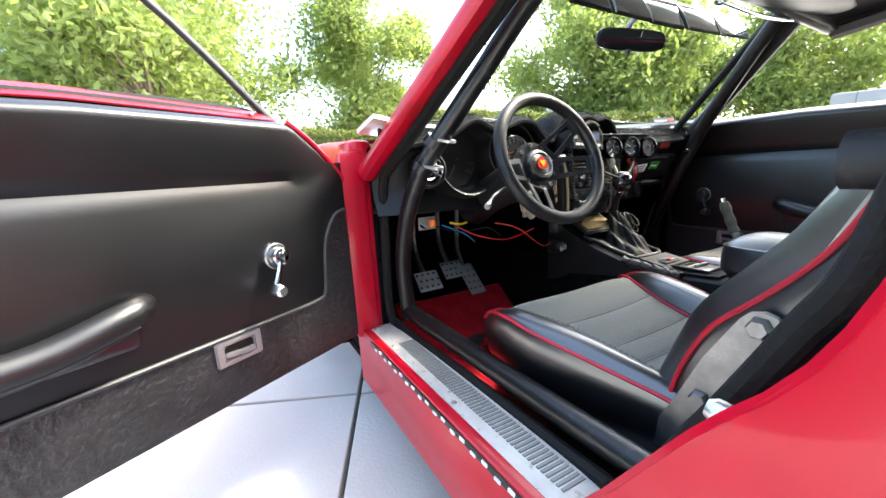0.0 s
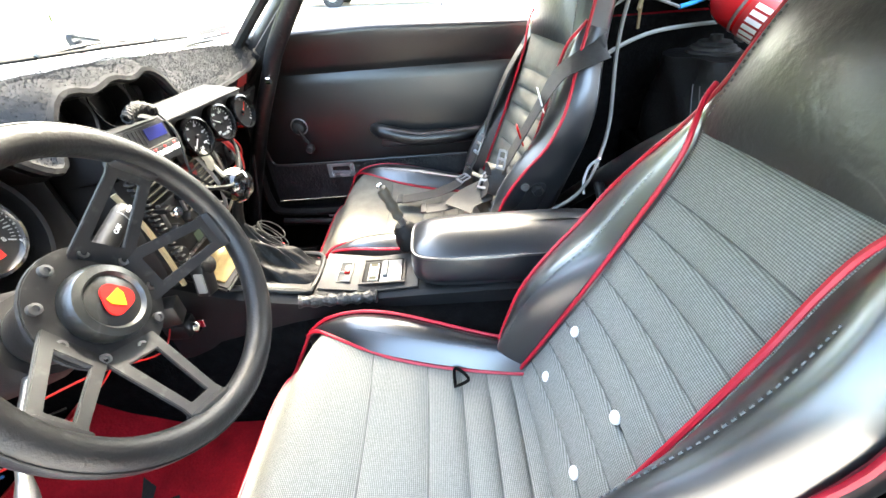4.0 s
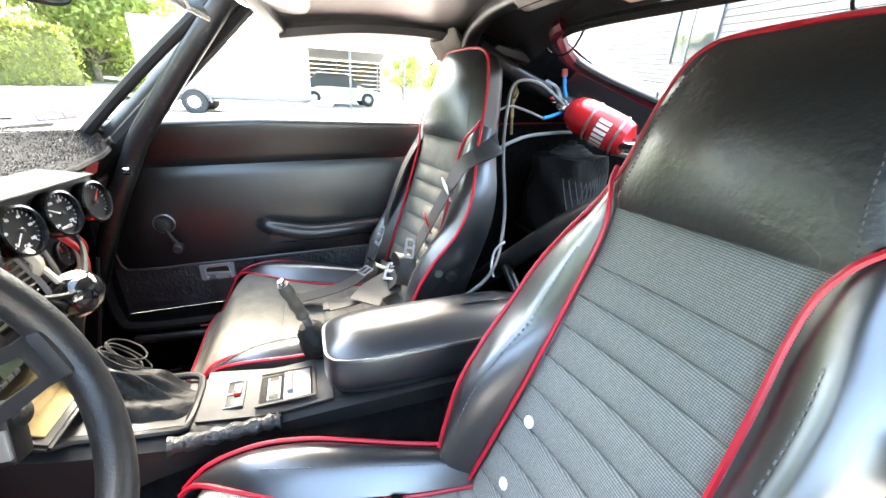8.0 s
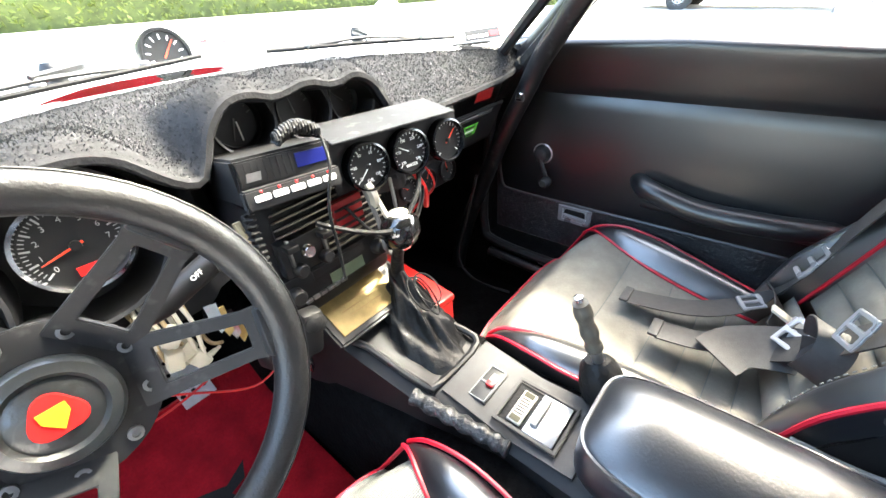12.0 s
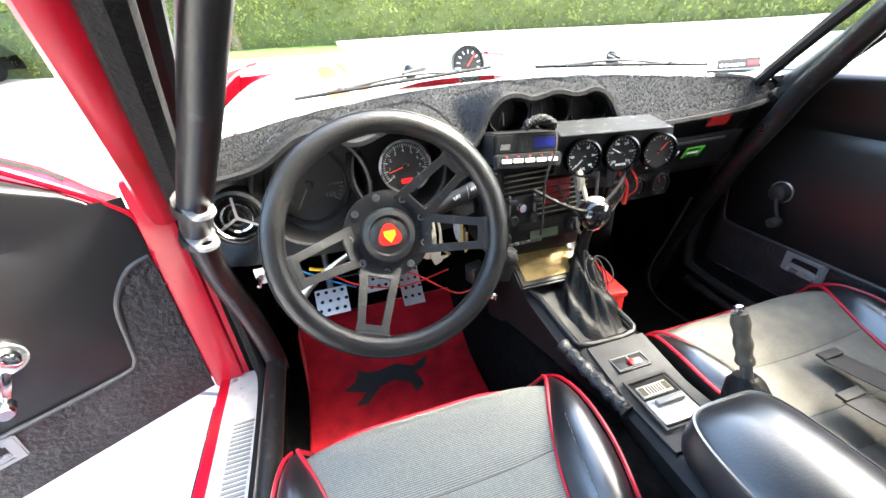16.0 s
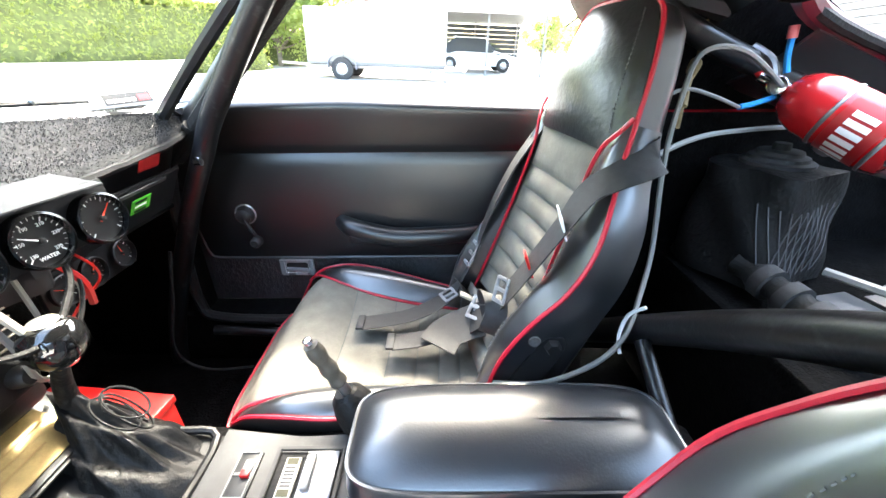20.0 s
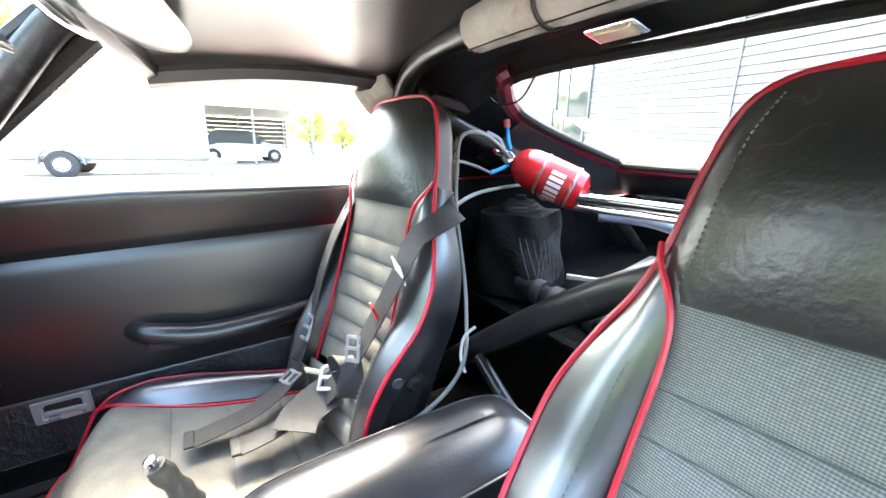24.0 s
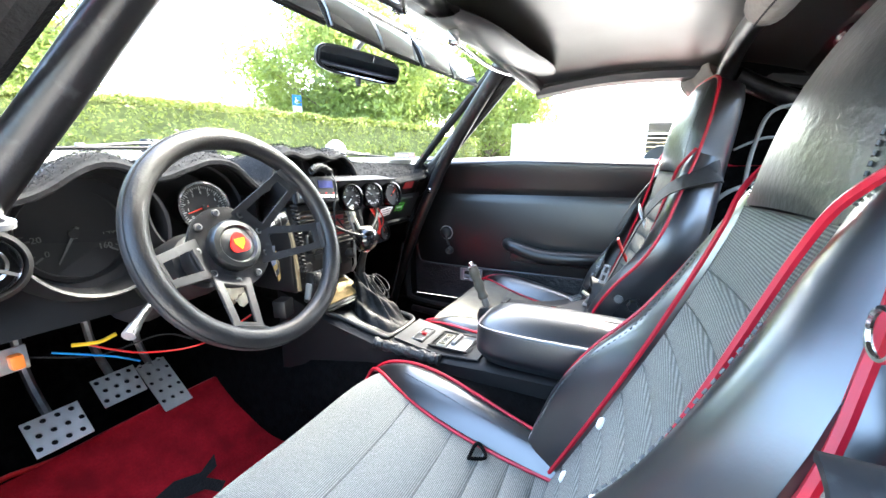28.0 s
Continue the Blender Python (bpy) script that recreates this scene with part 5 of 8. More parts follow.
def cover(u, v):
    x = -0.635 + 1.265 * u
    y0, y1 = base_y(x) - 0.012, edge_y(x)
    hb, flat = brow(x), 0.912
    y = y0 + (y1 - y0) * v
    lift = ease(0.25, 0.95, v)
    z0 = 0.940 - 0.03 * (x / 0.6) ** 2
    z = z0 + (flat - z0) * v + (hb - flat) * lift
    if v > 0.92:
        z -= 0.012 * ((v - 0.92) / 0.08) ** 2
    return Vector((x, y, z + 0.002 * noise.noise(Vector((x * 30, y * 30, 0)))))


part("carpet_cover", sheet(cover, 150, 26, 0.006), DASHMAT, dash, "fuzzy charcoal carpet dash cover")
rng = np.random.default_rng(41)
pv, pf = [], []
for k in range(46000):
    u, v = 0.02 + 0.96 * rng.random(), rng.random() ** 0.8
    p = cover(u, v)
    n = (cover(min(1, u + 0.004), v) - p).cross(cover(u, min(1, v + 0.02)) - p) if v < 0.97 else Vector((0, -0.8, 0.6))
    n = n.normalized() if n.length > 1e-9 else Vector((0, 0, 1))
    n = n if n.z > 0 else -n
    lean = Vector(rng.normal(size=3)) * 1.1
    side = Vector(rng.normal(size=3)).cross(n).normalized() * 0.0007
    q = p + n * 0.002
    pv += [q - side, q + side, q + (n + lean).normalized() * (0.0026 + 0.002 * rng.random())]
    pf.append((3 * k, 3 * k + 1, 3 * k + 2))
pile = leaves("carpet_pile", [v - Vector((0, 0.95, 0.6)) for v in pv], pf, DASHMAT, dash)
part("cover_hem", tube([cover(i / 60, 1.0) + Vector((0, -0.001, -0.003)) for i in range(61)], 0.0065, 6, 2), DASHMAT, dash)


def face(u, v):
    x = -0.635 + 1.265 * u
    zt = cover(u, 1.0).z - 0.004
    drv = ease(-0.105, -0.15, x)
    mid = ease(-0.12, -0.08, x) * ease(0.20, 0.16, x)
    zb = 0.70 + 0.035 * (1 - drv)
    y_top = edge_y(x) + 0.012
    deep = 0.055 * drv + 0.075 * mid + 0.012
    z = zt + (zb - zt) * v
    q = (zt - z) / (zt - 0.61)
    y = y_top + deep * ease(0.0, 0.035, q) - deep * 0.5 * ease(0.35, 0.75, q) * drv - 0.06 * mid * ease(0.40, 0.5, q) + 0.10 * ease(0.75, 1.0, q)
    y += 0.50 * (zt - z) * ease(0.20, 0.27, x)
    return Vector((x, y, z))


part("fascia", sheet(face, 120, 36, 0.006), PLASTIC, dash)
part("underside", sheet(lambda u, v: Vector((-0.635 + 1.265 * u, 0.96 + 0.30 * v, 0.715 + 0.03 * v)), 10, 4, 0.01), PLASTIC, dash)


def pod(x, y, z, r, depth, parent):
    """A deep round instrument tunnel facing the driver."""
    m = facing((x, y, z), (0, -1, 0.12))
    return part("instrument_tunnel", lathe([(r + 0.012, 0.0), (r + 0.010, depth * 0.7), (r + 0.004, depth), (r, depth * 0.97), (r - 0.010, 0.012), (r - 0.010, 0.0), (0, 0.0)], m, 40), PLASTIC, parent)


pod(-0.396, 0.945, 0.826, 0.092, 0.075, dash)
pod(-0.245, 0.950, 0.838, 0.080, 0.075, dash)
HOODS = ((-0.034, 0.909), (0.051, 0.905), (0.133, 0.902))
for x, z in HOODS:
    m = facing((x, 0.935, z), (0, -1, 0.15))
    part("hooded_cup", lathe([(0.0415, 0.0), (0.0425, 0.030), (0.0415, 0.050), (0.0385, 0.048), (0.0365, 0.004), (0, 0.004)], m, 32), PLASTIC, dash)
lobes = [(x, brow(x) - 0.004) for x in (-0.098 + 0.0094 * k for k in range(31))]
part("hood_plate", slab([(-0.098, 0.858)] + [(0.184, 0.858)] + lobes[::-1], 0.004, Matrix.Translation((0, 0.894, 0)) @ Matrix.Rotation(math.pi / 2, 4, "X"), 0, None, [ring2d(0.0385, 28, x, z + 0.003) for x, z in HOODS]), PLASTIC, dash, "black three-lobed gauge hood")


def letters(txt, size, m, material, parent, name="lettering"):
    """Raised lettering in the built-in font, turned into a mesh."""
    cu = bpy.data.curves.new(name, "FONT")
    cu.body, cu.size, cu.extrude, cu.align_x, cu.align_y = txt, size, 0.0004, "CENTER", "CENTER"
    cu.resolution_u = 2
    tmp = bpy.data.objects.new(name, cu)
    me = bpy.data.meshes.new_from_object(tmp)
    bpy.data.objects.remove(tmp)
    me.materials.append(material)
    ob = new(name, me)
    base = Vector((0, 0, 0))
    p = parent
    while p:
        base += p.location
        p = p.parent
    ob.parent = parent
    ob.data.transform(Matrix.Translation(-base) @ m)
    return ob


def dial(name, at, r, normal, parent, label, bezel, span=(225, -45), ticks=25, needle=None, nums=(), back=0.03, face_mat=None, hub=True, ink=WHITE, hand=None):
    """A round instrument with bezel, face, ticks, figures and needle."""
    m = facing(at, normal)
    g = part(name, lathe([(r * 0.92, -back), (r * 0.98, -back * 0.5), (r, -0.002), (r * 0.98, 0.004), (r * 0.90, 0.005), (r * 0.86, 0.0), (r * 0.86, -0.003)], m, 36), bezel, parent, label) if parent else None
    part("dial_face", lathe([(0, -0.004), (r * 0.88, -0.004)], m, 32), face_mat or DIAL, g)
    bm = bmesh.new()
    for k in range(ticks):
        a = radians(span[0] + (span[1] - span[0]) * k / (ticks - 1))
        big = k % 4 == 0
        box((0, 0, 0), (r * (0.16 if big else 0.09), r * (0.035 if big else 0.018), 0.0006), 0, None, bm)
        vs = bm.verts[-8:]
        bmesh.ops.transform(bm, matrix=m @ Matrix.Rotation(a, 4, "Z") @ Matrix.Translation((r * (0.74 if big else 0.775), 0, -0.003)), verts=vs)
    part("scale", bm, ink, g, "white scale marks", False, "stuff")
    for i, t in enumerate(nums):
        a = radians(span[0] + (span[1] - span[0]) * i / max(1, len(nums) - 1))
        letters(t, r * 0.17, m @ Matrix.Translation((r * 0.575 * math.cos(a), r * 0.575 * math.sin(a), -0.003)), ink, g, "figure")
    if needle is not None:
        a = radians(needle)
        part("needle", slab([(-r * 0.15, -r * 0.03), (r * 0.66, -r * 0.010), (r * 0.66, r * 0.010), (-r * 0.15, r * 0.03)], 0.001, m @ Matrix.Rotation(a, 4, "Z") @ Matrix.Translation((0, 0, -0.001))), hand or NEEDLE, g, "thin needle")
        if hub:
            part("needle_hub", lathe([(0, 0.003), (r * 0.10, 0.002), (r * 0.11, -0.002)], m, 14), PLASTIC, g)
    return g


DIMINK = mat("dim_figures", (0.10, 0.10, 0.095), 0.5)
dial("speedometer", (-0.405, 0.928, 0.828), 0.074, (0, -1, 0.12), dash, "dark speedometer", PLASTIC, (215, -35), 33, 238, ("0", "20", "40", "60", "80", "100", "120", "140", "160"), 0.01, ink=DIMINK, hand=DIMINK)
tach = thing("tachometer", (-0.245, 0.875, 0.80), "aftermarket tachometer with a silver bezel in the dash", "gauge")
dial("tachometer_body", (-0.236, 0.876, 0.851), 0.047, (-0.03, -1, 0.18), tach, "silver ringed tachometer", CHROME, (215, -35), 41, 195, ("0", "1", "2", "3", "4", "5", "6", "7", "8"), 0.05, ink=mat("tachometer_figures", (0.34, 0.34, 0.33), 0.5))
part("shift_lamp_plate", slab([(-0.010, -0.030), (0.010, -0.030), (0.010, -0.021), (-0.010, -0.021)], 0.001, facing((-0.236, 0.8775, 0.851), (-0.03, -1, 0.18))), REDPLASTIC, tach)
for i, (x, z) in enumerate(HOODS):
    dial("small_gauge", (x, 0.918, z + 0.002), 0.030 if i == 2 else 0.0345, (0, -1, 0.15), dash, "small hooded gauge", STEEL if i == 2 else PLASTIC, ((200, -20), (160, 20), (160, 20))[2 - i], (9, 9, 17)[i], (250, 100, 140)[i], (), 0.004, None, False, DIMINK, DIMINK)
letters("FUEL", 0.008, facing((0.051, 0.918, 0.907), (0, -1, 0.15)) @ Matrix.Translation((0, -0.018, -0.003)), DIMINK, dash, "gauge_word")
part("clock_hand", slab([(-0.001, -0.006), (0.001, -0.006), (0.001, 0.018), (-0.001, 0.018)], 0.001, facing((-0.030, 0.9185, 0.893), (0, -1, 0.15))), WHITE, dash)
# round air vents
for x, y, z in ((-0.520, 0.868, 0.812),):
    m = facing((x, y, z), (-0.05, -1, 0.05))
    v = part("air_vent", lathe([(0.046, -0.03), (0.046, 0.004), (0.041, 0.007), (0.038, 0.0), (0.038, -0.02), (0, -0.02)], m, 32), PLASTIC, dash, "round air vent with a chrome ring")
    part("vent_ring", lathe([(0.034, 0.002), (0.036, 0.005), (0.038, 0.002)], m, 32), CHROME, v)
    for r in (0.022, 0.011):
        part("vent_hoop", lathe([(r, 0.0), (r + 0.003, 0.002), (r + 0.003, -0.008), (r, -0.008)], m, 24), CHROME if r > 0.02 else PLASTIC, v)
    for k in range(3):
        part("vent_spoke", slab([(0.0, -0.002), (0.036, -0.002), (0.036, 0.002), (0.0, 0.002)], 0.003, m @ Matrix.Rotation(radians(90 + 120 * k), 4, "Z")), STEEL, v)
# glovebox side
m = facing((0.42, 0.897, 0.778), (0, -0.89, -0.45))
part("glovebox_lid", slab([(-0.15, -0.045), (0.11, -0.045), (0.11, 0.05), (-0.15, 0.05)], 0.006, m, 0.004), PLASTIC, dash)
part("ashtray_slot", slab([(-0.08, 0.036), (0.06, 0.036), (0.06, 0.043), (-0.08, 0.043)], 0.002, m @ Matrix.Translation((0, 0, 0.008))), STEEL, dash)
part("red_label", slab([(-0.025, -0.012), (0.03, -0.012), (0.03, 0.012), (-0.025, 0.012)], 0.002, facing((0.430, 0.858, 0.852), (0, -0.9, -0.4)), 0.0005), mat("dark_red_label", (0.25, 0.01, 0.01), 0.3), dash, "dark red label")
part("green_label", slab([(-0.024, -0.014), (0.024, -0.014), (0.024, 0.014), (-0.024, 0.014)], 0.002, facing((0.413, 0.884, 0.782), (0, -0.89, -0.45))), GREEN, dash, "bright green label")
for k in range(3):
    part("label_bar", slab([(-0.018, -0.002), (0.012, -0.002), (0.012, 0.002), (-0.018, 0.002)], 0.0008, facing((0.413, 0.8776 + 0.004 * k, 0.789 - 0.008 * k), (0, -0.89, -0.45))), WHITE if k % 2 else DIAL, dash)
part("white_label", slab([(-0.034, -0.020), (0.030, -0.014), (0.034, 0.016), (-0.028, 0.010)], 0.002, facing((0.336, 0.886, 0.776), (0, -0.89, -0.45))), WHITE, dash, "white paper label")
for k in range(3):
    part("label_bar", slab([(-0.022, -0.0015), (0.022, 0.002), (0.022, 0.005), (-0.022, 0.0015)], 0.0008, facing((0.336, 0.8825 + 0.004 * k, 0.780 - 0.008 * k), (0, -0.89, -0.45))), DIAL, dash)
lower = thing("auxiliary_gauge_pod", (0.37, 0.93, 0.63), "small black panel with three auxiliary gauges under the dash", "gauge panel")
part("panel", box((0.320, 0.935, 0.699), (0.185, 0.012, 0.066), 0.004), PLASTIC, lower)
for k, x in enumerate((0.258, 0.314, 0.382)):
    dial("auxiliary_gauge", (x, 0.924, 0.699), 0.0265, (0, -1, 0.1), lower, "small black gauge", PLASTIC, (225, -45), 13, (150, 60, 100)[k], (), 0.004)
part("door_side_switch", lathe([(0.010, 0), (0.010, 0.012), (0, 0.014)], facing((0.545, 0.845, 0.825), (0, -1, 0)), 14), CHROME, dash)

# ---- steering wheel ----
WC, WN = Vector((-0.301, 0.722, 0.804)), Vector((0.016, -0.934, 0.356)).normalized()
WM = facing(WC, WN)
sw = thing("steering_wheel", WC, "black leather sports steering wheel with drilled spokes", "steering wheel")
rim = [WM @ Vector((0.1465 * math.cos(2 * math.pi * k / 40), 0.1465 * math.sin(2 * math.pi * k / 40), 0.055)) for k in range(40)]
part("rim", tube(rim, 0.0145, 14, 2, None, True), RIM, sw, "black leather rim")
part("rim_seam", tube([WM @ Vector((0.1592 * math.cos(2 * math.pi * k / 40), 0.1592 * math.sin(2 * math.pi * k / 40), 0.0625)) for k in range(40)], 0.0008, 5, 2, None, True), PLASTIC, sw)
hubp = part("hub_plate", slab(ring2d(0.063, 36), 0.006, WM @ Matrix.Translation((0, 0, -0.004)), 0.001), DARKMETAL, sw)
for k in range(9):
    a = 2 * math.pi * k / 9 + 0.3
    p = WM @ Vector((0.054 * math.cos(a), 0.054 * math.sin(a), 0.002))
    part("hub_bolt", lathe([(0.0055, 0), (0.0055, 0.004), (0.003, 0.0045), (0.0028, 0.002), (0, 0.002)], facing(p, WN), 12), STEEL, sw)
part("horn_button", lathe([(0.038, 0.0), (0.039, 0.012), (0.036, 0.019), (0.029, 0.021), (0.026, 0.017), (0.021, 0.019), (0, 0.021)], WM, 36), GREYVINYL, sw, "smooth grey-black horn button")
part("badge", slab([(0.0155 * math.cos(a) * (1 + 0.12 * math.cos(3 * a + 1.57)), 0.0155 * math.sin(a) * (1 + 0.12 * math.cos(3 * a + 1.57))) for a in (2 * math.pi * k / 30 for k in range(30))], 0.002, WM @ Matrix.Translation((0, 0, 0.0205)), 0.0006), REDPLASTIC, sw, "small red badge with a yellow shield")
part("badge_shield", slab([(-0.008, 0.007), (0.008, 0.007), (0.008, 0.0), (0.0, -0.010), (-0.008, 0.0)], 0.001, WM @ Matrix.Translation((0, 0, 0.0225))), EMBLEM, sw)
for ang in (38, 351, 189, 247):
    a = radians(ang)
    out = [(0.0, -0.030), (0.088, -0.022), (0.110, -0.025), (0.110, 0.025), (0.088, 0.022), (0.0, 0.030)]
    hole = [(0.020, -0.016), (0.088, -0.011), (0.088, 0.011), (0.020, 0.016)]
    m = WM @ Matrix.Rotation(a, 4, "Z") @ Matrix.Translation((0.046, 0, -0.002)) @ Matrix.Rotation(-math.atan2(0.055, 0.098), 4, "Y")
    part("spoke", slab(out, 0.0045, m, 0.0008, None, [hole]), DARKMETAL, sw, "black slotted metal spoke")
    mc = WM @ Matrix.Rotation(a, 4, "Z")
    part("spoke_collar", box(mc @ Vector((0.136, 0, 0.050)), (0.016, 0.046, 0.020), 0.004, mc.to_3x3()), DARKMETAL, sw)
part("boss", lathe([(0.040, -0.004), (0.042, -0.05), (0.036, -0.075), (0.03, -0.09)], WM, 24), PLASTIC, sw)
col = thing("steering_column", WC - WN * 0.1, "black steering column shroud with stalks", "steering column")
part("shroud", lathe([(0.0, -0.075), (0.045, -0.078), (0.052, -0.10), (0.05, -0.20), (0.06, -0.30), (0, -0.30)], WM, 20), PLASTIC, col)
stk = part("stalk", tube([WM @ Vector((0.04, 0.0, -0.085)), WM @ Vector((0.09, 0.016, -0.075)), WM @ Vector((0.165, 0.042, -0.055))], lambda t: 0.0065 + 0.0065 * ease(0.30, 0.55, t) - 0.002 * ease(0.93, 1.0, t), 14, 14), PLASTIC, col, "black lamp switch stalk")
ang_st = math.atan2(0.026, 0.075)
for d, txt, sz in ((0.0, "OFF", 0.0075), (0.030, "OFF", 0.0060)):
    letters(txt, sz, WM @ Matrix.Translation((0.128 + d * 0.94, 0.0315 + d * 0.33, -0.0505 + 0.007 * d / 0.03)) @ Matrix.Rotation(ang_st, 4, "Z") @ Matrix.Rotation(-0.26, 4, "Y"), WHITE, stk)
part("collar_ring", tube([WM @ Vector((0.1492 + 0.0125 * math.sin(q) * -0.2, 0.0365 + 0.0125 * math.cos(q), -0.0592 + 0.0125 * math.sin(q))) for q in (2 * math.pi * k / 16 for k in range(16))], 0.0009, 5, 1, None, True), STEEL, stk)
part("stalk", tube([WM @ Vector((-0.04, -0.02, -0.085)), WM @ Vector((-0.10, -0.045, -0.06)), WM @ Vector((-0.145, -0.075, -0.04))], lambda t: 0.005 + 0.003 * ease(0.7, 0.9, t), 10, 6), STEEL, col, "bare metal stalk")

# ---- centre stack and console ----
stack = thing("centre_stack", (0.02, 0.86, 0.55), "black centre stack with air vents, switches and radio", "console")
part("housing", box((0.005, 0.90, 0.7425), (0.20, 0.14, 0.195), 0.012), PLASTIC, stack)
fm = lambda x, z, y=0.828: facing((x, y, z), (0, -1, 0.12))
for k in range(9):
    part("vent_louvre", box((0.012, 0.820, 0.738 + 0.0105 * k), (0.165, 0.016, 0.0022), 0.0006, Matrix.Rotation(radians(-25), 3, "X")), mat("dull_brass_slat", (0.26, 0.23, 0.17), 0.4, 0.7) if k == 0 else bpy.data.materials["dull_brass_slat"], stack)
part("vent_back", slab([(-0.083, -0.050), (0.083, -0.050), (0.083, 0.050), (-0.083, 0.050)], 0.004, fm(0.012, 0.782, 0.830)), DIAL, stack)
part("control_block", box((-0.045, 0.819, 0.760), (0.070, 0.018, 0.052), 0.003), DIAL, stack)
for x, z in ((-0.068, 0.782), (-0.018, 0.778)):
    part("lever_slot", box((x, 0.808, z - 0.012), (0.004, 0.006, 0.040), 0.001), STEEL, stack)
    part("slide_lever", box((x, 0.802, z), (0.016, 0.018, 0.009), 0.002), PLASTIC, stack)
for k, (x, z) in enumerate(((-0.046, 0.764), (-0.062, 0.742), (-0.022, 0.742))):
    part("knob", lathe([(0.010, 0), (0.010, 0.010), (0.007, 0.014), (0, 0.014)], fm(x, z, 0.811), 18), CHROME if k == 0 else PLASTIC, stack)
fuse = part("fuse_panel", box((0.032, 0.817, 0.782), (0.050, 0.012, 0.046), 0.002), DARKRED, stack, "dark red plastic fuse panel")
for k in range(3):
    part("fuse_rib", box((0.032, 0.8095, 0.768 + 0.013 * k), (0.046, 0.004, 0.0025)), DIAL, fuse)
radio = thing("car_radio", (0.005, 0.83, 0.655), "black cassette radio with a small green display", "radio")
part("body", box((-0.004, 0.845, 0.706), (0.172, 0.06, 0.050), 0.004), PLASTIC, radio)
part("display", slab([(-0.03, -0.009), (0.03, -0.009), (0.03, 0.009), (-0.03, 0.009)], 0.001, fm(0.010, 0.697, 0.8145)), mat("dim_display", (0.10, 0.13, 0.08), 0.3), radio)
part("cassette_slot", slab([(-0.045, -0.006), (0.045, -0.006), (0.045, 0.006), (-0.045, 0.006)], 0.001, fm(0.0, 0.719, 0.8145)), DIAL, radio)
for k in range(6):
    part("preset_button", box((-0.062 + 0.012 * k, 0.812, 0.687), (0.010, 0.005, 0.006), 0.001), STEEL, radio)
for x in (-0.078, 0.070):
    part("radio_knob", lathe([(0.013, 0), (0.012, 0.014), (0.009, 0.017), (0, 0.017)], fm(x, 0.706, 0.815), 18), PLASTIC, radio)

con = thing("centre_console", (0.07, 0.5, 0.3), "black moulded console with switches and an ashtray", "console", kind="structure")
lft = line_of((0.08, 0.005), (0.44, 0.006), (0.547, 0.011), (0.68, -0.016), (0.875, -0.045), (0.93, -0.05))
rgt = line_of((0.08, 0.15), (0.44, 0.15), (0.547, 0.145), (0.68, 0.135), (0.875, 0.14), (0.93, 0.14))
tz = line_of((0.08, 0.525), (0.44, 0.520), (0.547, 0.512), (0.68, 0.534), (0.80, 0.575), (0.875, 0.617), (0.93, 0.64))


def console(u, v):
    y = 0.08 + 0.86 * u
    a, b, z = lft(y), rgt(y), tz(y)
    q = v * 4
    if q < 1:
        return Vector((a - 0.012 * (1 - q), y, 0.24 + (z - 0.012 - 0.24) * q))
    if q < 3:
        t = (q - 1) / 2
        return Vector((a + (b - a) * t, y, z - 0.012 * (abs(2 * t - 1)) ** 6))
    return Vector((b + 0.012 * (q - 3), y, z - 0.012 - (z - 0.012 - 0.24) * (q - 3)))


part("shell", sheet(console, 40, 40, 0.004), CONSOLEBLACK, con)
part("tape_wrap", tube([(lft(y) + 0.002, y, tz(y) - 0.006) for y in (0.535, 0.56, 0.6, 0.64, 0.685)], lambda t: 0.012 + 0.002 * math.sin(40 * t), 10, 8), TAPE, con, "torn black tape over a cracked edge")
part("rear_plate", sheet(lambda u, v: Vector((0.018 + 0.118 * u, 0.450 + 0.205 * v, tz(0.450 + 0.205 * v) + 0.004)), 3, 10, 0.003), mat("worn_console_plate", (0.030, 0.030, 0.031), 0.6, 0.0, spec=0.35, vary=0.4, vsize=0.03), con, "worn grey console plate")
sw1 = part("switch_base", box((0.071, 0.608, 0.5255), (0.066, 0.032, 0.005), 0.0015), PLASTIC, con)
for x in (0.055, 0.087):
    part("switch_frame", slab([(-0.0155, -0.0135), (0.0155, -0.0135), (0.0155, 0.0135), (-0.0155, 0.0135)], 0.002, Matrix.Translation((x, 0.608, 0.528)), 0, None, [[(-0.0145, -0.0125), (0.0145, -0.0125), (0.0145, 0.0125), (-0.0145, 0.0125)]]), KEYGREY, sw1)
part("rocker", box((0.078, 0.603, 0.530), (0.024, 0.013, 0.006), 0.002), KEYGREY, sw1)
part("red_rocker", box((0.070, 0.603, 0.531), (0.010, 0.012, 0.007), 0.002), REDPLASTIC, sw1, "red rocker switch")
part("ashtray_rim", slab([(-0.042, -0.050), (0.042, -0.050), (0.042, 0.046), (-0.042, 0.046)], 0.004, Matrix.Translation((0.070, 0.528, 0.5245)), 0.001, None, [[(-0.036, -0.046), (0.036, -0.046), (0.036, 0.040), (-0.036, 0.040)]]), PLASTIC, con)
part("ashtray_well", box((0.070, 0.528, 0.5215), (0.072, 0.086, 0.004), 0.001), RUBBER, con)
ins = part("ashtray_insert", box((0.067, 0.546, 0.5260), (0.056, 0.021, 0.005), 0.0015), CREAM, con, "cream plastic insert")
for k in range(6):
    part("insert_rib", box((0.0545 + 0.005 * k, 0.546, 0.5290), (0.0016, 0.014, 0.001)), DIAL, ins)
for x in (0.0455, 0.0885):
    part("insert_pocket", box((x, 0.546, 0.5288), (0.009, 0.015, 0.001)), mat("dull_olive", (0.06, 0.055, 0.03), 0.8), ins)
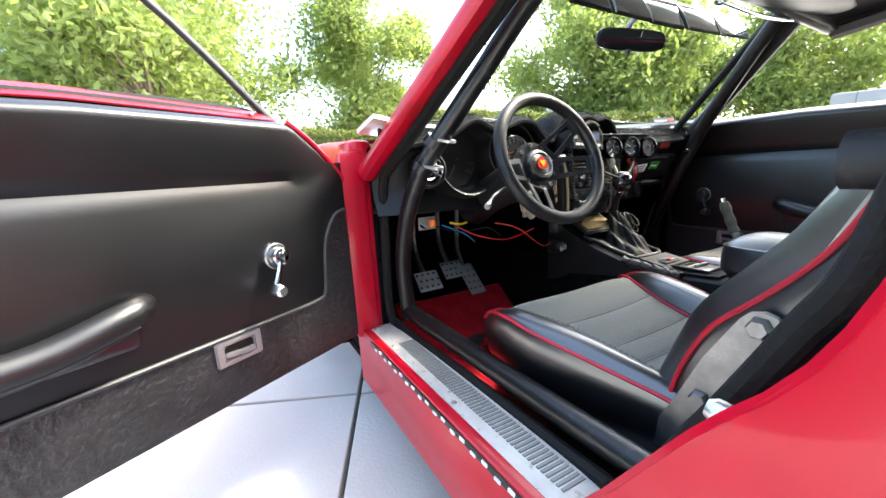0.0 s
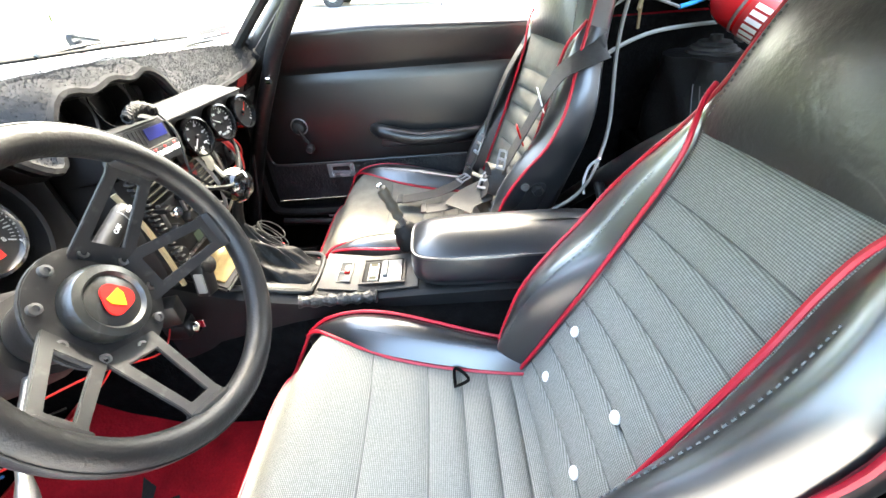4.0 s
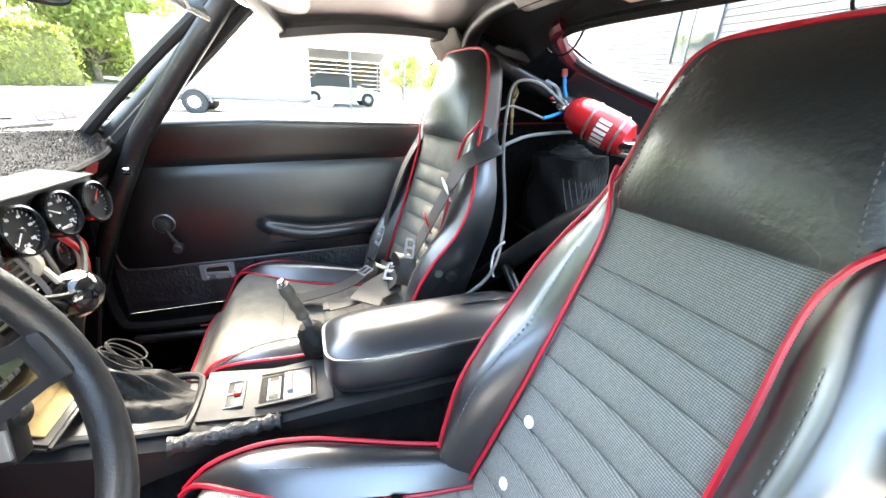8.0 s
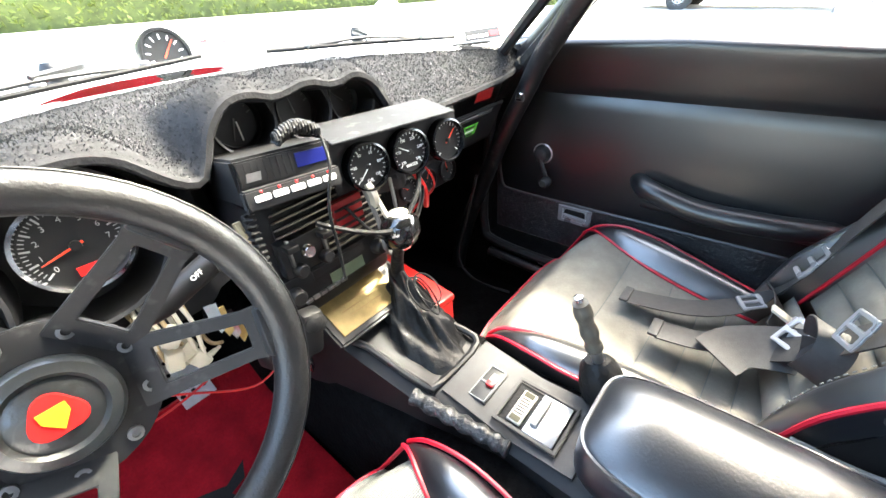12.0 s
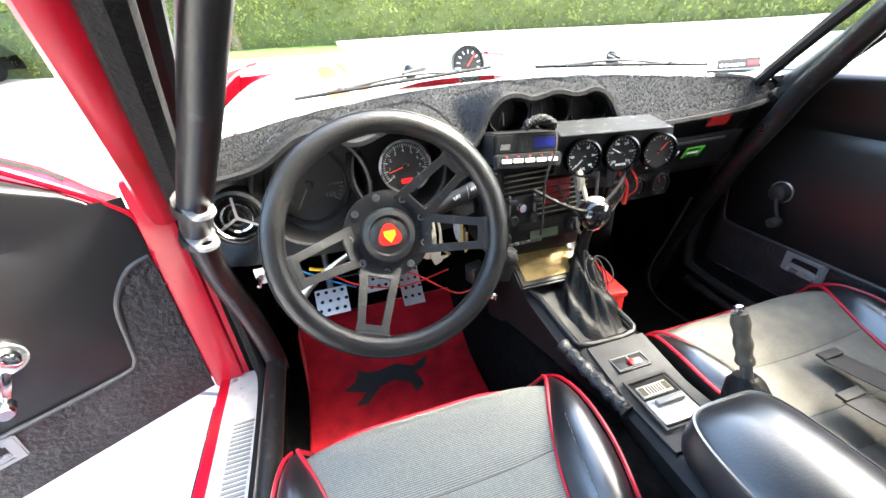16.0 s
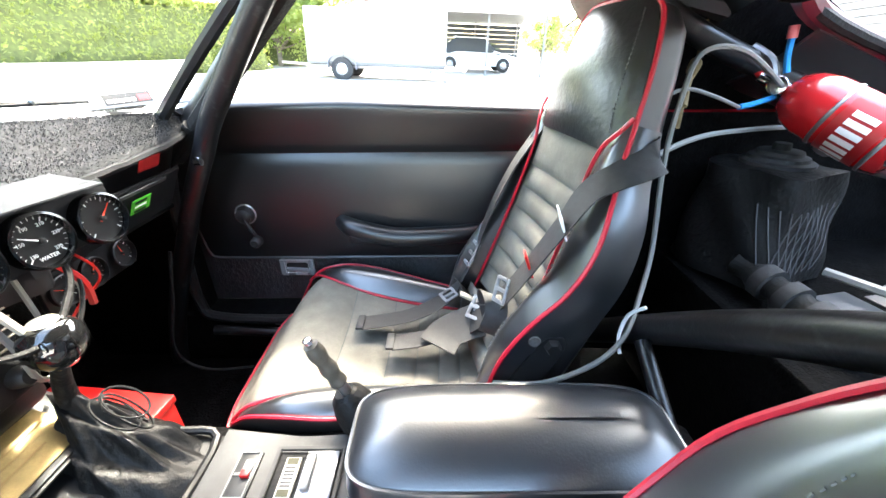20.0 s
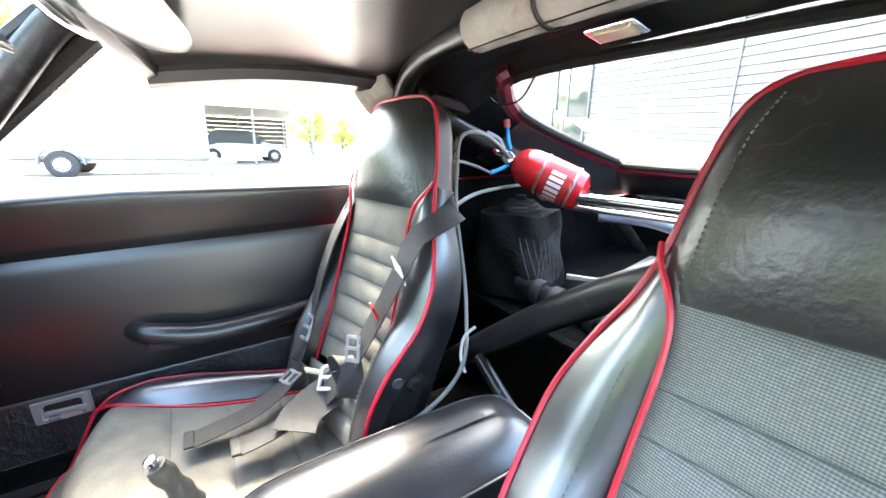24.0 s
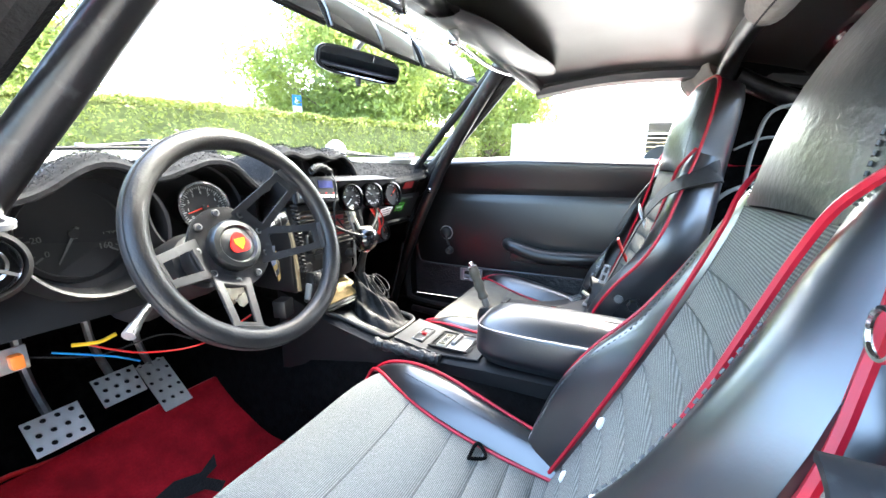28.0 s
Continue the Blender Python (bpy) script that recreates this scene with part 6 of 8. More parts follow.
lidp = part("ashtray_lid", box((0.070, 0.508, 0.5255), (0.070, 0.044, 0.004), 0.001), SATIN, con, "satin metal ashtray lid")
part("lid_grip", box((0.072, 0.520, 0.5310), (0.050, 0.010, 0.008), 0.002), KEYGREY, lidp, "grey ribbed grip")
# plaque on its pad
plq = thing("brass_plaque", (0.04, 0.86, 0.60), "engraved brass plaque on a black pad", "plaque")
pm = facing((0.024, 0.838, 0.617), (0.02, -0.46, 0.89), (0, 1, 0))
part("pad", slab([(-0.075, -0.058), (0.075, -0.058), (0.075, 0.055), (-0.075, 0.055)], 0.012, pm, 0.004), PLASTIC, plq)
part("plate", slab([(-0.062, -0.032), (0.062, -0.032), (0.062, 0.032), (-0.062, 0.032)], 0.003, pm @ Matrix.Translation((0, -0.014, 0.012)), 0.0006), GOLD, plq)
for k in range(3):
    part("engraving", slab([(-0.05 + 0.01 * k, -0.0012), (0.05 - 0.01 * k, -0.0012), (0.05 - 0.01 * k, 0.0012), (-0.05 + 0.01 * k, 0.0012)], 0.0004, pm @ Matrix.Translation((0, -0.002 - 0.011 * k, 0.0151))), mat("engraved_brown", (0.25, 0.16, 0.05), 0.5), plq)
# gear lever
gl = thing("gear_lever", (0.09, 0.78, 0.55), "gear lever with a black ball knob and leather boot", "gear lever")
def boot(u, v):
    a = 2 * math.pi * u
    r = 0.013 + 0.066 * (1 - v) ** 1.5
    r *= 1 + 0.20 * math.sin(6 * a + 2.5 * v + 0.7 * math.sin(3 * a)) * math.sin(math.pi * min(1, 1.25 * (1 - v))) + 0.08 * math.sin(13 * a + 4 * v) * math.sin(math.pi * v)
    c = Vector((0.075, 0.742, 0.540)).lerp(Vector((0.092, 0.805, 0.655)), v)
    return c + Vector((r * 0.85 * math.cos(a), r * 1.2 * math.sin(a), 0.018 * math.sin(a) * (1 - v) + 0.006 * math.sin(14 * v + 3 * a)))
part("boot", sheet(boot, 84, 30), LEATHERBOOT, gl, "creased black leather boot")
part("lever", tube([(0.092, 0.805, 0.60), (0.089, 0.795, 0.67), (0.083, 0.772, 0.722)], lambda t: 0.0135 - 0.006 * t, 12, 6), LEATHERBOOT, gl, "black sleeve tapering to the knob")
part("collar", lathe([(0.0085, -0.006), (0.010, -0.004), (0.010, 0.004), (0.0085, 0.006)], facing((0.0825, 0.770, 0.716), (0.05, 0.2, 1), (0, 1, 0)), 16), CHROME, gl)
part("knob", lathe([(0.010, -0.030), (0.018, -0.026), (0.027, -0.014), (0.0305, 0.0), (0.028, 0.014), (0.020, 0.0245), (0.014, 0.0275), (0.0, 0.0280)], Matrix.Translation((0.083, 0.768, 0.744)), 32), mat("gloss_black", (0.006, 0.006, 0.006), 0.06, coat=1.0), gl, "glossy black ball knob")
part("knob_cap", lathe([(0.0145, 0.0274), (0.013, 0.0288), (0, 0.0292)], Matrix.Translation((0.083, 0.768, 0.744)), 20), CREAM, gl, "cream shift-pattern disc")
part("boot_lace", tube([(0.10, 0.77, 0.635), (0.115, 0.755, 0.60), (0.11, 0.74, 0.585), (0.10, 0.755, 0.61), (0.09, 0.765, 0.63)], 0.0022, 5, 6), RUBBER, gl)
# hand brake
hb = thing("hand_brake", (0.145, 0.46, 0.54), "hand brake lever in a rubber boot", "hand brake")
part("boot", lathe([(0.034, 0.0), (0.032, 0.02), (0.024, 0.045), (0.015, 0.055), (0.0, 0.055)], Matrix.Translation((0.158, 0.465, 0.535)) @ Matrix.Rotation(radians(-22), 4, "X"), 16), LEATHERBOOT, hb)
part("lever", tube([(0.156, 0.474, 0.57), (0.150, 0.492, 0.625), (0.147, 0.500, 0.645)], 0.008, 10, 4), STEEL, hb)
part("grip", tube([(0.151, 0.487, 0.61), (0.147, 0.499, 0.645), (0.142, 0.513, 0.686)], lambda t: 0.0115 + 0.0012 * math.sin(18 * t), 12, 10), mat("worn_grip", (0.07, 0.06, 0.045), 0.55, grain=0.4, vary=0.3), hb, "worn dark grip")
part("button", lathe([(0.006, 0), (0.006, 0.008), (0, 0.010)], facing((0.1415, 0.514, 0.688), (-0.12, 0.33, 0.93), (0, 1, 0)), 12), CHROME, hb)
# arm rest
ar = thing("armrest", (0.075, 0.25, 0.52), "black padded vinyl armrest on the console", "armrest")
def pad(u, v):
    a = 2 * math.pi * u
    sx_, sy_ = math.cos(a), math.sin(a)
    k = (abs(sx_) ** 5 + abs(sy_) ** 5) ** (-1 / 5)
    if v < 0.4:
        inset, h = 0.010 * (1 - ease(0, 0.12, v)) - 0.004 * math.sin(math.pi * v / 0.4), 0.525 + 0.075 * v / 0.4
    else:
        q = (v - 0.4) / 0.6
        inset, h = 0.0765 * q, 0.600 + 0.030 * (1 - (1 - q) ** 2.6)
    return Vector((0.076 + max(0.0, 0.077 - inset) * k * sx_, 0.252 + (0.203 - inset) * k * sy_, h - 0.006 * max(0.0, -sy_) * v))
part("cushion", sheet(pad, 72, 30), ARMVINYL, ar)
part("cushion_top", sheet(lambda u, v: pad(0.25, 1.0) * 0 + Vector((0.076 + 0.004 * (2 * u - 1), 0.252 + 0.127 * (2 * v - 1), 0.6300)), 2, 8), ARMVINYL, ar)
part("seam", tube([pad(k / 56, 0.40) for k in range(56)], 0.0028, 6, 2, None, True), VINYL, ar)

# opening round the boot and the lace tied at its neck
rimp = [(lft(y) + 0.020, y) for y in (0.665, 0.72, 0.78, 0.815)] + [(rgt(y) - 0.014, y) for y in (0.815, 0.78, 0.72, 0.665)]
part("boot_surround", tube([(x, y, tz(y) + 0.003) for x, y in rimp], 0.006, 8, 4, None, True), PLASTIC, con)
for k, (w, h, dx) in enumerate(((0.016, 0.045, -0.004), (0.020, 0.036, 0.010), (0.012, 0.055, 0.004))):
    loop = [Vector((0.092 + dx + w * math.sin(q), 0.772 - 0.022 * (1 - math.cos(q)) - 0.004 * k, 0.648 - h * (1 - math.cos(q)) / 2)) for q in (2 * math.pi * i / 12 for i in range(12))]
    part("lace", tube(loop, 0.0016, 5, 3, None, True), RUBBER, gl, "black lace tied round the boot")

# ---- roll cage ----
cage = thing("roll_cage", (0, 0.3, 0.23), "black painted tubular roll cage", "roll cage")
R = 0.0215
part("front_leg", tube([(-0.345, 0.525, 1.195), (-0.37, 0.555, 1.175), (-0.415, 0.615, 1.115), (-0.48, 0.70, 0.99), (-0.540, 0.775, 0.875), (-0.568, 0.825, 0.80), (-0.582, 0.885, 0.70), (-0.578, 0.945, 0.57), (-0.568, 0.962, 0.45), (-0.566, 0.958, 0.40)], R, 14, 6), TUBEBLACK, cage)
part("door_bar", tube([(-0.566, 0.965, 0.425), (-0.562, 0.6, 0.42), (-0.558, 0.22, 0.42)], R, 14, 4), TUBEBLACK, cage, "black sill tube")
part("front_leg", tube([(0.42, 0.52, 1.19), (0.445, 0.56, 1.165), (0.47, 0.63, 1.09), (0.515, 0.725, 0.985), (0.555, 0.800, 0.900), (0.572, 0.838, 0.840), (0.582, 0.89, 0.75), (0.59, 0.94, 0.65), (0.60, 1.03, 0.45), (0.605, 1.08, 0.30), (0.605, 1.09, 0.24)], R, 14, 6), TUBEBLACK, cage)
part("door_bar", tube([(0.585, 0.95, 0.36), (0.585, 0.6, 0.34), (0.58, 0.13, 0.34)], 0.013, 10, 4), TUBEBLACK, cage)
part("main_hoop", tube([(-0.44, -0.05, 0.235), (-0.452, -0.038, 0.50), (-0.474, -0.004, 0.70), (-0.492, 0.036, 0.82), (-0.494, 0.056, 0.91), (-0.475, 0.055, 0.99), (-0.448, 0.045, 1.08), (-0.41, 0.03, 1.15), (-0.34, 0.012, 1.182), (-0.22, 0.004, 1.188), (0.0, 0.0, 1.188), (0.27, 0.004, 1.185), (0.44, 0.012, 1.168), (0.525, 0.02, 1.11), (0.565, 0.03, 0.95), (0.58, 0.03, 0.6), (0.58, 0.03, 0.24)], R, 14, 8), TUBEBLACK, cage)
part("header_bar", tube([(-0.345, 0.525, 1.195), (-0.2, 0.54, 1.205), (0.0, 0.545, 1.208), (0.25, 0.54, 1.205), (0.42, 0.52, 1.19)], R * 0.8, 12, 6), TUBEBLACK, cage)
part("diagonal", tube([(-0.455, 0.035, 1.10), (-0.415, -0.01, 1.072), (-0.37, -0.025, 1.035), (-0.30, -0.03, 0.99), (-0.008, 0.0, 0.815), (0.237, 0.005, 0.63), (0.56, 0.02, 0.36)], R * 1.15, 14, 4), TUBEBLACK, cage)
part("lower_brace", tube([(0.22, 0.03, 0.62), (0.03, 0.02, 0.50), (-0.2, -0.02, 0.35)], 0.012, 10, 4), TUBEBLACK, cage)
part("rear_stay", tube([(0.52, 0.0, 1.11), (0.555, -0.15, 1.04), (0.57, -0.5, 0.90), (0.55, -0.8, 0.74), (0.53, -0.95, 0.60)], R, 14, 6), TUBEBLACK, cage)
# clamps where the door bar bolts on
for c in (Vector((-0.548, 0.783, 0.872)), Vector((-0.566, 0.812, 0.816))):
    d = Vector((-0.43, 0.60, -0.78)).normalized()
    part("clamp_collar", tube([c - d * 0.010, c + d * 0.010], R + 0.0018, 16, 1), TUBEBLACK, cage, "bolt-on steel clamp")
    m = facing(c + Vector((0.016, -0.026, -0.002)), Vector((0.05, -0.25, 0.95)), Vector((0.55, -0.83, 0.0)))
    lug = [(-0.016, -0.022), (0.016, -0.022), (0.0165, 0.004)] + [(0.0165 * math.cos(q), 0.006 + 0.0165 * math.sin(q)) for q in (math.pi * k / 10 for k in range(1, 10))] + [(-0.0165, 0.004)]
    part("clamp_lug", slab(lug, 0.006, m, 0, None, [ring2d(0.0085, 16, 0.0, 0.006)]), SATIN, cage, "bright clamp lug with a bolt hole")
# quick-release clamp on the hoop
qc = thing("quick_release_clamp", (-0.51, 0.10, 0.79), "steel quick-release bracket on the roll cage hoop", "clamp")
part("saddle", sheet(lambda u, v: Vector((-0.506 + 0.024 * math.cos(1.35 + 3.6 * u) + 0.014 * ease(0.86, 1.0, u) - 0.004 * ease(0.12, 0.0, u), 0.062 + 0.052 * v, 0.797 + 0.025 * math.sin(1.35 + 3.6 * u) + 0.002 * ease(0.86, 1.0, u))), 30, 3, 0.004), DARKMETAL, qc, "curled steel saddle")
part("screw", tube([(-0.510, 0.056, 0.768), (-0.490, 0.072, 0.864)], 0.0055, 10, 1), ALU, qc)
part("nut", lathe([(0, 0.010), (0.011, 0.010), (0.011, 0), (0, 0)], Matrix.Translation((-0.499, 0.064, 0.822)), 6), STEEL, qc)
part("screw_head", lathe([(0.010, 0), (0.010, 0.026), (0.008, 0.028), (0, 0.028)], Matrix.Translation((-0.493, 0.069, 0.840)), 16), STEEL, qc)
part("lever", tube([(-0.492, 0.071, 0.864), (-0.484, 0.074, 0.863), (-0.466, 0.080, 0.856)], 0.0055, 8, 3, flat=0.6), STEEL, qc)
part("pull_ring", tube([Vector((-0.457 + 0.011 * math.cos(6.283 * k / 14), 0.083, 0.852 + 0.011 * math.sin(6.283 * k / 14))) for k in range(14)], 0.0015, 6, 2, None, True), CHROME, qc)
# foam pads on the hoop
def foam(pts, r, label):
    P = [Vector(p) for p in pts]
    f = thing("foam_pad", P[0], label, "padding", group="roll cage pads")
    part("sleeve", tube(P, lambda t: r * (1 - 0.06 * (abs(2 * t - 1) ** 8)) * (1 + 0.012 * math.sin(23 * t)), 20, 10), FOAMGREY, f)
    part("slit", tube([p + Vector((0, 0.45 * r, -0.885 * r)) for p in P], 0.0016, 5, 6), RUBBER, f, "dark slit along the foam")
    for a, b in ((P[0], P[1]), (P[-1], P[-2])):
        d = (b - a).normalized()
        part("cut_end", tube([a - d * 0.0015, a + d * 0.002], r * 0.90, 20, 1), mat("open_foam", (0.24, 0.22, 0.19), 0.95, grain=0.6, size=0.003, vary=0.3, vsize=0.01), f, "open-cell cut end")
foam([(0.272, 0.004, 1.186), (0.20, 0.003, 1.188), (0.115, 0.001, 1.189)], 0.036, "grey foam tube strapped round the roll cage")
foam([(0.108, 0.001, 1.189), (-0.1, 0.0, 1.189), (-0.28, 0.006, 1.184)], 0.036, "long grey foam tube round the roll cage")
foam([(0.60, 0.085, 1.095), (0.585, 0.06, 1.115), (0.555, 0.03, 1.135)], 0.036, "curled grey foam pad at the door pillar")
part("strap", tube([Vector((0.1115, 0.001 + 0.037 * math.cos(6.283 * k / 20), 1.189 + 0.037 * math.sin(6.283 * k / 20))) for k in range(20)], 0.002, 5, 2, None, True), PLASTIC, cage)

# ---- overhead ----
mir = thing("rear_view_mirror", (0.05, 0.73, 1.10), "rear-view mirror under the windscreen header", "mirror")
mm = facing((0.040, 0.720, 1.123), (-0.42, -0.90, -0.22), (0.10, 0, 1))
oval = [(0.096 * math.copysign(abs(math.cos(a)) ** 0.45, math.cos(a)), 0.027 * math.copysign(abs(math.sin(a)) ** 0.6, math.sin(a))) for a in (2 * math.pi * k / 36 for k in range(36))]
part("housing", slab(oval, 0.018, mm @ Matrix.Translation((0, 0, -0.018)), 0.004), PLASTIC, mir)
part("glass", slab([(x * 0.94, y * 0.86) for x, y in oval], 0.0015, mm), MIRROR, mir)
part("stem", tube([(0.045, 0.735, 1.135), (0.045, 0.73, 1.165), (0.04, 0.66, 1.195)], 0.008, 8, 4), STEEL, mir)
part("toggle", lathe([(0.007, 0), (0.005, 0.016), (0, 0.018)], facing((0.020, 0.716, 1.096), (0, 0, -1), (0, 1, 0)), 10), PLASTIC, mir)
pano = thing("panoramic_mirror", (0.08, 0.63, 1.13), "long black multi-panel mirror hung below the roof", "mirror")
for k in range(5):
    x0 = -0.345 + 0.138 * k
    m = facing((x0 + 0.069, 0.612 - 0.006 * abs(k - 2), 1.140), (0.06 * (2 - k) / 2, -0.90, 0.40))
    fr = part("panel_frame", slab([(-0.067, -0.032), (0.067, -0.032), (0.067, 0.032), (-0.067, 0.032)], 0.007, m, 0.002), PLASTIC, pano)
    part("panel_glass", slab([(-0.062, -0.027), (0.062, -0.027), (0.062, 0.027), (-0.062, 0.027)], 0.001, m @ Matrix.Translation((0, 0, 0.007))), MIRROR, fr)
    part("clip", tube([m @ Vector((-0.066, -0.034, 0.009)), m @ Vector((-0.066, 0.0, 0.011)), m @ Vector((-0.066, 0.05, 0.0))], 0.0022, 6, 3), STEEL, pano)
part("support_rod", tube([(-0.36, 0.615, 1.172), (0.0, 0.635, 1.182), (0.34, 0.615, 1.172)], 0.008, 8, 4), STEEL, pano)
for sx, name in ((1, "passenger"), (-1, "driver")):
    v = thing("sun_visor", (sx * 0.28, 0.5, 1.15), "padded vinyl sun visor folded up against the roof", "sun visor", group="sun visors")
    def vis(u, w):
        a = 2 * math.pi * w
        x = sx * (0.045 + 0.445 * u)
        half = 0.062 * (0.30 + 0.70 * min(1, math.sin(math.pi * min(0.985, max(0.015, u * 0.93 + 0.035))) ** 0.35)) * (1 + 0.07 * math.sin(9 * u))
        c = Vector((x, 0.535 - 0.085 * u, 1.196 - 0.034 * u))
        return c + Vector((0, half * math.cos(a), 0.011 * math.sin(a) + 0.10 * half * math.cos(a)))
    part("pad", sheet(vis, 24, 18), VISOR, v)
    part("rod", tube([(sx * 0.09, 0.53, 1.155), (sx * 0.30, 0.535, 1.150), (sx * 0.46, 0.52, 1.155)], 0.005, 8, 4), CHROME, v)
    part("bracket", box((sx * 0.10, 0.535, 1.165), (0.02, 0.02, 0.03), 0.004), CHROME, v)
dm = thing("dome_lamp", (0.10, -0.118, 1.16), "small rectangular roof lamp with a cream lens", "lamp")
m = facing((0.10, -0.118, 1.165), (0, 0.25, -1), (0, 1, 0))
part("base", slab([(-0.042, -0.022), (0.042, -0.022), (0.042, 0.022), (-0.042, 0.022)], 0.006, m, 0.002), CHROME, dm)
part("lens", slab([(-0.036, -0.017), (0.036, -0.017), (0.036, 0.017), (-0.036, 0.017)], 0.010, m, 0.004), mat("cream_lens", (0.55, 0.50, 0.36), 0.3), dm, "cream lens")

# ---- gauges and radio on the bracket ----
br = thing("triple_gauge_mount", (0.13, 0.80, 0.83), "grey sheet-metal bracket carrying three round gauges", "gauge panel")
GN = Vector((-0.154, -0.98, 0.12)).normalized()
part("top_plate", slab([(-0.105, -0.03), (0.10, -0.03), (0.10, 0.045), (-0.10, 0.045)], 0.003, facing((0.128, 0.810, 0.884), (0.0, -0.12, 0.99), (0.16, 1, 0)), 0.001), mat("grey_bracket", (0.017, 0.018, 0.020), 0.7, 0.0, spec=0.12, vary=0.25, vsize=0.04, wear=(0.045, 0.045, 0.045)), br)
part("face_plate", slab([(-0.115, -0.030), (0.105, -0.030), (0.105, 0.038), (-0.115, 0.038)], 0.003, facing((0.130, 0.792, 0.846), GN), 0.001), PLASTIC, br)
for (x, y, z), nd, nums, fm_ in (((0.060, 0.785, 0.845), 225, ("0", "20", "40", "60", "80", "100"), None), ((0.130, 0.775, 0.845), 150, ("130", "150", "190", "210", "230", "270"), None), ((0.201, 0.765, 0.842), 45, (), None)):
    dial("gauge", (x, y, z), 0.0325, GN, br, "round gauge with a polished dark bezel", mat("polished_dark_bezel", (0.06, 0.063, 0.066), 0.2, 1.0), (225, -45), 21, nd, nums, 0.035, hand=WHITE if nums else NEEDLE)
letters("OIL", 0.007, facing((0.060, 0.785, 0.845), GN) @ Matrix.Translation((0, -0.019, -0.0025)), WHITE, br, "gauge_word")
letters("WATER", 0.006, facing((0.130, 0.775, 0.845), GN) @ Matrix.Translation((0, -0.019, -0.0025)), WHITE, br, "gauge_word")
cb = thing("cb_radio", (-0.035, 0.84, 0.83), "black two-way radio with a blue display and white keys", "radio")
cm = facing((-0.038, 0.800, 0.872), (-0.06, -1, 0.16), (0.07, 0, 1))
part("body", slab([(-0.062, -0.026), (0.055, -0.026), (0.055, 0.026), (-0.062, 0.026)], 0.11, cm @ Matrix.Translation((0, 0, -0.11)), 0.003), PLASTIC, cb)
part("display", slab([(0.008, 0.002), (0.048, 0.002), (0.048, 0.018), (0.008, 0.018)], 0.0012, cm), LCDBLUE, cb, "blue display")
part("grille", slab([(-0.058, -0.004), (0.004, -0.004), (0.004, 0.021), (-0.058, 0.021)], 0.001, cm), DIAL, cb)
for k in range(9):
    part("grille_bar", slab([(-0.057 + 0.0072 * k, -0.003), (-0.0562 + 0.0072 * k, -0.003), (-0.0562 + 0.0072 * k, 0.020), (-0.057 + 0.0072 * k, 0.020)], 0.0018, cm), DARKMETAL, cb)
part("key_ledge", slab([(-0.062, -0.030), (0.055, -0.030), (0.055, -0.007), (-0.062, -0.007)], 0.014, cm @ Matrix.Translation((0, 0, -0.004)), 0.002), DARKMETAL, cb, "stepped key ledge")
part("name_plate", slab([(-0.052, 0.0), (-0.036, 0.0), (-0.034, 0.009), (-0.050, 0.009)], 0.0022, cm), STEEL, cb, "small silver maker's plate")
for k in range(5):
    part("key", slab([(-0.052 + 0.0205 * k, -0.021), (-0.035 + 0.0205 * k, -0.021), (-0.035 + 0.0205 * k, -0.014), (-0.052 + 0.0205 * k, -0.014)], 0.004, cm @ Matrix.Translation((0, 0, 0.009)), 0.0008), WHITE, cb, "white key")
    part("key_lamp", lathe([(0, 0.003), (0.0014, 0.002), (0.0018, 0)], cm @ Matrix.Translation((-0.0435 + 0.0205 * k, -0.0105, 0.010)), 8), REDPLASTIC, cb, "small red lamp")
coil = [cm @ Vector((-0.01 + 0.052 * t + 0.0, 0.036 + 0.010 * math.sin(3.14 * t) + 0.007 * math.sin(t * 90), 0.004 + 0.007 * math.cos(t * 90))) for t in (k / 110 for k in range(111))]
part("coiled_cord", tube(coil, 0.0022, 5, 1), RUBBER, cb, "coiled black cord")
part("coiled_cord", tube([cm @ Vector((-0.062 + 0.006 * math.sin(k * 1.3), -0.03 - 0.0016 * k, 0.0 + 0.006 * math.cos(k * 1.3))) for k in range(90)], 0.0022, 5, 1), RUBBER, cb, "coiled black cord")
part("aux_lead", tube([cm @ Vector((0.042, 0.034, 0.008)), cm @ Vector((0.035, 0.0, 0.025)), cm @ Vector((0.02, -0.05, 0.025)), cm @ Vector((0.024, -0.10, 0.015)), cm @ Vector((0.024, -0.15, 0.01))], 0.002, 6, 6), RUBBER, cb)


def cable(pts, r, material, label):
    return solo("cable", tube(pts, r, 6, 6), material, label, "cable", group="loose cables")


cable([(0.02, 0.80, 0.80), (0.05, 0.77, 0.745), (0.10, 0.765, 0.735), (0.15, 0.78, 0.77), (0.165, 0.80, 0.815)], 0.0024, RUBBER, "thin black cable looped under the gauges")
cable([(0.055, 0.80, 0.815), (0.06, 0.785, 0.76), (0.075, 0.80, 0.70), (0.11, 0.83, 0.665), (0.13, 0.86, 0.64)], 0.0036, WIRE, "pale grey cable beside the gear lever")
cable([(0.105, 0.80, 0.81), (0.10, 0.79, 0.76), (0.12, 0.82, 0.70)], 0.003, WIRE, "grey cable behind the gauges")
cable([(0.15, 0.80, 0.81), (0.16, 0.785, 0.775), (0.165, 0.79, 0.74)], 0.005, REDPLASTIC, "red crimped wire below the gauges")
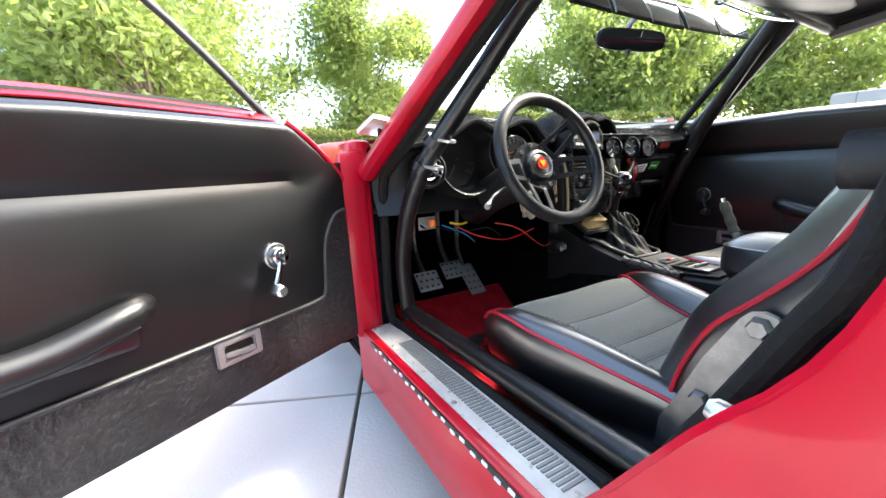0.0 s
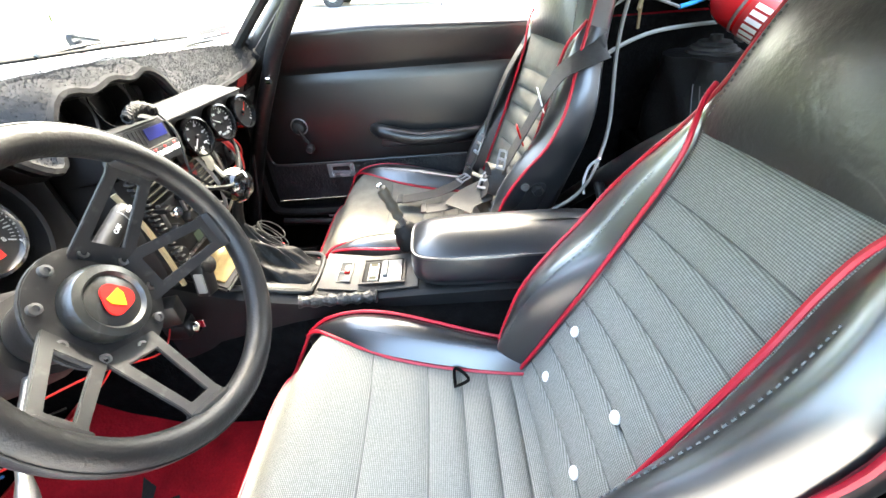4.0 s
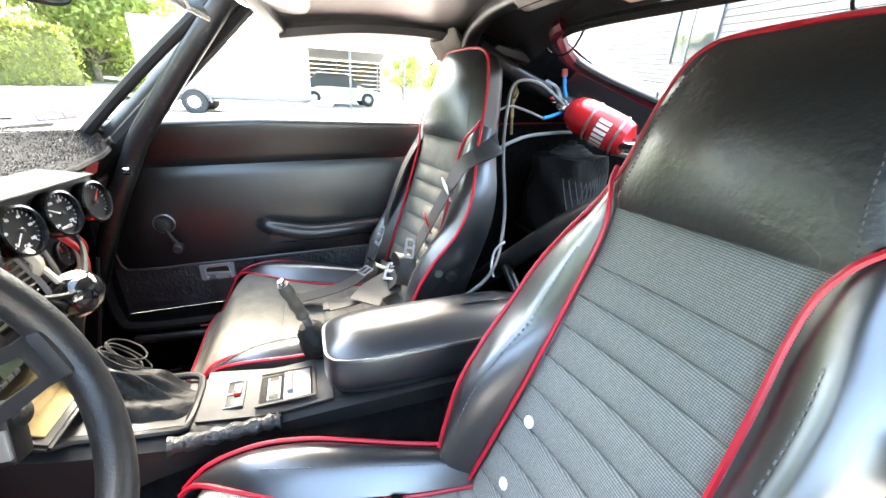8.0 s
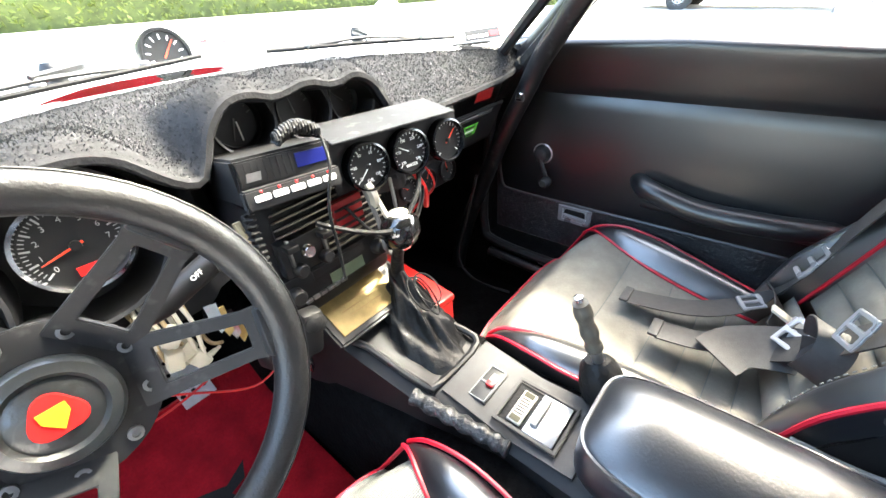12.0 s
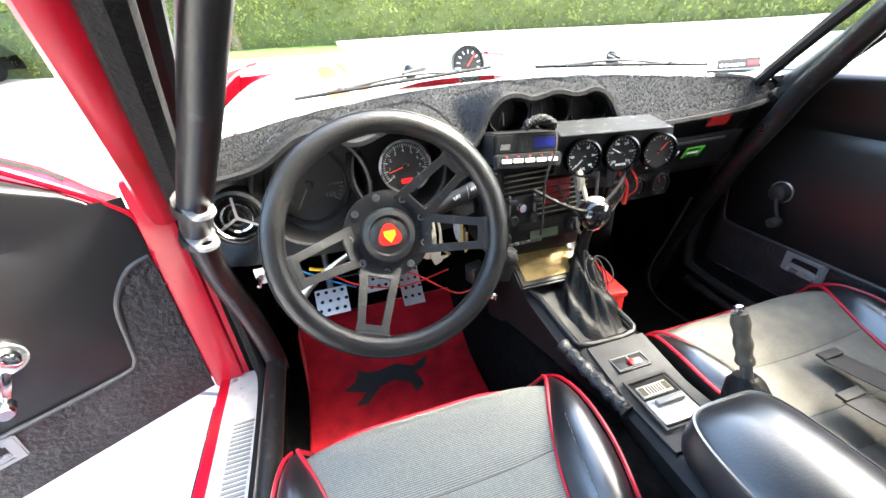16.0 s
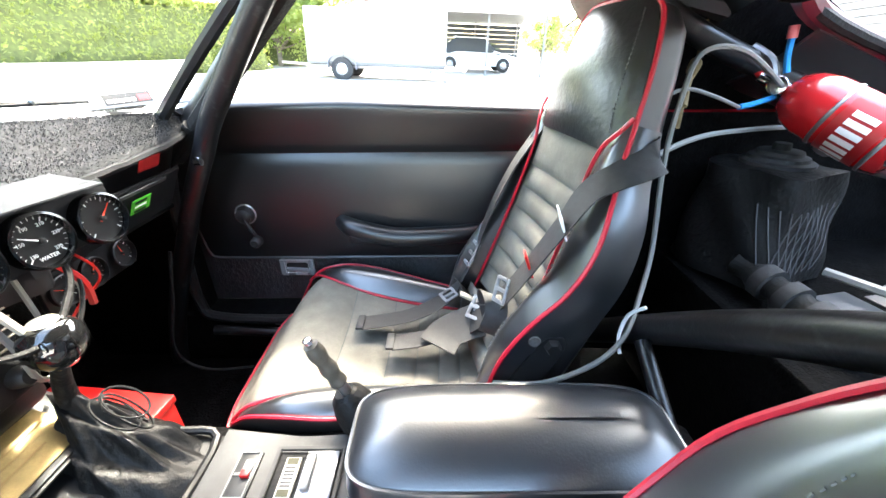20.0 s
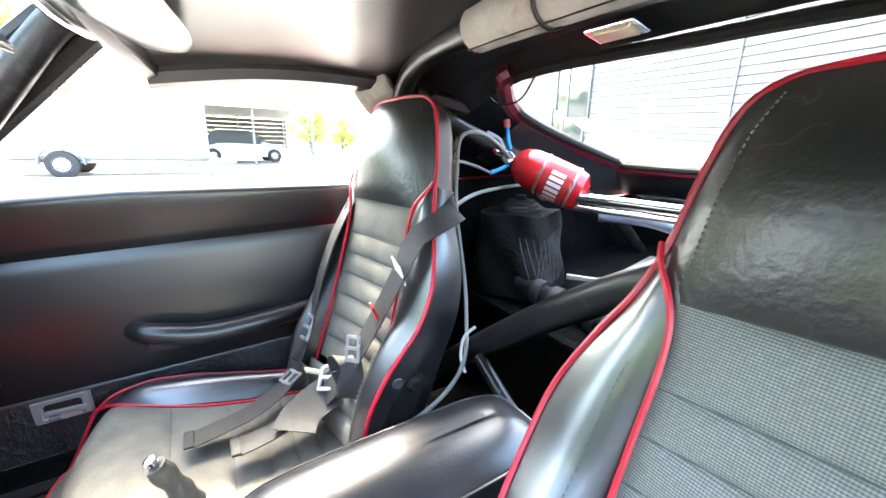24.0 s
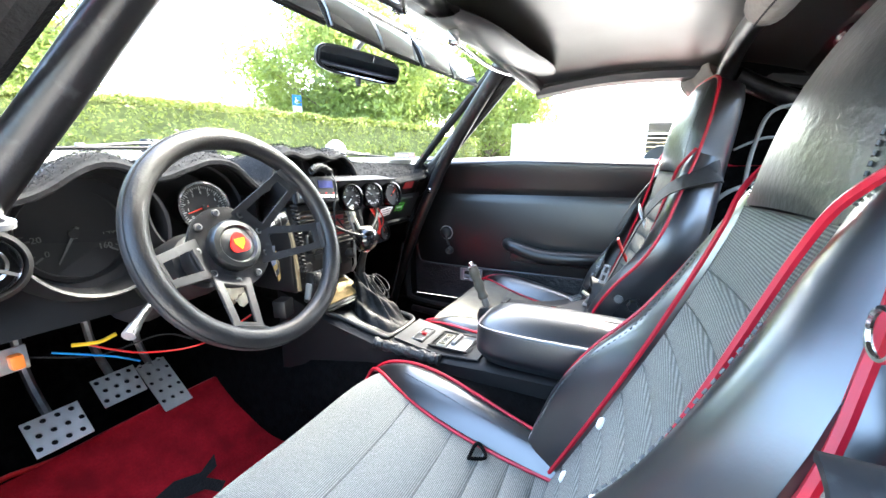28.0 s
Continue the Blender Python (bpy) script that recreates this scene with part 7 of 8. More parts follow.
for k, (m_, pts) in enumerate(((REDPLASTIC, [(-0.42, 0.93, 0.655), (-0.36, 0.90, 0.62), (-0.27, 0.885, 0.60), (-0.17, 0.88, 0.62)]), (REDPLASTIC, [(-0.30, 0.90, 0.65), (-0.24, 0.87, 0.63), (-0.16, 0.86, 0.57), (-0.10, 0.88, 0.565)]), (BLUE, [(-0.46, 0.93, 0.66), (-0.40, 0.91, 0.63), (-0.36, 0.92, 0.60)]), (RUBBER, [(-0.48, 0.94, 0.66), (-0.41, 0.92, 0.635), (-0.33, 0.90, 0.64), (-0.28, 0.90, 0.61)]), (YELLOW, [(-0.44, 0.92, 0.665), (-0.41, 0.915, 0.658), (-0.385, 0.92, 0.66)]))):
    cable(pts, 0.0016 if k < 4 else 0.0032, m_, ("red", "red", "blue", "black", "yellow")[k] + " wire hanging below the dashboard")

bun = thing("wiring_bundle", (-0.215, 0.86, 0.68), "cream taped wires and connectors hanging under the column", "wires")
rngw = random.Random(12)
for k in range(9):
    x, y, z = -0.235 + 0.006 * k, 0.865 + 0.02 * rngw.random(), 0.745
    part("wire", tube([(x, y, z + 0.02), (x - 0.008 + 0.02 * rngw.random(), y - 0.012, z - 0.025), (x + 0.010 * rngw.random(), y - 0.016 + 0.016 * rngw.random(), z - 0.060 - 0.02 * rngw.random()), (x + 0.020, y, z - 0.085)], 0.0026, 7, 5), CREAM if k % 4 else ROPE, bun)
for at, r_ in (((-0.222, 0.852, 0.690), 0.3), ((-0.200, 0.858, 0.668), -0.4), ((-0.212, 0.850, 0.722), 0.8)):
    part("connector", box(at, (0.018, 0.014, 0.026), 0.003, Matrix.Rotation(r_, 3, "Y")), CREAM, bun, "cream connector block")
part("tape", tube([(-0.213, 0.866, 0.700), (-0.209, 0.866, 0.682)], 0.017, 12, 2), CREAM, bun, "cream tape wrapping")

mic = thing("microphone", (-0.080, 0.775, 0.63), "black hand microphone hung beside the centre stack", "microphone")
part("body", box((-0.088, 0.782, 0.668), (0.030, 0.024, 0.066), 0.006, Matrix.Rotation(0.25, 3, "Y")), PLASTIC, mic)
part("grille", lathe([(0.014, 0), (0.014, 0.005), (0.010, 0.008), (0, 0.008)], facing((-0.083, 0.770, 0.686), (-0.1, -1, 0.1)), 16), RUBBER, mic)
part("talk_key", box((-0.104, 0.780, 0.664), (0.006, 0.014, 0.034), 0.002, Matrix.Rotation(0.25, 3, "Y")), KEYGREY, mic)
cable([(-0.108, 0.825, 0.83), (-0.106, 0.812, 0.78), (-0.103, 0.808, 0.72), (-0.098, 0.812, 0.66)], 0.0045, mat("tan_sleeve", (0.30, 0.24, 0.14), 0.6), "tan sleeved wire down the side of the stack")
cable([(0.062, 0.792, 0.812), (0.068, 0.775, 0.770), (0.082, 0.770, 0.725), (0.105, 0.790, 0.700), (0.122, 0.815, 0.702)], 0.0042, mat("cream_cable", (0.42, 0.39, 0.32), 0.5), "thick cream cable from the first gauge")
cable([(0.055, 0.790, 0.822), (0.058, 0.783, 0.805), (0.062, 0.790, 0.788)], 0.007, CREAM, "cream connector under the first gauge")
cable([(-0.03, 0.795, 0.80), (0.02, 0.770, 0.770), (0.07, 0.757, 0.757), (0.125, 0.765, 0.790), (0.150, 0.785, 0.825)], 0.0038, RUBBER, "black cable looped under the gauges")
cable([(0.165, 0.80, 0.82), (0.185, 0.79, 0.785), (0.195, 0.80, 0.755), (0.175, 0.82, 0.73), (0.165, 0.84, 0.70)], 0.0018, REDPLASTIC, "thin red wire below the gauges")
cable([(0.150, 0.80, 0.82), (0.158, 0.79, 0.77), (0.150, 0.81, 0.71), (0.140, 0.84, 0.66)], 0.0026, CREAM, "thin pale wire behind the gear lever")

# under-dash switches
us = thing("switch_panel", (-0.51, 0.915, 0.655), "small aluminium panel with an orange toggle switch", "switch panel")
part("plate", box((-0.512, 0.918, 0.672), (0.050, 0.004, 0.034), 0.001), ALU, us)
part("toggle", lathe([(0.006, 0), (0.005, 0.01), (0.0035, 0.022), (0, 0.023)], facing((-0.53, 0.914, 0.668), (0, -1, -0.2)), 10), CHROME, us)
part("orange_toggle", box((-0.502, 0.906, 0.672), (0.014, 0.016, 0.020), 0.003), ORANGE, us, "orange guarded switch")
ig = thing("kill_switch", (-0.08, 0.85, 0.54), "chrome master switch on a black block", "switch")
part("block", box((-0.085, 0.875, 0.552), (0.036, 0.04, 0.034), 0.004), PLASTIC, ig)
part("key_barrel", lathe([(0.011, 0), (0.011, 0.010), (0.007, 0.013), (0, 0.013)], facing((-0.082, 0.853, 0.55), (-0.3, -0.95, 0)), 14), CHROME, ig)
part("key_bow", slab([(-0.010, 0.0), (0.010, 0.0), (0.012, 0.018), (-0.012, 0.018)], 0.003, facing((-0.086, 0.84, 0.548), (1, 0, 0)), 0.001), CHROME, ig)
kr = thing("key_bunch", (-0.17, 0.80, 0.70), "bunch of keys hanging from the column", "keys")
for k in range(4):
    part("key", slab([(-0.006, 0), (0.006, 0), (0.005, -0.035), (-0.002, -0.04), (-0.006, -0.02)], 0.002, facing((-0.175 + 0.006 * k, 0.79 + 0.004 * k, 0.775 - 0.012 * k), (0.2 * k - 0.3, -1, 0))), GOLD if k % 2 else CHROME, kr)
rel = thing("relay_box", (-0.12, 0.84, 0.61), "small black relay below the column", "relay")
part("case", box((-0.125, 0.835, 0.628), (0.035, 0.03, 0.038), 0.004, Matrix.Rotation(0.3, 3, "Z")), PLASTIC, rel)

# ---- pedals and mat ----
def pedal(name, at, w, h, tilt, label, slots):
    p = thing(name, at, label, "pedal", group="pedals")
    m = facing(at, (0, -math.cos(tilt), math.sin(tilt)))
    holes = []
    rows, cols = (3, 4) if h < 0.09 else (5, 3)
    for i in range(rows):
        for j in range(cols):
            zz = -h / 2 + h * (i + 0.6) / rows + (0.0 if not slots else 0.01)
            holes.append(ring2d(0.0050, 10, -w / 2 + w * (j + 0.5 + (0.25 if i % 2 else -0.1)) / cols, zz))
    part("pad", slab([(-w / 2, -h / 2), (w / 2, -h / 2), (w / 2, h / 2), (-w / 2, h / 2)], 0.004, m, 0, None, holes), PEDAL, p, "drilled aluminium pad")
    part("rubber_back", slab([(-w / 2 + 0.003, -h / 2 + 0.003), (w / 2 - 0.003, -h / 2 + 0.003), (w / 2 - 0.003, h / 2 - 0.003), (-w / 2 + 0.003, h / 2 - 0.003)], 0.004, m @ Matrix.Translation((0, 0, -0.009))), RUBBER, p)
    part("arm", tube([Vector(at) + Vector((0, 0.01, 0)), Vector(at) + Vector((0.0, 0.09, 0.10)), Vector(at) + Vector((0, 0.08, 0.26))], 0.008, 8, 4), STEEL, p)


pedal("clutch_pedal", (-0.427, 1.106, 0.452), 0.082, 0.070, 0.75, "drilled aluminium clutch pedal", False)
pedal("brake_pedal", (-0.308, 1.150, 0.462), 0.078, 0.066, 0.75, "drilled aluminium brake pedal", False)
pedal("throttle_pedal", (-0.205, 1.19, 0.40), 0.062, 0.135, 0.85, "long drilled aluminium throttle pedal", True)
fmat = thing("floor_mat", (-0.32, 0.95, 0.233), "red carpet floor mat with a black figure and red edging", "floor mat")
def mat_pt(u, v):
    x = -0.53 + 0.44 * u
    y = 0.55 + 0.62 * v
    z = 0.236 + 0.19 * ease(0.95, 1.45, y) * 1.6
    return Vector((x, y, z + 0.003 * noise.noise(Vector((x * 9, y * 9, 2)))))
part("carpet_surface", sheet(mat_pt, 24, 28, 0.008), REDMAT, fmat)
edge_pts = [mat_pt(u, 1.0) for u in (1, 0.75, 0.5, 0.25, 0)] + [mat_pt(0, v) for v in (0.75, 0.5, 0.25, 0)]
part("edging", tube(edge_pts, 0.005, 6, 4), REDPLASTIC, fmat)
blob = [(0.04, 0.42), (0.16, 0.50), (0.22, 0.66), (0.30, 0.60), (0.42, 0.58), (0.62, 0.62), (0.80, 0.52), (0.98, 0.62), (0.92, 0.46), (0.80, 0.42), (0.86, 0.18), (0.76, 0.08), (0.72, 0.28), (0.56, 0.38), (0.42, 0.34), (0.26, 0.10), (0.14, 0.12), (0.26, 0.30)]
bmf = bmesh.new()
vsb = [bmf.verts.new(Vector((-0.455 + 0.25 * x, 0.905 + 0.185 * y, 0.2485 + 0.19 * 1.6 * ease(0.95, 1.45, 0.905 + 0.185 * y)))) for x, y in blob]
bmesh.ops.triangulate(bmf, faces=[bmf.faces.new(vsb)])
part("figure", bmf, mat("black_pile", (0.01, 0.01, 0.01), 0.95, grain=0.8, size=0.005), fmat, "black woven figure", False)

# ---- passenger footwell ----
bx = thing("red_case", (0.20, 0.83, 0.42), "glossy red metal box in the passenger footwell", "box")
part("case", box((0.175, 0.905, 0.455), (0.105, 0.22, 0.11), 0.006, Matrix.Rotation(-0.12, 3, "Z")), REDPLASTIC, bx)
part("lid", box((0.175, 0.905, 0.512), (0.111, 0.226, 0.016), 0.005, Matrix.Rotation(-0.12, 3, "Z")), REDPLASTIC, bx)
part("catch", box((0.162, 0.793, 0.497), (0.02, 0.006, 0.026), 0.002, Matrix.Rotation(-0.12, 3, "Z")), CHROME, bx)
fb = thing("foot_bar", (0.40, 0.75, 0.30), "bare metal bar across the passenger footwell", "bar")
part("bar", tube([(0.62, 0.80, 0.36), (0.62, 0.55, 0.33), (0.62, 0.30, 0.30)], 0.011, 8, 4), STEEL, fb)
cable([(0.50, 0.93, 0.64), (0.48, 0.95, 0.52), (0.46, 0.97, 0.40), (0.48, 0.93, 0.32), (0.54, 0.85, 0.27)], 0.004, RUBBER, "black cable at the passenger front leg of the cage")

# ---- harness ----
hs = thing("seat_harness", (0.45, 0.35, 0.5), "black racing harness lying over the passenger seat", "seat belt")


def strap(pts, w, parent=hs, label="", side=(1, 0, 0), name="strap"):
    P = smooth_path(pts, 8)
    sv = Vector(side)
    def f(u, v):
        i = min(len(P) - 1, int(round(u * (len(P) - 1))))
        d = (P[min(i + 1, len(P) - 1)] - P[max(i - 1, 0)]).normalized()
        s = (sv - d * sv.dot(d)).normalized()
        return P[i] + s * w * (v - 0.5)
    return part(name, sheet(f, len(P) - 1, 2, 0.0022), WEBBING, parent, label)


strap([(0.585, 0.03, 0.93), (0.572, 0.115, 0.905), (0.556, 0.178, 0.83), (0.549, 0.220, 0.75), (0.545, 0.246, 0.68), (0.547, 0.268, 0.605), (0.543, 0.300, 0.535), (0.505, 0.338, 0.508), (0.45, 0.41, 0.504), (0.418, 0.515, 0.506)], 0.044, label="black shoulder strap")
strap([rest_at(-0.150, 0.705, -0.036), rest_at(-0.171, 0.695, -0.022), rest_at(-0.180, 0.675, 0.002), rest_at(-0.181, 0.645, 0.032), rest_at(-0.168, 0.600, 0.056), (0.258, 0.168, 0.804), (0.287, 0.200, 0.722), (0.322, 0.228, 0.645), (0.358, 0.254, 0.578), (0.392, 0.290, 0.520)], 0.046, side=(0.75, -0.2, 0.55), label="black shoulder strap")
strap([(0.43, 0.29, 0.515), (0.400, 0.32, 0.512), (0.372, 0.375, 0.505), (0.356, 0.445, 0.506)], 0.046, label="black lap strap end")
strap([(0.385, 0.245, 0.545), (0.388, 0.285, 0.530), (0.375, 0.330, 0.516), (0.340, 0.352, 0.510)], 0.075, side=(0.7, 0.5, 0.2), label="worn grey-black lap pad")
strap([(0.555, 0.300, 0.520), (0.520, 0.290, 0.530), (0.470, 0.282, 0.528), (0.43, 0.288, 0.522)], 0.048, side=(0, 0.6, 0.8), label="black lap strap")
loop = [(0.338 + 0.030 * math.cos(q), 0.250 + 0.006 * math.sin(2 * q), 0.588 + 0.042 * math.sin(q)) for q in (2 * math.pi * k / 9 for k in range(10))]
strap(loop, 0.040, side=(0.3, 0.9, 0.2), label="looped black webbing")


def adjuster(at, normal, up=(0, 0, 1), w=0.024, h=0.030, name="buckle"):
    """A pressed three-bar webbing buckle."""
    m = facing(Vector(at), normal, up)
    slot = lambda a, b: [(-w * 0.66, a), (w * 0.66, a), (w * 0.66, b), (-w * 0.66, b)]
    return part(name, slab([(-w, -h), (w, -h), (w * 1.08, -h * 0.4), (w, 0), (w * 1.08, h * 0.4), (w, h), (-w, h), (-w * 1.08, 0)], 0.005, m, 0.0012, None, [slot(-h * 0.72, -h * 0.12), slot(h * 0.16, h * 0.74)]), SATIN, hs, "pressed steel buckle")


adjuster((0.549, 0.272, 0.606), (-0.25, 0.85, 0.42), (0.1, -0.3, 1))
adjuster((0.402, 0.268, 0.555), (-0.3, 0.6, 0.7), (0.5, -0.3, 0.8), 0.020, 0.026)
adjuster((0.322, 0.236, 0.650), (-0.4, 0.8, 0.35), (0.3, -0.2, 1), 0.016, 0.024)
adjuster((0.512, 0.325, 0.512), (-0.1, 0.3, 0.95), (0.8, 0.4, 0), 0.018, 0.020)
part("latch_block", box((0.430, 0.262, 0.540), (0.052, 0.030, 0.020), 0.004, Matrix.Rotation(0.4, 3, "X")), SATIN, hs, "steel latch block")
part("latch_tongue", box((0.452, 0.285, 0.548), (0.018, 0.040, 0.006), 0.002, Matrix.Rotation(0.5, 3, "X")), CREAM, hs, "pale latch tongue")
part("label_patch", box((0.2555, 0.170, 0.806), (0.034, 0.003, 0.044), 0.001, Matrix.Rotation(-0.35, 3, "Y") @ Matrix.Rotation(-0.35, 3, "X")), WHITE, hs, "small white label")
part("red_release", box((0.286, 0.2035, 0.722), (0.016, 0.004, 0.060), 0.0015, Matrix.Rotation(-0.40, 3, "Y") @ Matrix.Rotation(-0.35, 3, "X")), REDPLASTIC, hs, "red pull tab")
for k in range(2):
    y, x = ((0.515, 0.418), (0.445, 0.356))[k]
    part("strap_fold", box((x, y, 0.5085), (0.046, 0.016, 0.006), 0.002), WEBBING, hs)

# ---- rear of the car ----
fe = thing("fire_extinguisher", (0.44, -0.34, 0.86), "red fire extinguisher bottle with a white lettered band", "fire extinguisher")
ax = (Vector((0.345, -0.40, 0.872)) - Vector((0.500, -0.29, 0.955))).normalized()
fm2 = facing((0.505, -0.292, 0.955), ax)
part("bottle", lathe([(0.012, -0.02), (0.014, -0.004), (0.034, 0.006), (0.047, 0.026), (0.053, 0.052), (0.053, 0.162), (0.047, 0.188), (0.024, 0.202), (0, 0.204)], fm2, 32), mat("extinguisher_red", (0.45, 0.012, 0.016), 0.25, coat=0.6), fe)
part("valve", lathe([(0.0, -0.055), (0.010, -0.055), (0.012, -0.03), (0.017, -0.025), (0.017, 0.002)], fm2, 16), CHROME, fe)
part("handle", tube([fm2 @ Vector((0, 0.01, -0.035)), fm2 @ Vector((0.0, 0.03, -0.06)), fm2 @ Vector((0.0, 0.035, -0.10))], 0.008, 8, 4), STEEL, fe)
part("lever", tube([fm2 @ Vector((0, -0.004, -0.035)), fm2 @ Vector((0.0, 0.006, -0.07)), fm2 @ Vector((0.0, 0.012, -0.10))], 0.007, 8, 4), REDPLASTIC, fe)
for d in (0.078, 0.162):
    part("strap", lathe([(0.0532, d), (0.055, d + 0.0015), (0.055, d + 0.0055), (0.0532, d + 0.007)], fm2, 28), STEEL, fe)
toward = fm2.to_3x3().inverted() @ Vector((-0.6, 0.5, -0.45))
MARK = math.atan2(toward.y, toward.x)
part("band", sheet(lambda u, v: fm2 @ Vector((0.0536 * math.cos(MARK - 1.3 + 2.6 * u), 0.0536 * math.sin(MARK - 1.3 + 2.6 * u), 0.092 + 0.066 * v)), 20, 3), mat("band_red", (0.30, 0.01, 0.012), 0.35), fe)
for k in range(7):
    a0 = MARK - 0.95 + 0.27 * k
    part("band_mark", sheet(lambda u, v: fm2 @ Vector((0.0542 * math.cos(a0 + 0.18 * u), 0.0542 * math.sin(a0 + 0.18 * u), 0.106 + 0.036 * v)), 4, 2), WHITE, fe)
part("gauge", lathe([(0.016, 0), (0.016, 0.008), (0.012, 0.010), (0, 0.008)], facing(fm2 @ Vector((0.0, 0.0, -0.022)) + Vector((-0.018, 0.012, 0.0)), (-0.6, 0.75, 0.2)), 20), CHROME, fe)
for s_, o in ((1, (0.0, 0.02, 0.05)), (0, (0.02, 0.06, -0.03))):
    part("hose_fitting", tube([(0.515, -0.285, 0.985), (0.520, -0.280, 1.01), (0.523, -0.278, 1.04)] if s_ else [(0.505, -0.27, 0.945), (0.50, -0.235, 0.935), (0.49, -0.20, 0.93)], 0.0055, 8, 3), BLUE, fe, "blue hose fitting")
part("fitting_cap", tube([(0.523, -0.278, 1.04), (0.525, -0.277, 1.06)], 0.008, 10, 1), mat("pink_cap", (0.6, 0.12, 0.12), 0.4), fe)
solo("rope", tube([(0.575, -0.15, 1.075), (0.572, -0.15, 1.03), (0.555, -0.14, 1.0), (0.566, -0.135, 0.985), (0.575, -0.145, 1.005), (0.560, -0.15, 0.998), (0.566, -0.14, 0.96), (0.575, -0.146, 0.92), (0.581, -0.152, 0.877), (0.574, -0.146, 0.915), (0.560, -0.138, 0.975), (0.535, -0.125, 0.955), (0.505, -0.11, 0.93)], 0.0042, 8, 8), ROPE, "frayed hemp rope knotted behind the passenger seat", "rope")
cable([(0.50, -0.285, 0.955), (0.44, -0.15, 1.02), (0.41, -0.06, 1.02), (0.385, -0.03, 0.95), (0.37, -0.02, 0.86), (0.34, -0.02, 0.72), (0.29, 0.01, 0.655), (0.235, 0.05, 0.62), (0.21, 0.10, 0.585), (0.20, 0.18, 0.555), (0.21, 0.26, 0.545)], 0.0042, WIRE, "grey hose running from the extinguisher to the console")
cable([(0.49, -0.2, 0.93), (0.46, -0.12, 0.955), (0.44, -0.06, 0.965), (0.42, 0.0, 0.94)], 0.0032, WIRE, "grey hose behind the passenger seat")
cable([(0.60, -0.42, 0.875), (0.52, -0.26, 0.885), (0.46, -0.12, 0.882), (0.40, 0.0, 0.85), (0.38, 0.04, 0.80)], 0.005, WIRE, "grey conduit behind the passenger seat")
cable([(0.225, 0.035, 0.68), (0.24, 0.05, 0.655), (0.235, 0.06, 0.62), (0.22, 0.06, 0.595)], 0.003, WHITE, "white cable tie on the cage tube")
bar = thing("strut_brace", (0.0, -0.45, 0.85), "polished tubular brace between the strut towers", "strut brace")
part("tube", tube([(0.425, -0.34, 0.872), (0.0, -0.44, 0.86), (-0.44, -0.36, 0.855)], 0.013, 14, 4), CHROME, bar)
part("end_joint", lathe([(0.0, -0.016), (0.016, -0.014), (0.02, 0.0), (0.016, 0.014), (0, 0.016)], facing((0.432, -0.338, 0.873), (0, 1, 0.2)), 16), STEEL, bar)
part("lower_tube", tube([(0.42, -0.40, 0.835), (0.0, -0.50, 0.825), (-0.42, -0.45, 0.82)], 0.007, 10, 4), STEEL, bar)
pl = thing("battery_cover", (0.1, -0.55, 0.60), "folded aluminium cover plate on the cargo floor", "cover plate")
PALEPLATE = mat("pale_cover_sheet", (0.085, 0.089, 0.098), 0.45, 0.2, vary=0.15, vsize=0.06, wear=(0.11, 0.11, 0.12))
tilt = Matrix.Rotation(0.20, 3, "Z")
part("plate", box((0.225, -0.62, 0.634), (0.26, 0.40, 0.006), 0.002, tilt), PALEPLATE, pl, "pale sheet cover")
part("front_plate", box((0.205, -0.375, 0.630), (0.25, 0.075, 0.006), 0.002, tilt), PALEPLATE, pl, "pale front strip")
part("front_lip", box((0.195, -0.334, 0.609), (0.25, 0.006, 0.040), 0.002, tilt), STEEL, pl)
for x, y in ((0.11, -0.46), (0.34, -0.47), (0.12, -0.78)):
    part("screw", lathe([(0, 0.003), (0.005, 0.002), (0.007, 0)], Matrix.Translation((x, y, 0.637)), 10), STEEL, pl)
part("rail", box((0.10, -0.60, 0.605), (0.02, 0.44, 0.05), 0.003, tilt), STEEL, pl)
hose = solo("breather_hose", tube([(0.40, -0.52, 0.80), (0.28, -0.60, 0.79), (0.15, -0.66, 0.74), (0.06, -0.68, 0.65)], 0.018, 14, 8), mat("silver_blue_hose", (0.12, 0.14, 0.19), 0.35, 0.4, grain=0.4, size=0.006), "ribbed silver-blue hose over the cargo floor", "hose")
cable([(0.36, -0.36, 0.66), (0.25, -0.42, 0.66), (0.16, -0.46, 0.655), (0.10, -0.55, 0.66), (0.02, -0.58, 0.66)], 0.008, WIRE, "grey braided cable across the cargo floor")
cable([(0.27, -0.40, 0.64), (0.23, -0.42, 0.67), (0.17, -0.45, 0.675), (0.12, -0.49, 0.65)], 0.006, CHROME, "braided metal line with red clips")
jk = thing("jack", (0.40, -0.27, 0.60), "black scissor jack strapped behind the seat", "jack")
part("body", tube([(0.43, -0.255, 0.645), (0.35, -0.27, 0.632), (0.26, -0.285, 0.622), (0.18, -0.295, 0.614)], lambda t: 0.027 + 0.004 * math.sin(31 * t), 12, 6), RUBBER, jk)
for k in range(4):
    part("strap", tube([(0.375 - 0.05 * k, -0.265 - 0.008 * k, 0.636 - 0.006 * k), (0.352 - 0.05 * k, -0.269 - 0.008 * k, 0.633 - 0.006 * k)], 0.034, 12, 1), WEBBING, jk)
part("bolt", tube([(0.44, -0.27, 0.645), (0.462, -0.275, 0.662)], 0.007, 8, 1), CHROME, jk)

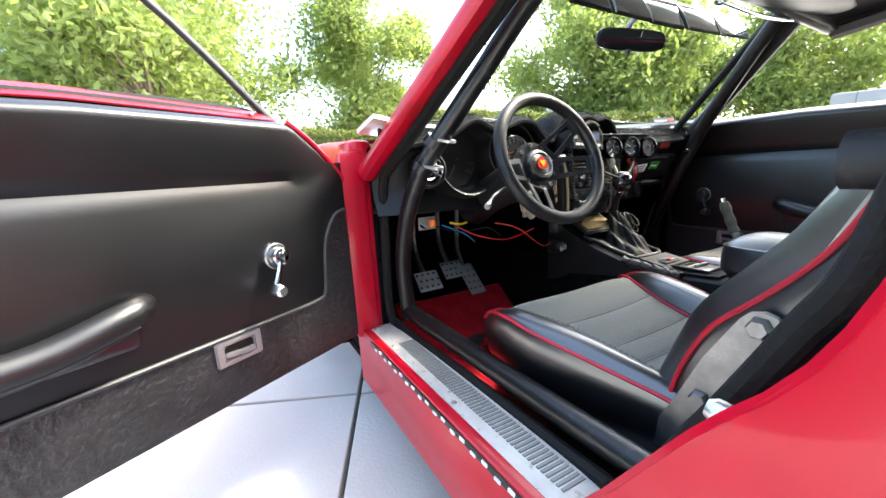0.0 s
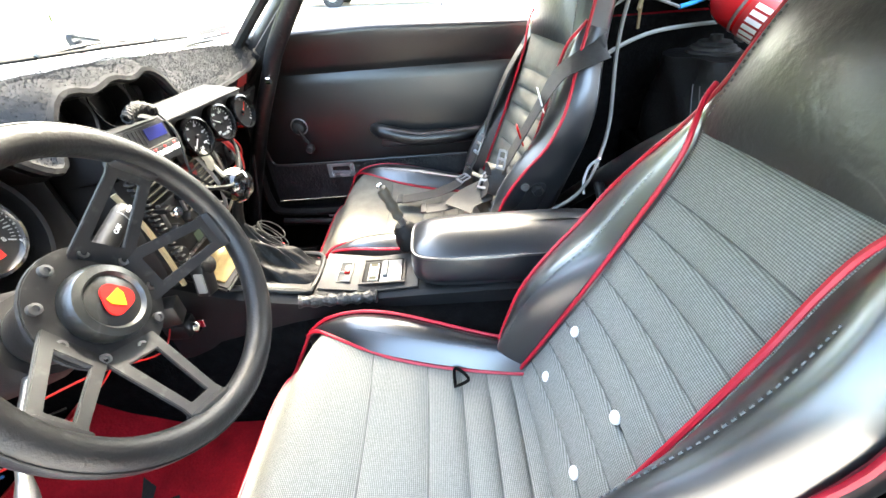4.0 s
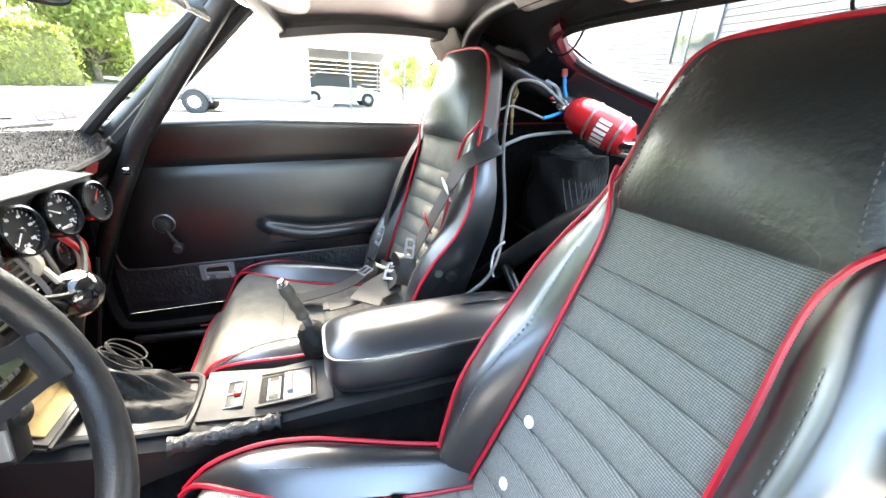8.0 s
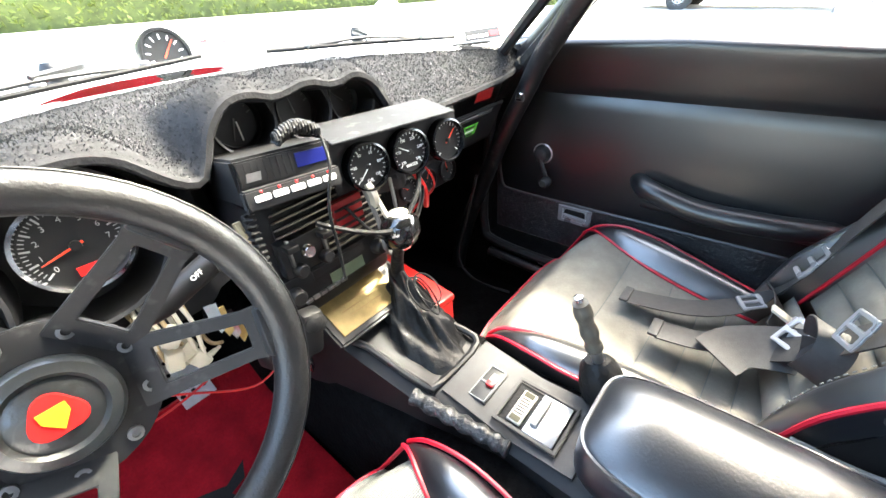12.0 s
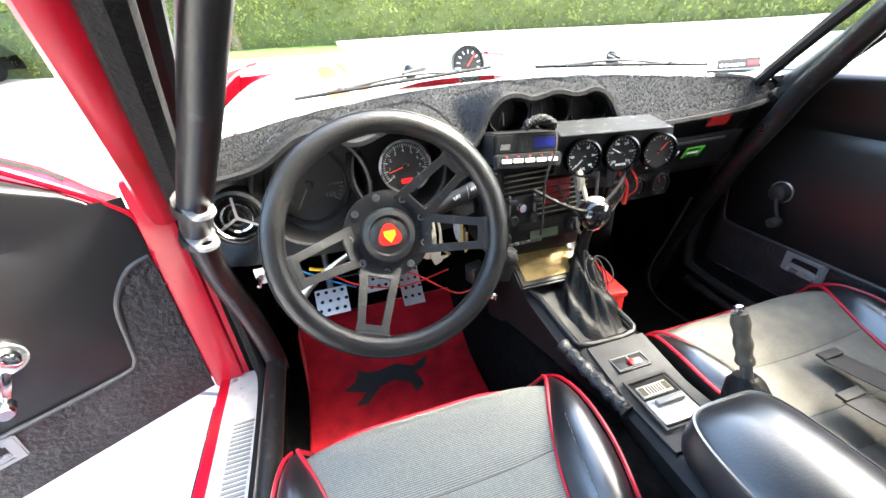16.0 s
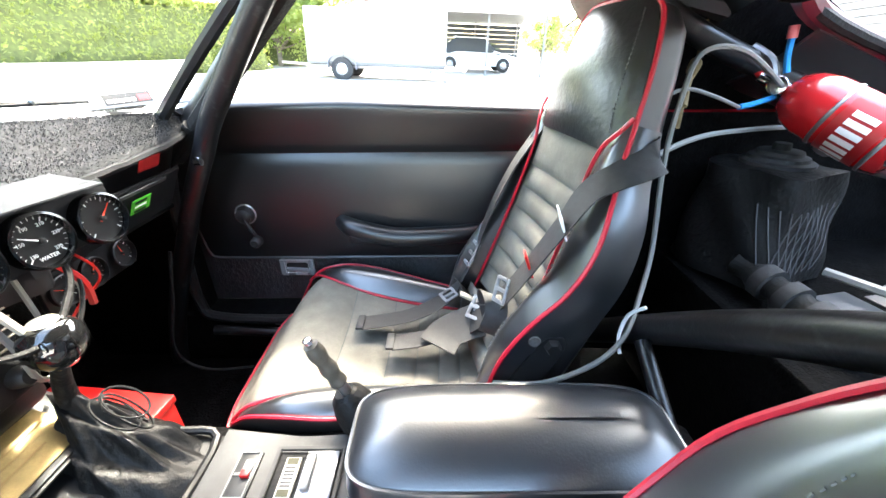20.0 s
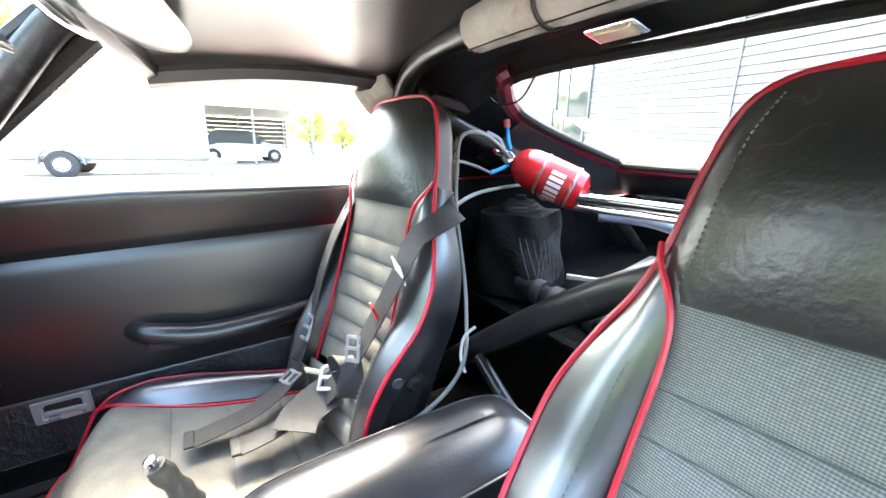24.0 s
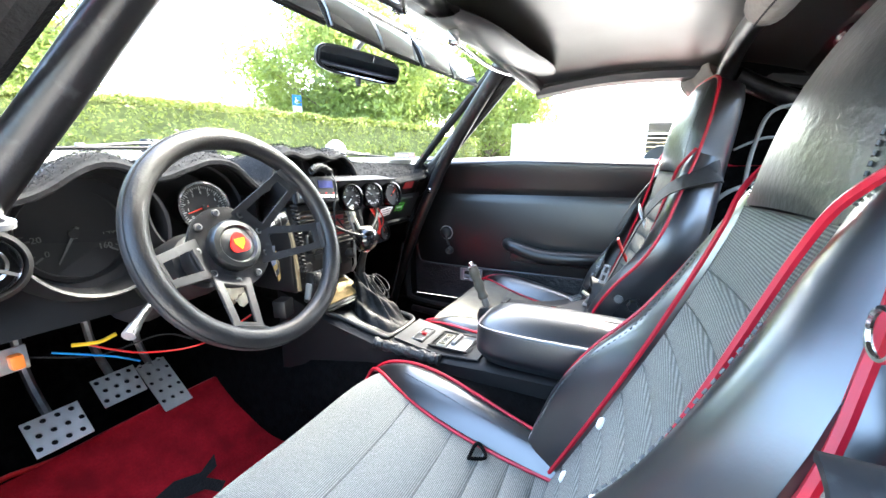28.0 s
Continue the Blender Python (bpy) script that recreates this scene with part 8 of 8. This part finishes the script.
cable([(-0.18, -0.17, 1.145), (-0.174, -0.18, 1.11), (-0.180, -0.19, 1.098), (-0.19, -0.22, 1.088)], 0.0022, RUBBER, "thin black aerial wire at the rear hatch glass")
cable([(-0.26, -0.17, 1.120), (-0.264, -0.18, 1.10), (-0.255, -0.19, 1.088), (-0.235, -0.21, 1.078)], 0.0028, RUBBER, "thin black heater wire at the rear hatch glass")
cable([(0.305, -0.175, 1.155), (0.33, -0.18, 1.13), (0.36, -0.18, 1.098), (0.40, -0.18, 1.086), (0.45, -0.18, 1.092), (0.48, -0.18, 1.113)], 0.0024, RUBBER, "thin black wire looped over the hatch surround")
# bracket at the passenger seat's hinge
hb = thing("hinge_bracket", (0.235, 0.21, 0.49), "bent steel bracket beside the passenger seat back", "bracket")
part("upper_tab", box((0.224, 0.20, 0.618), (0.005, 0.028, 0.040), 0.002, Matrix.Rotation(-0.4, 3, "X")), STEEL, hb)
part("lower_tab", box((0.228, 0.222, 0.560), (0.005, 0.030, 0.070), 0.002, Matrix.Rotation(-0.5, 3, "X")), STEEL, hb)
part("eye_bolt", lathe([(0, 0.012), (0.009, 0.012), (0.011, 0.004), (0.014, 0)], facing((0.222, 0.20, 0.628), (-1, 0, 0)), 12), STEEL, hb)
part("cable_clamp", tube([(0.225, 0.235, 0.535), (0.232, 0.262, 0.512), (0.236, 0.285, 0.498)], 0.007, 10, 4), CHROME, hb)
part("clamp_pin", tube([(0.222, 0.25, 0.545), (0.228, 0.252, 0.505)], 0.004, 8, 1), ALU, hb)

# ---- on the cowl ----
def wiper(a, b, elbow, root, label):
    w = thing("windscreen_wiper", root, label, "wiper", group="windscreen wipers")
    a, b = Vector(a), Vector(b)
    mid = a.lerp(b, 0.5)
    part("blade", tube([a, mid + Vector((0, -0.004, 0.003)), b], 0.0035, 6, 4), RUBBER, w)
    part("bridge", tube([a.lerp(b, 0.12), mid + Vector((0, 0.0, 0.012)), a.lerp(b, 0.88)], 0.004, 6, 6, flat=0.6), PLASTIC, w)
    part("arm", tube([root, elbow, mid + Vector((0, 0, 0.014))], 0.0055, 6, 6, flat=0.6), PLASTIC, w)
    part("hub", lathe([(0.014, -0.01), (0.014, 0.010), (0.009, 0.018), (0, 0.018)], Matrix.Translation(root), 14), PLASTIC, w)
    for t in (0.2, 0.5, 0.8):
        part("clip", box(a.lerp(b, t) + Vector((0, 0, 0.005)), (0.014, 0.008, 0.010), 0.002), STEEL, w)
wiper((-0.40, 1.075, 0.953), (0.055, 1.175, 0.966), (-0.10, 1.20, 0.972), (-0.135, 1.215, 0.962), "black windscreen wiper lying on the cowl before the driver")
wiper((0.16, 1.150, 0.960), (0.52, 0.995, 0.943), (0.36, 1.135, 0.968), (0.385, 1.16, 0.955), "black windscreen wiper lying on the cowl before the passenger")
pod = thing("cowl_gauge", (0.045, 1.30, 0.93), "round black gauge in a pod on the bonnet", "gauge")
pm = facing((0.046, 1.30, 0.960), (-0.05, -1.0, 0.05))
part("pod", lathe([(0.020, -0.055), (0.036, -0.045), (0.042, -0.01), (0.043, 0.006), (0.038, 0.006), (0.037, 0.0), (0, 0.0)], pm, 28), PLASTIC, pod)
part("face", slab(ring2d(0.036, 28), 0.001, pm), DIAL, pod)
for k in range(11):
    a = radians(225 - 27 * k)
    part("tick", slab([(-0.001, 0.024), (0.001, 0.024), (0.001, 0.032), (-0.001, 0.032)], 0.0006, pm @ Matrix.Translation((0, 0, 0.001)) @ Matrix.Rotation(a - math.pi / 2, 4, "Z")), WHITE, pod)
part("needle", slab([(-0.0015, -0.006), (0.0015, -0.006), (0.0006, 0.028), (-0.0006, 0.028)], 0.001, pm @ Matrix.Translation((0, 0, 0.002)) @ Matrix.Rotation(-0.7, 4, "Z")), NEEDLE, pod)
part("stem", tube([(0.046, 1.31, 0.935), (0.046, 1.31, 0.90)], 0.010, 10, 1), PLASTIC, pod)
wm_ = thing("wing_mirror", (0.80, 1.5, 0.86), "round chrome wing mirror on the far front wing", "mirror")
wmm = facing((0.70, 1.38, 0.958), (-0.42, -0.9, 0.05))
part("shell", lathe([(0.0, -0.05), (0.025, -0.045), (0.045, -0.02), (0.048, 0.0), (0.044, 0.004), (0.043, 0.0), (0, 0.0)], wmm, 28), CHROME, wm_)
# plain pale grey painted in place of a bright reflection in the glass
part("glass", slab(ring2d(0.042, 28), 0.001, wmm), mat("painted_mirror_reflection", (0.7, 0.72, 0.72), 0.2), wm_)
part("stalk", tube([(0.70, 1.395, 0.93), (0.695, 1.40, 0.90), (0.69, 1.40, 0.865)], 0.007, 8, 3), CHROME, wm_)
stk = thing("screen_sticker", (0.53, 0.95, 0.945), "small black sticker with red and white marks at the screen's foot", "sticker")
sm_ = facing((0.535, 0.93, 0.948), (-0.3, -0.86, 0.42))
part("film", slab([(-0.045, -0.010), (0.045, -0.010), (0.045, 0.010), (-0.045, 0.010)], 0.0008, sm_), PLASTIC, stk)
for k in range(5):
    part("white_mark", slab([(-0.040 + 0.011 * k, -0.006), (-0.032 + 0.011 * k, -0.006), (-0.032 + 0.011 * k, 0.0), (-0.040 + 0.011 * k, 0.0)], 0.0005, sm_ @ Matrix.Translation((0, 0, 0.001))), WHITE, stk)
part("red_mark", slab([(0.018, -0.006), (0.040, -0.006), (0.040, 0.004), (0.018, 0.004)], 0.0005, sm_ @ Matrix.Translation((0, 0, 0.001))), REDPLASTIC, stk)
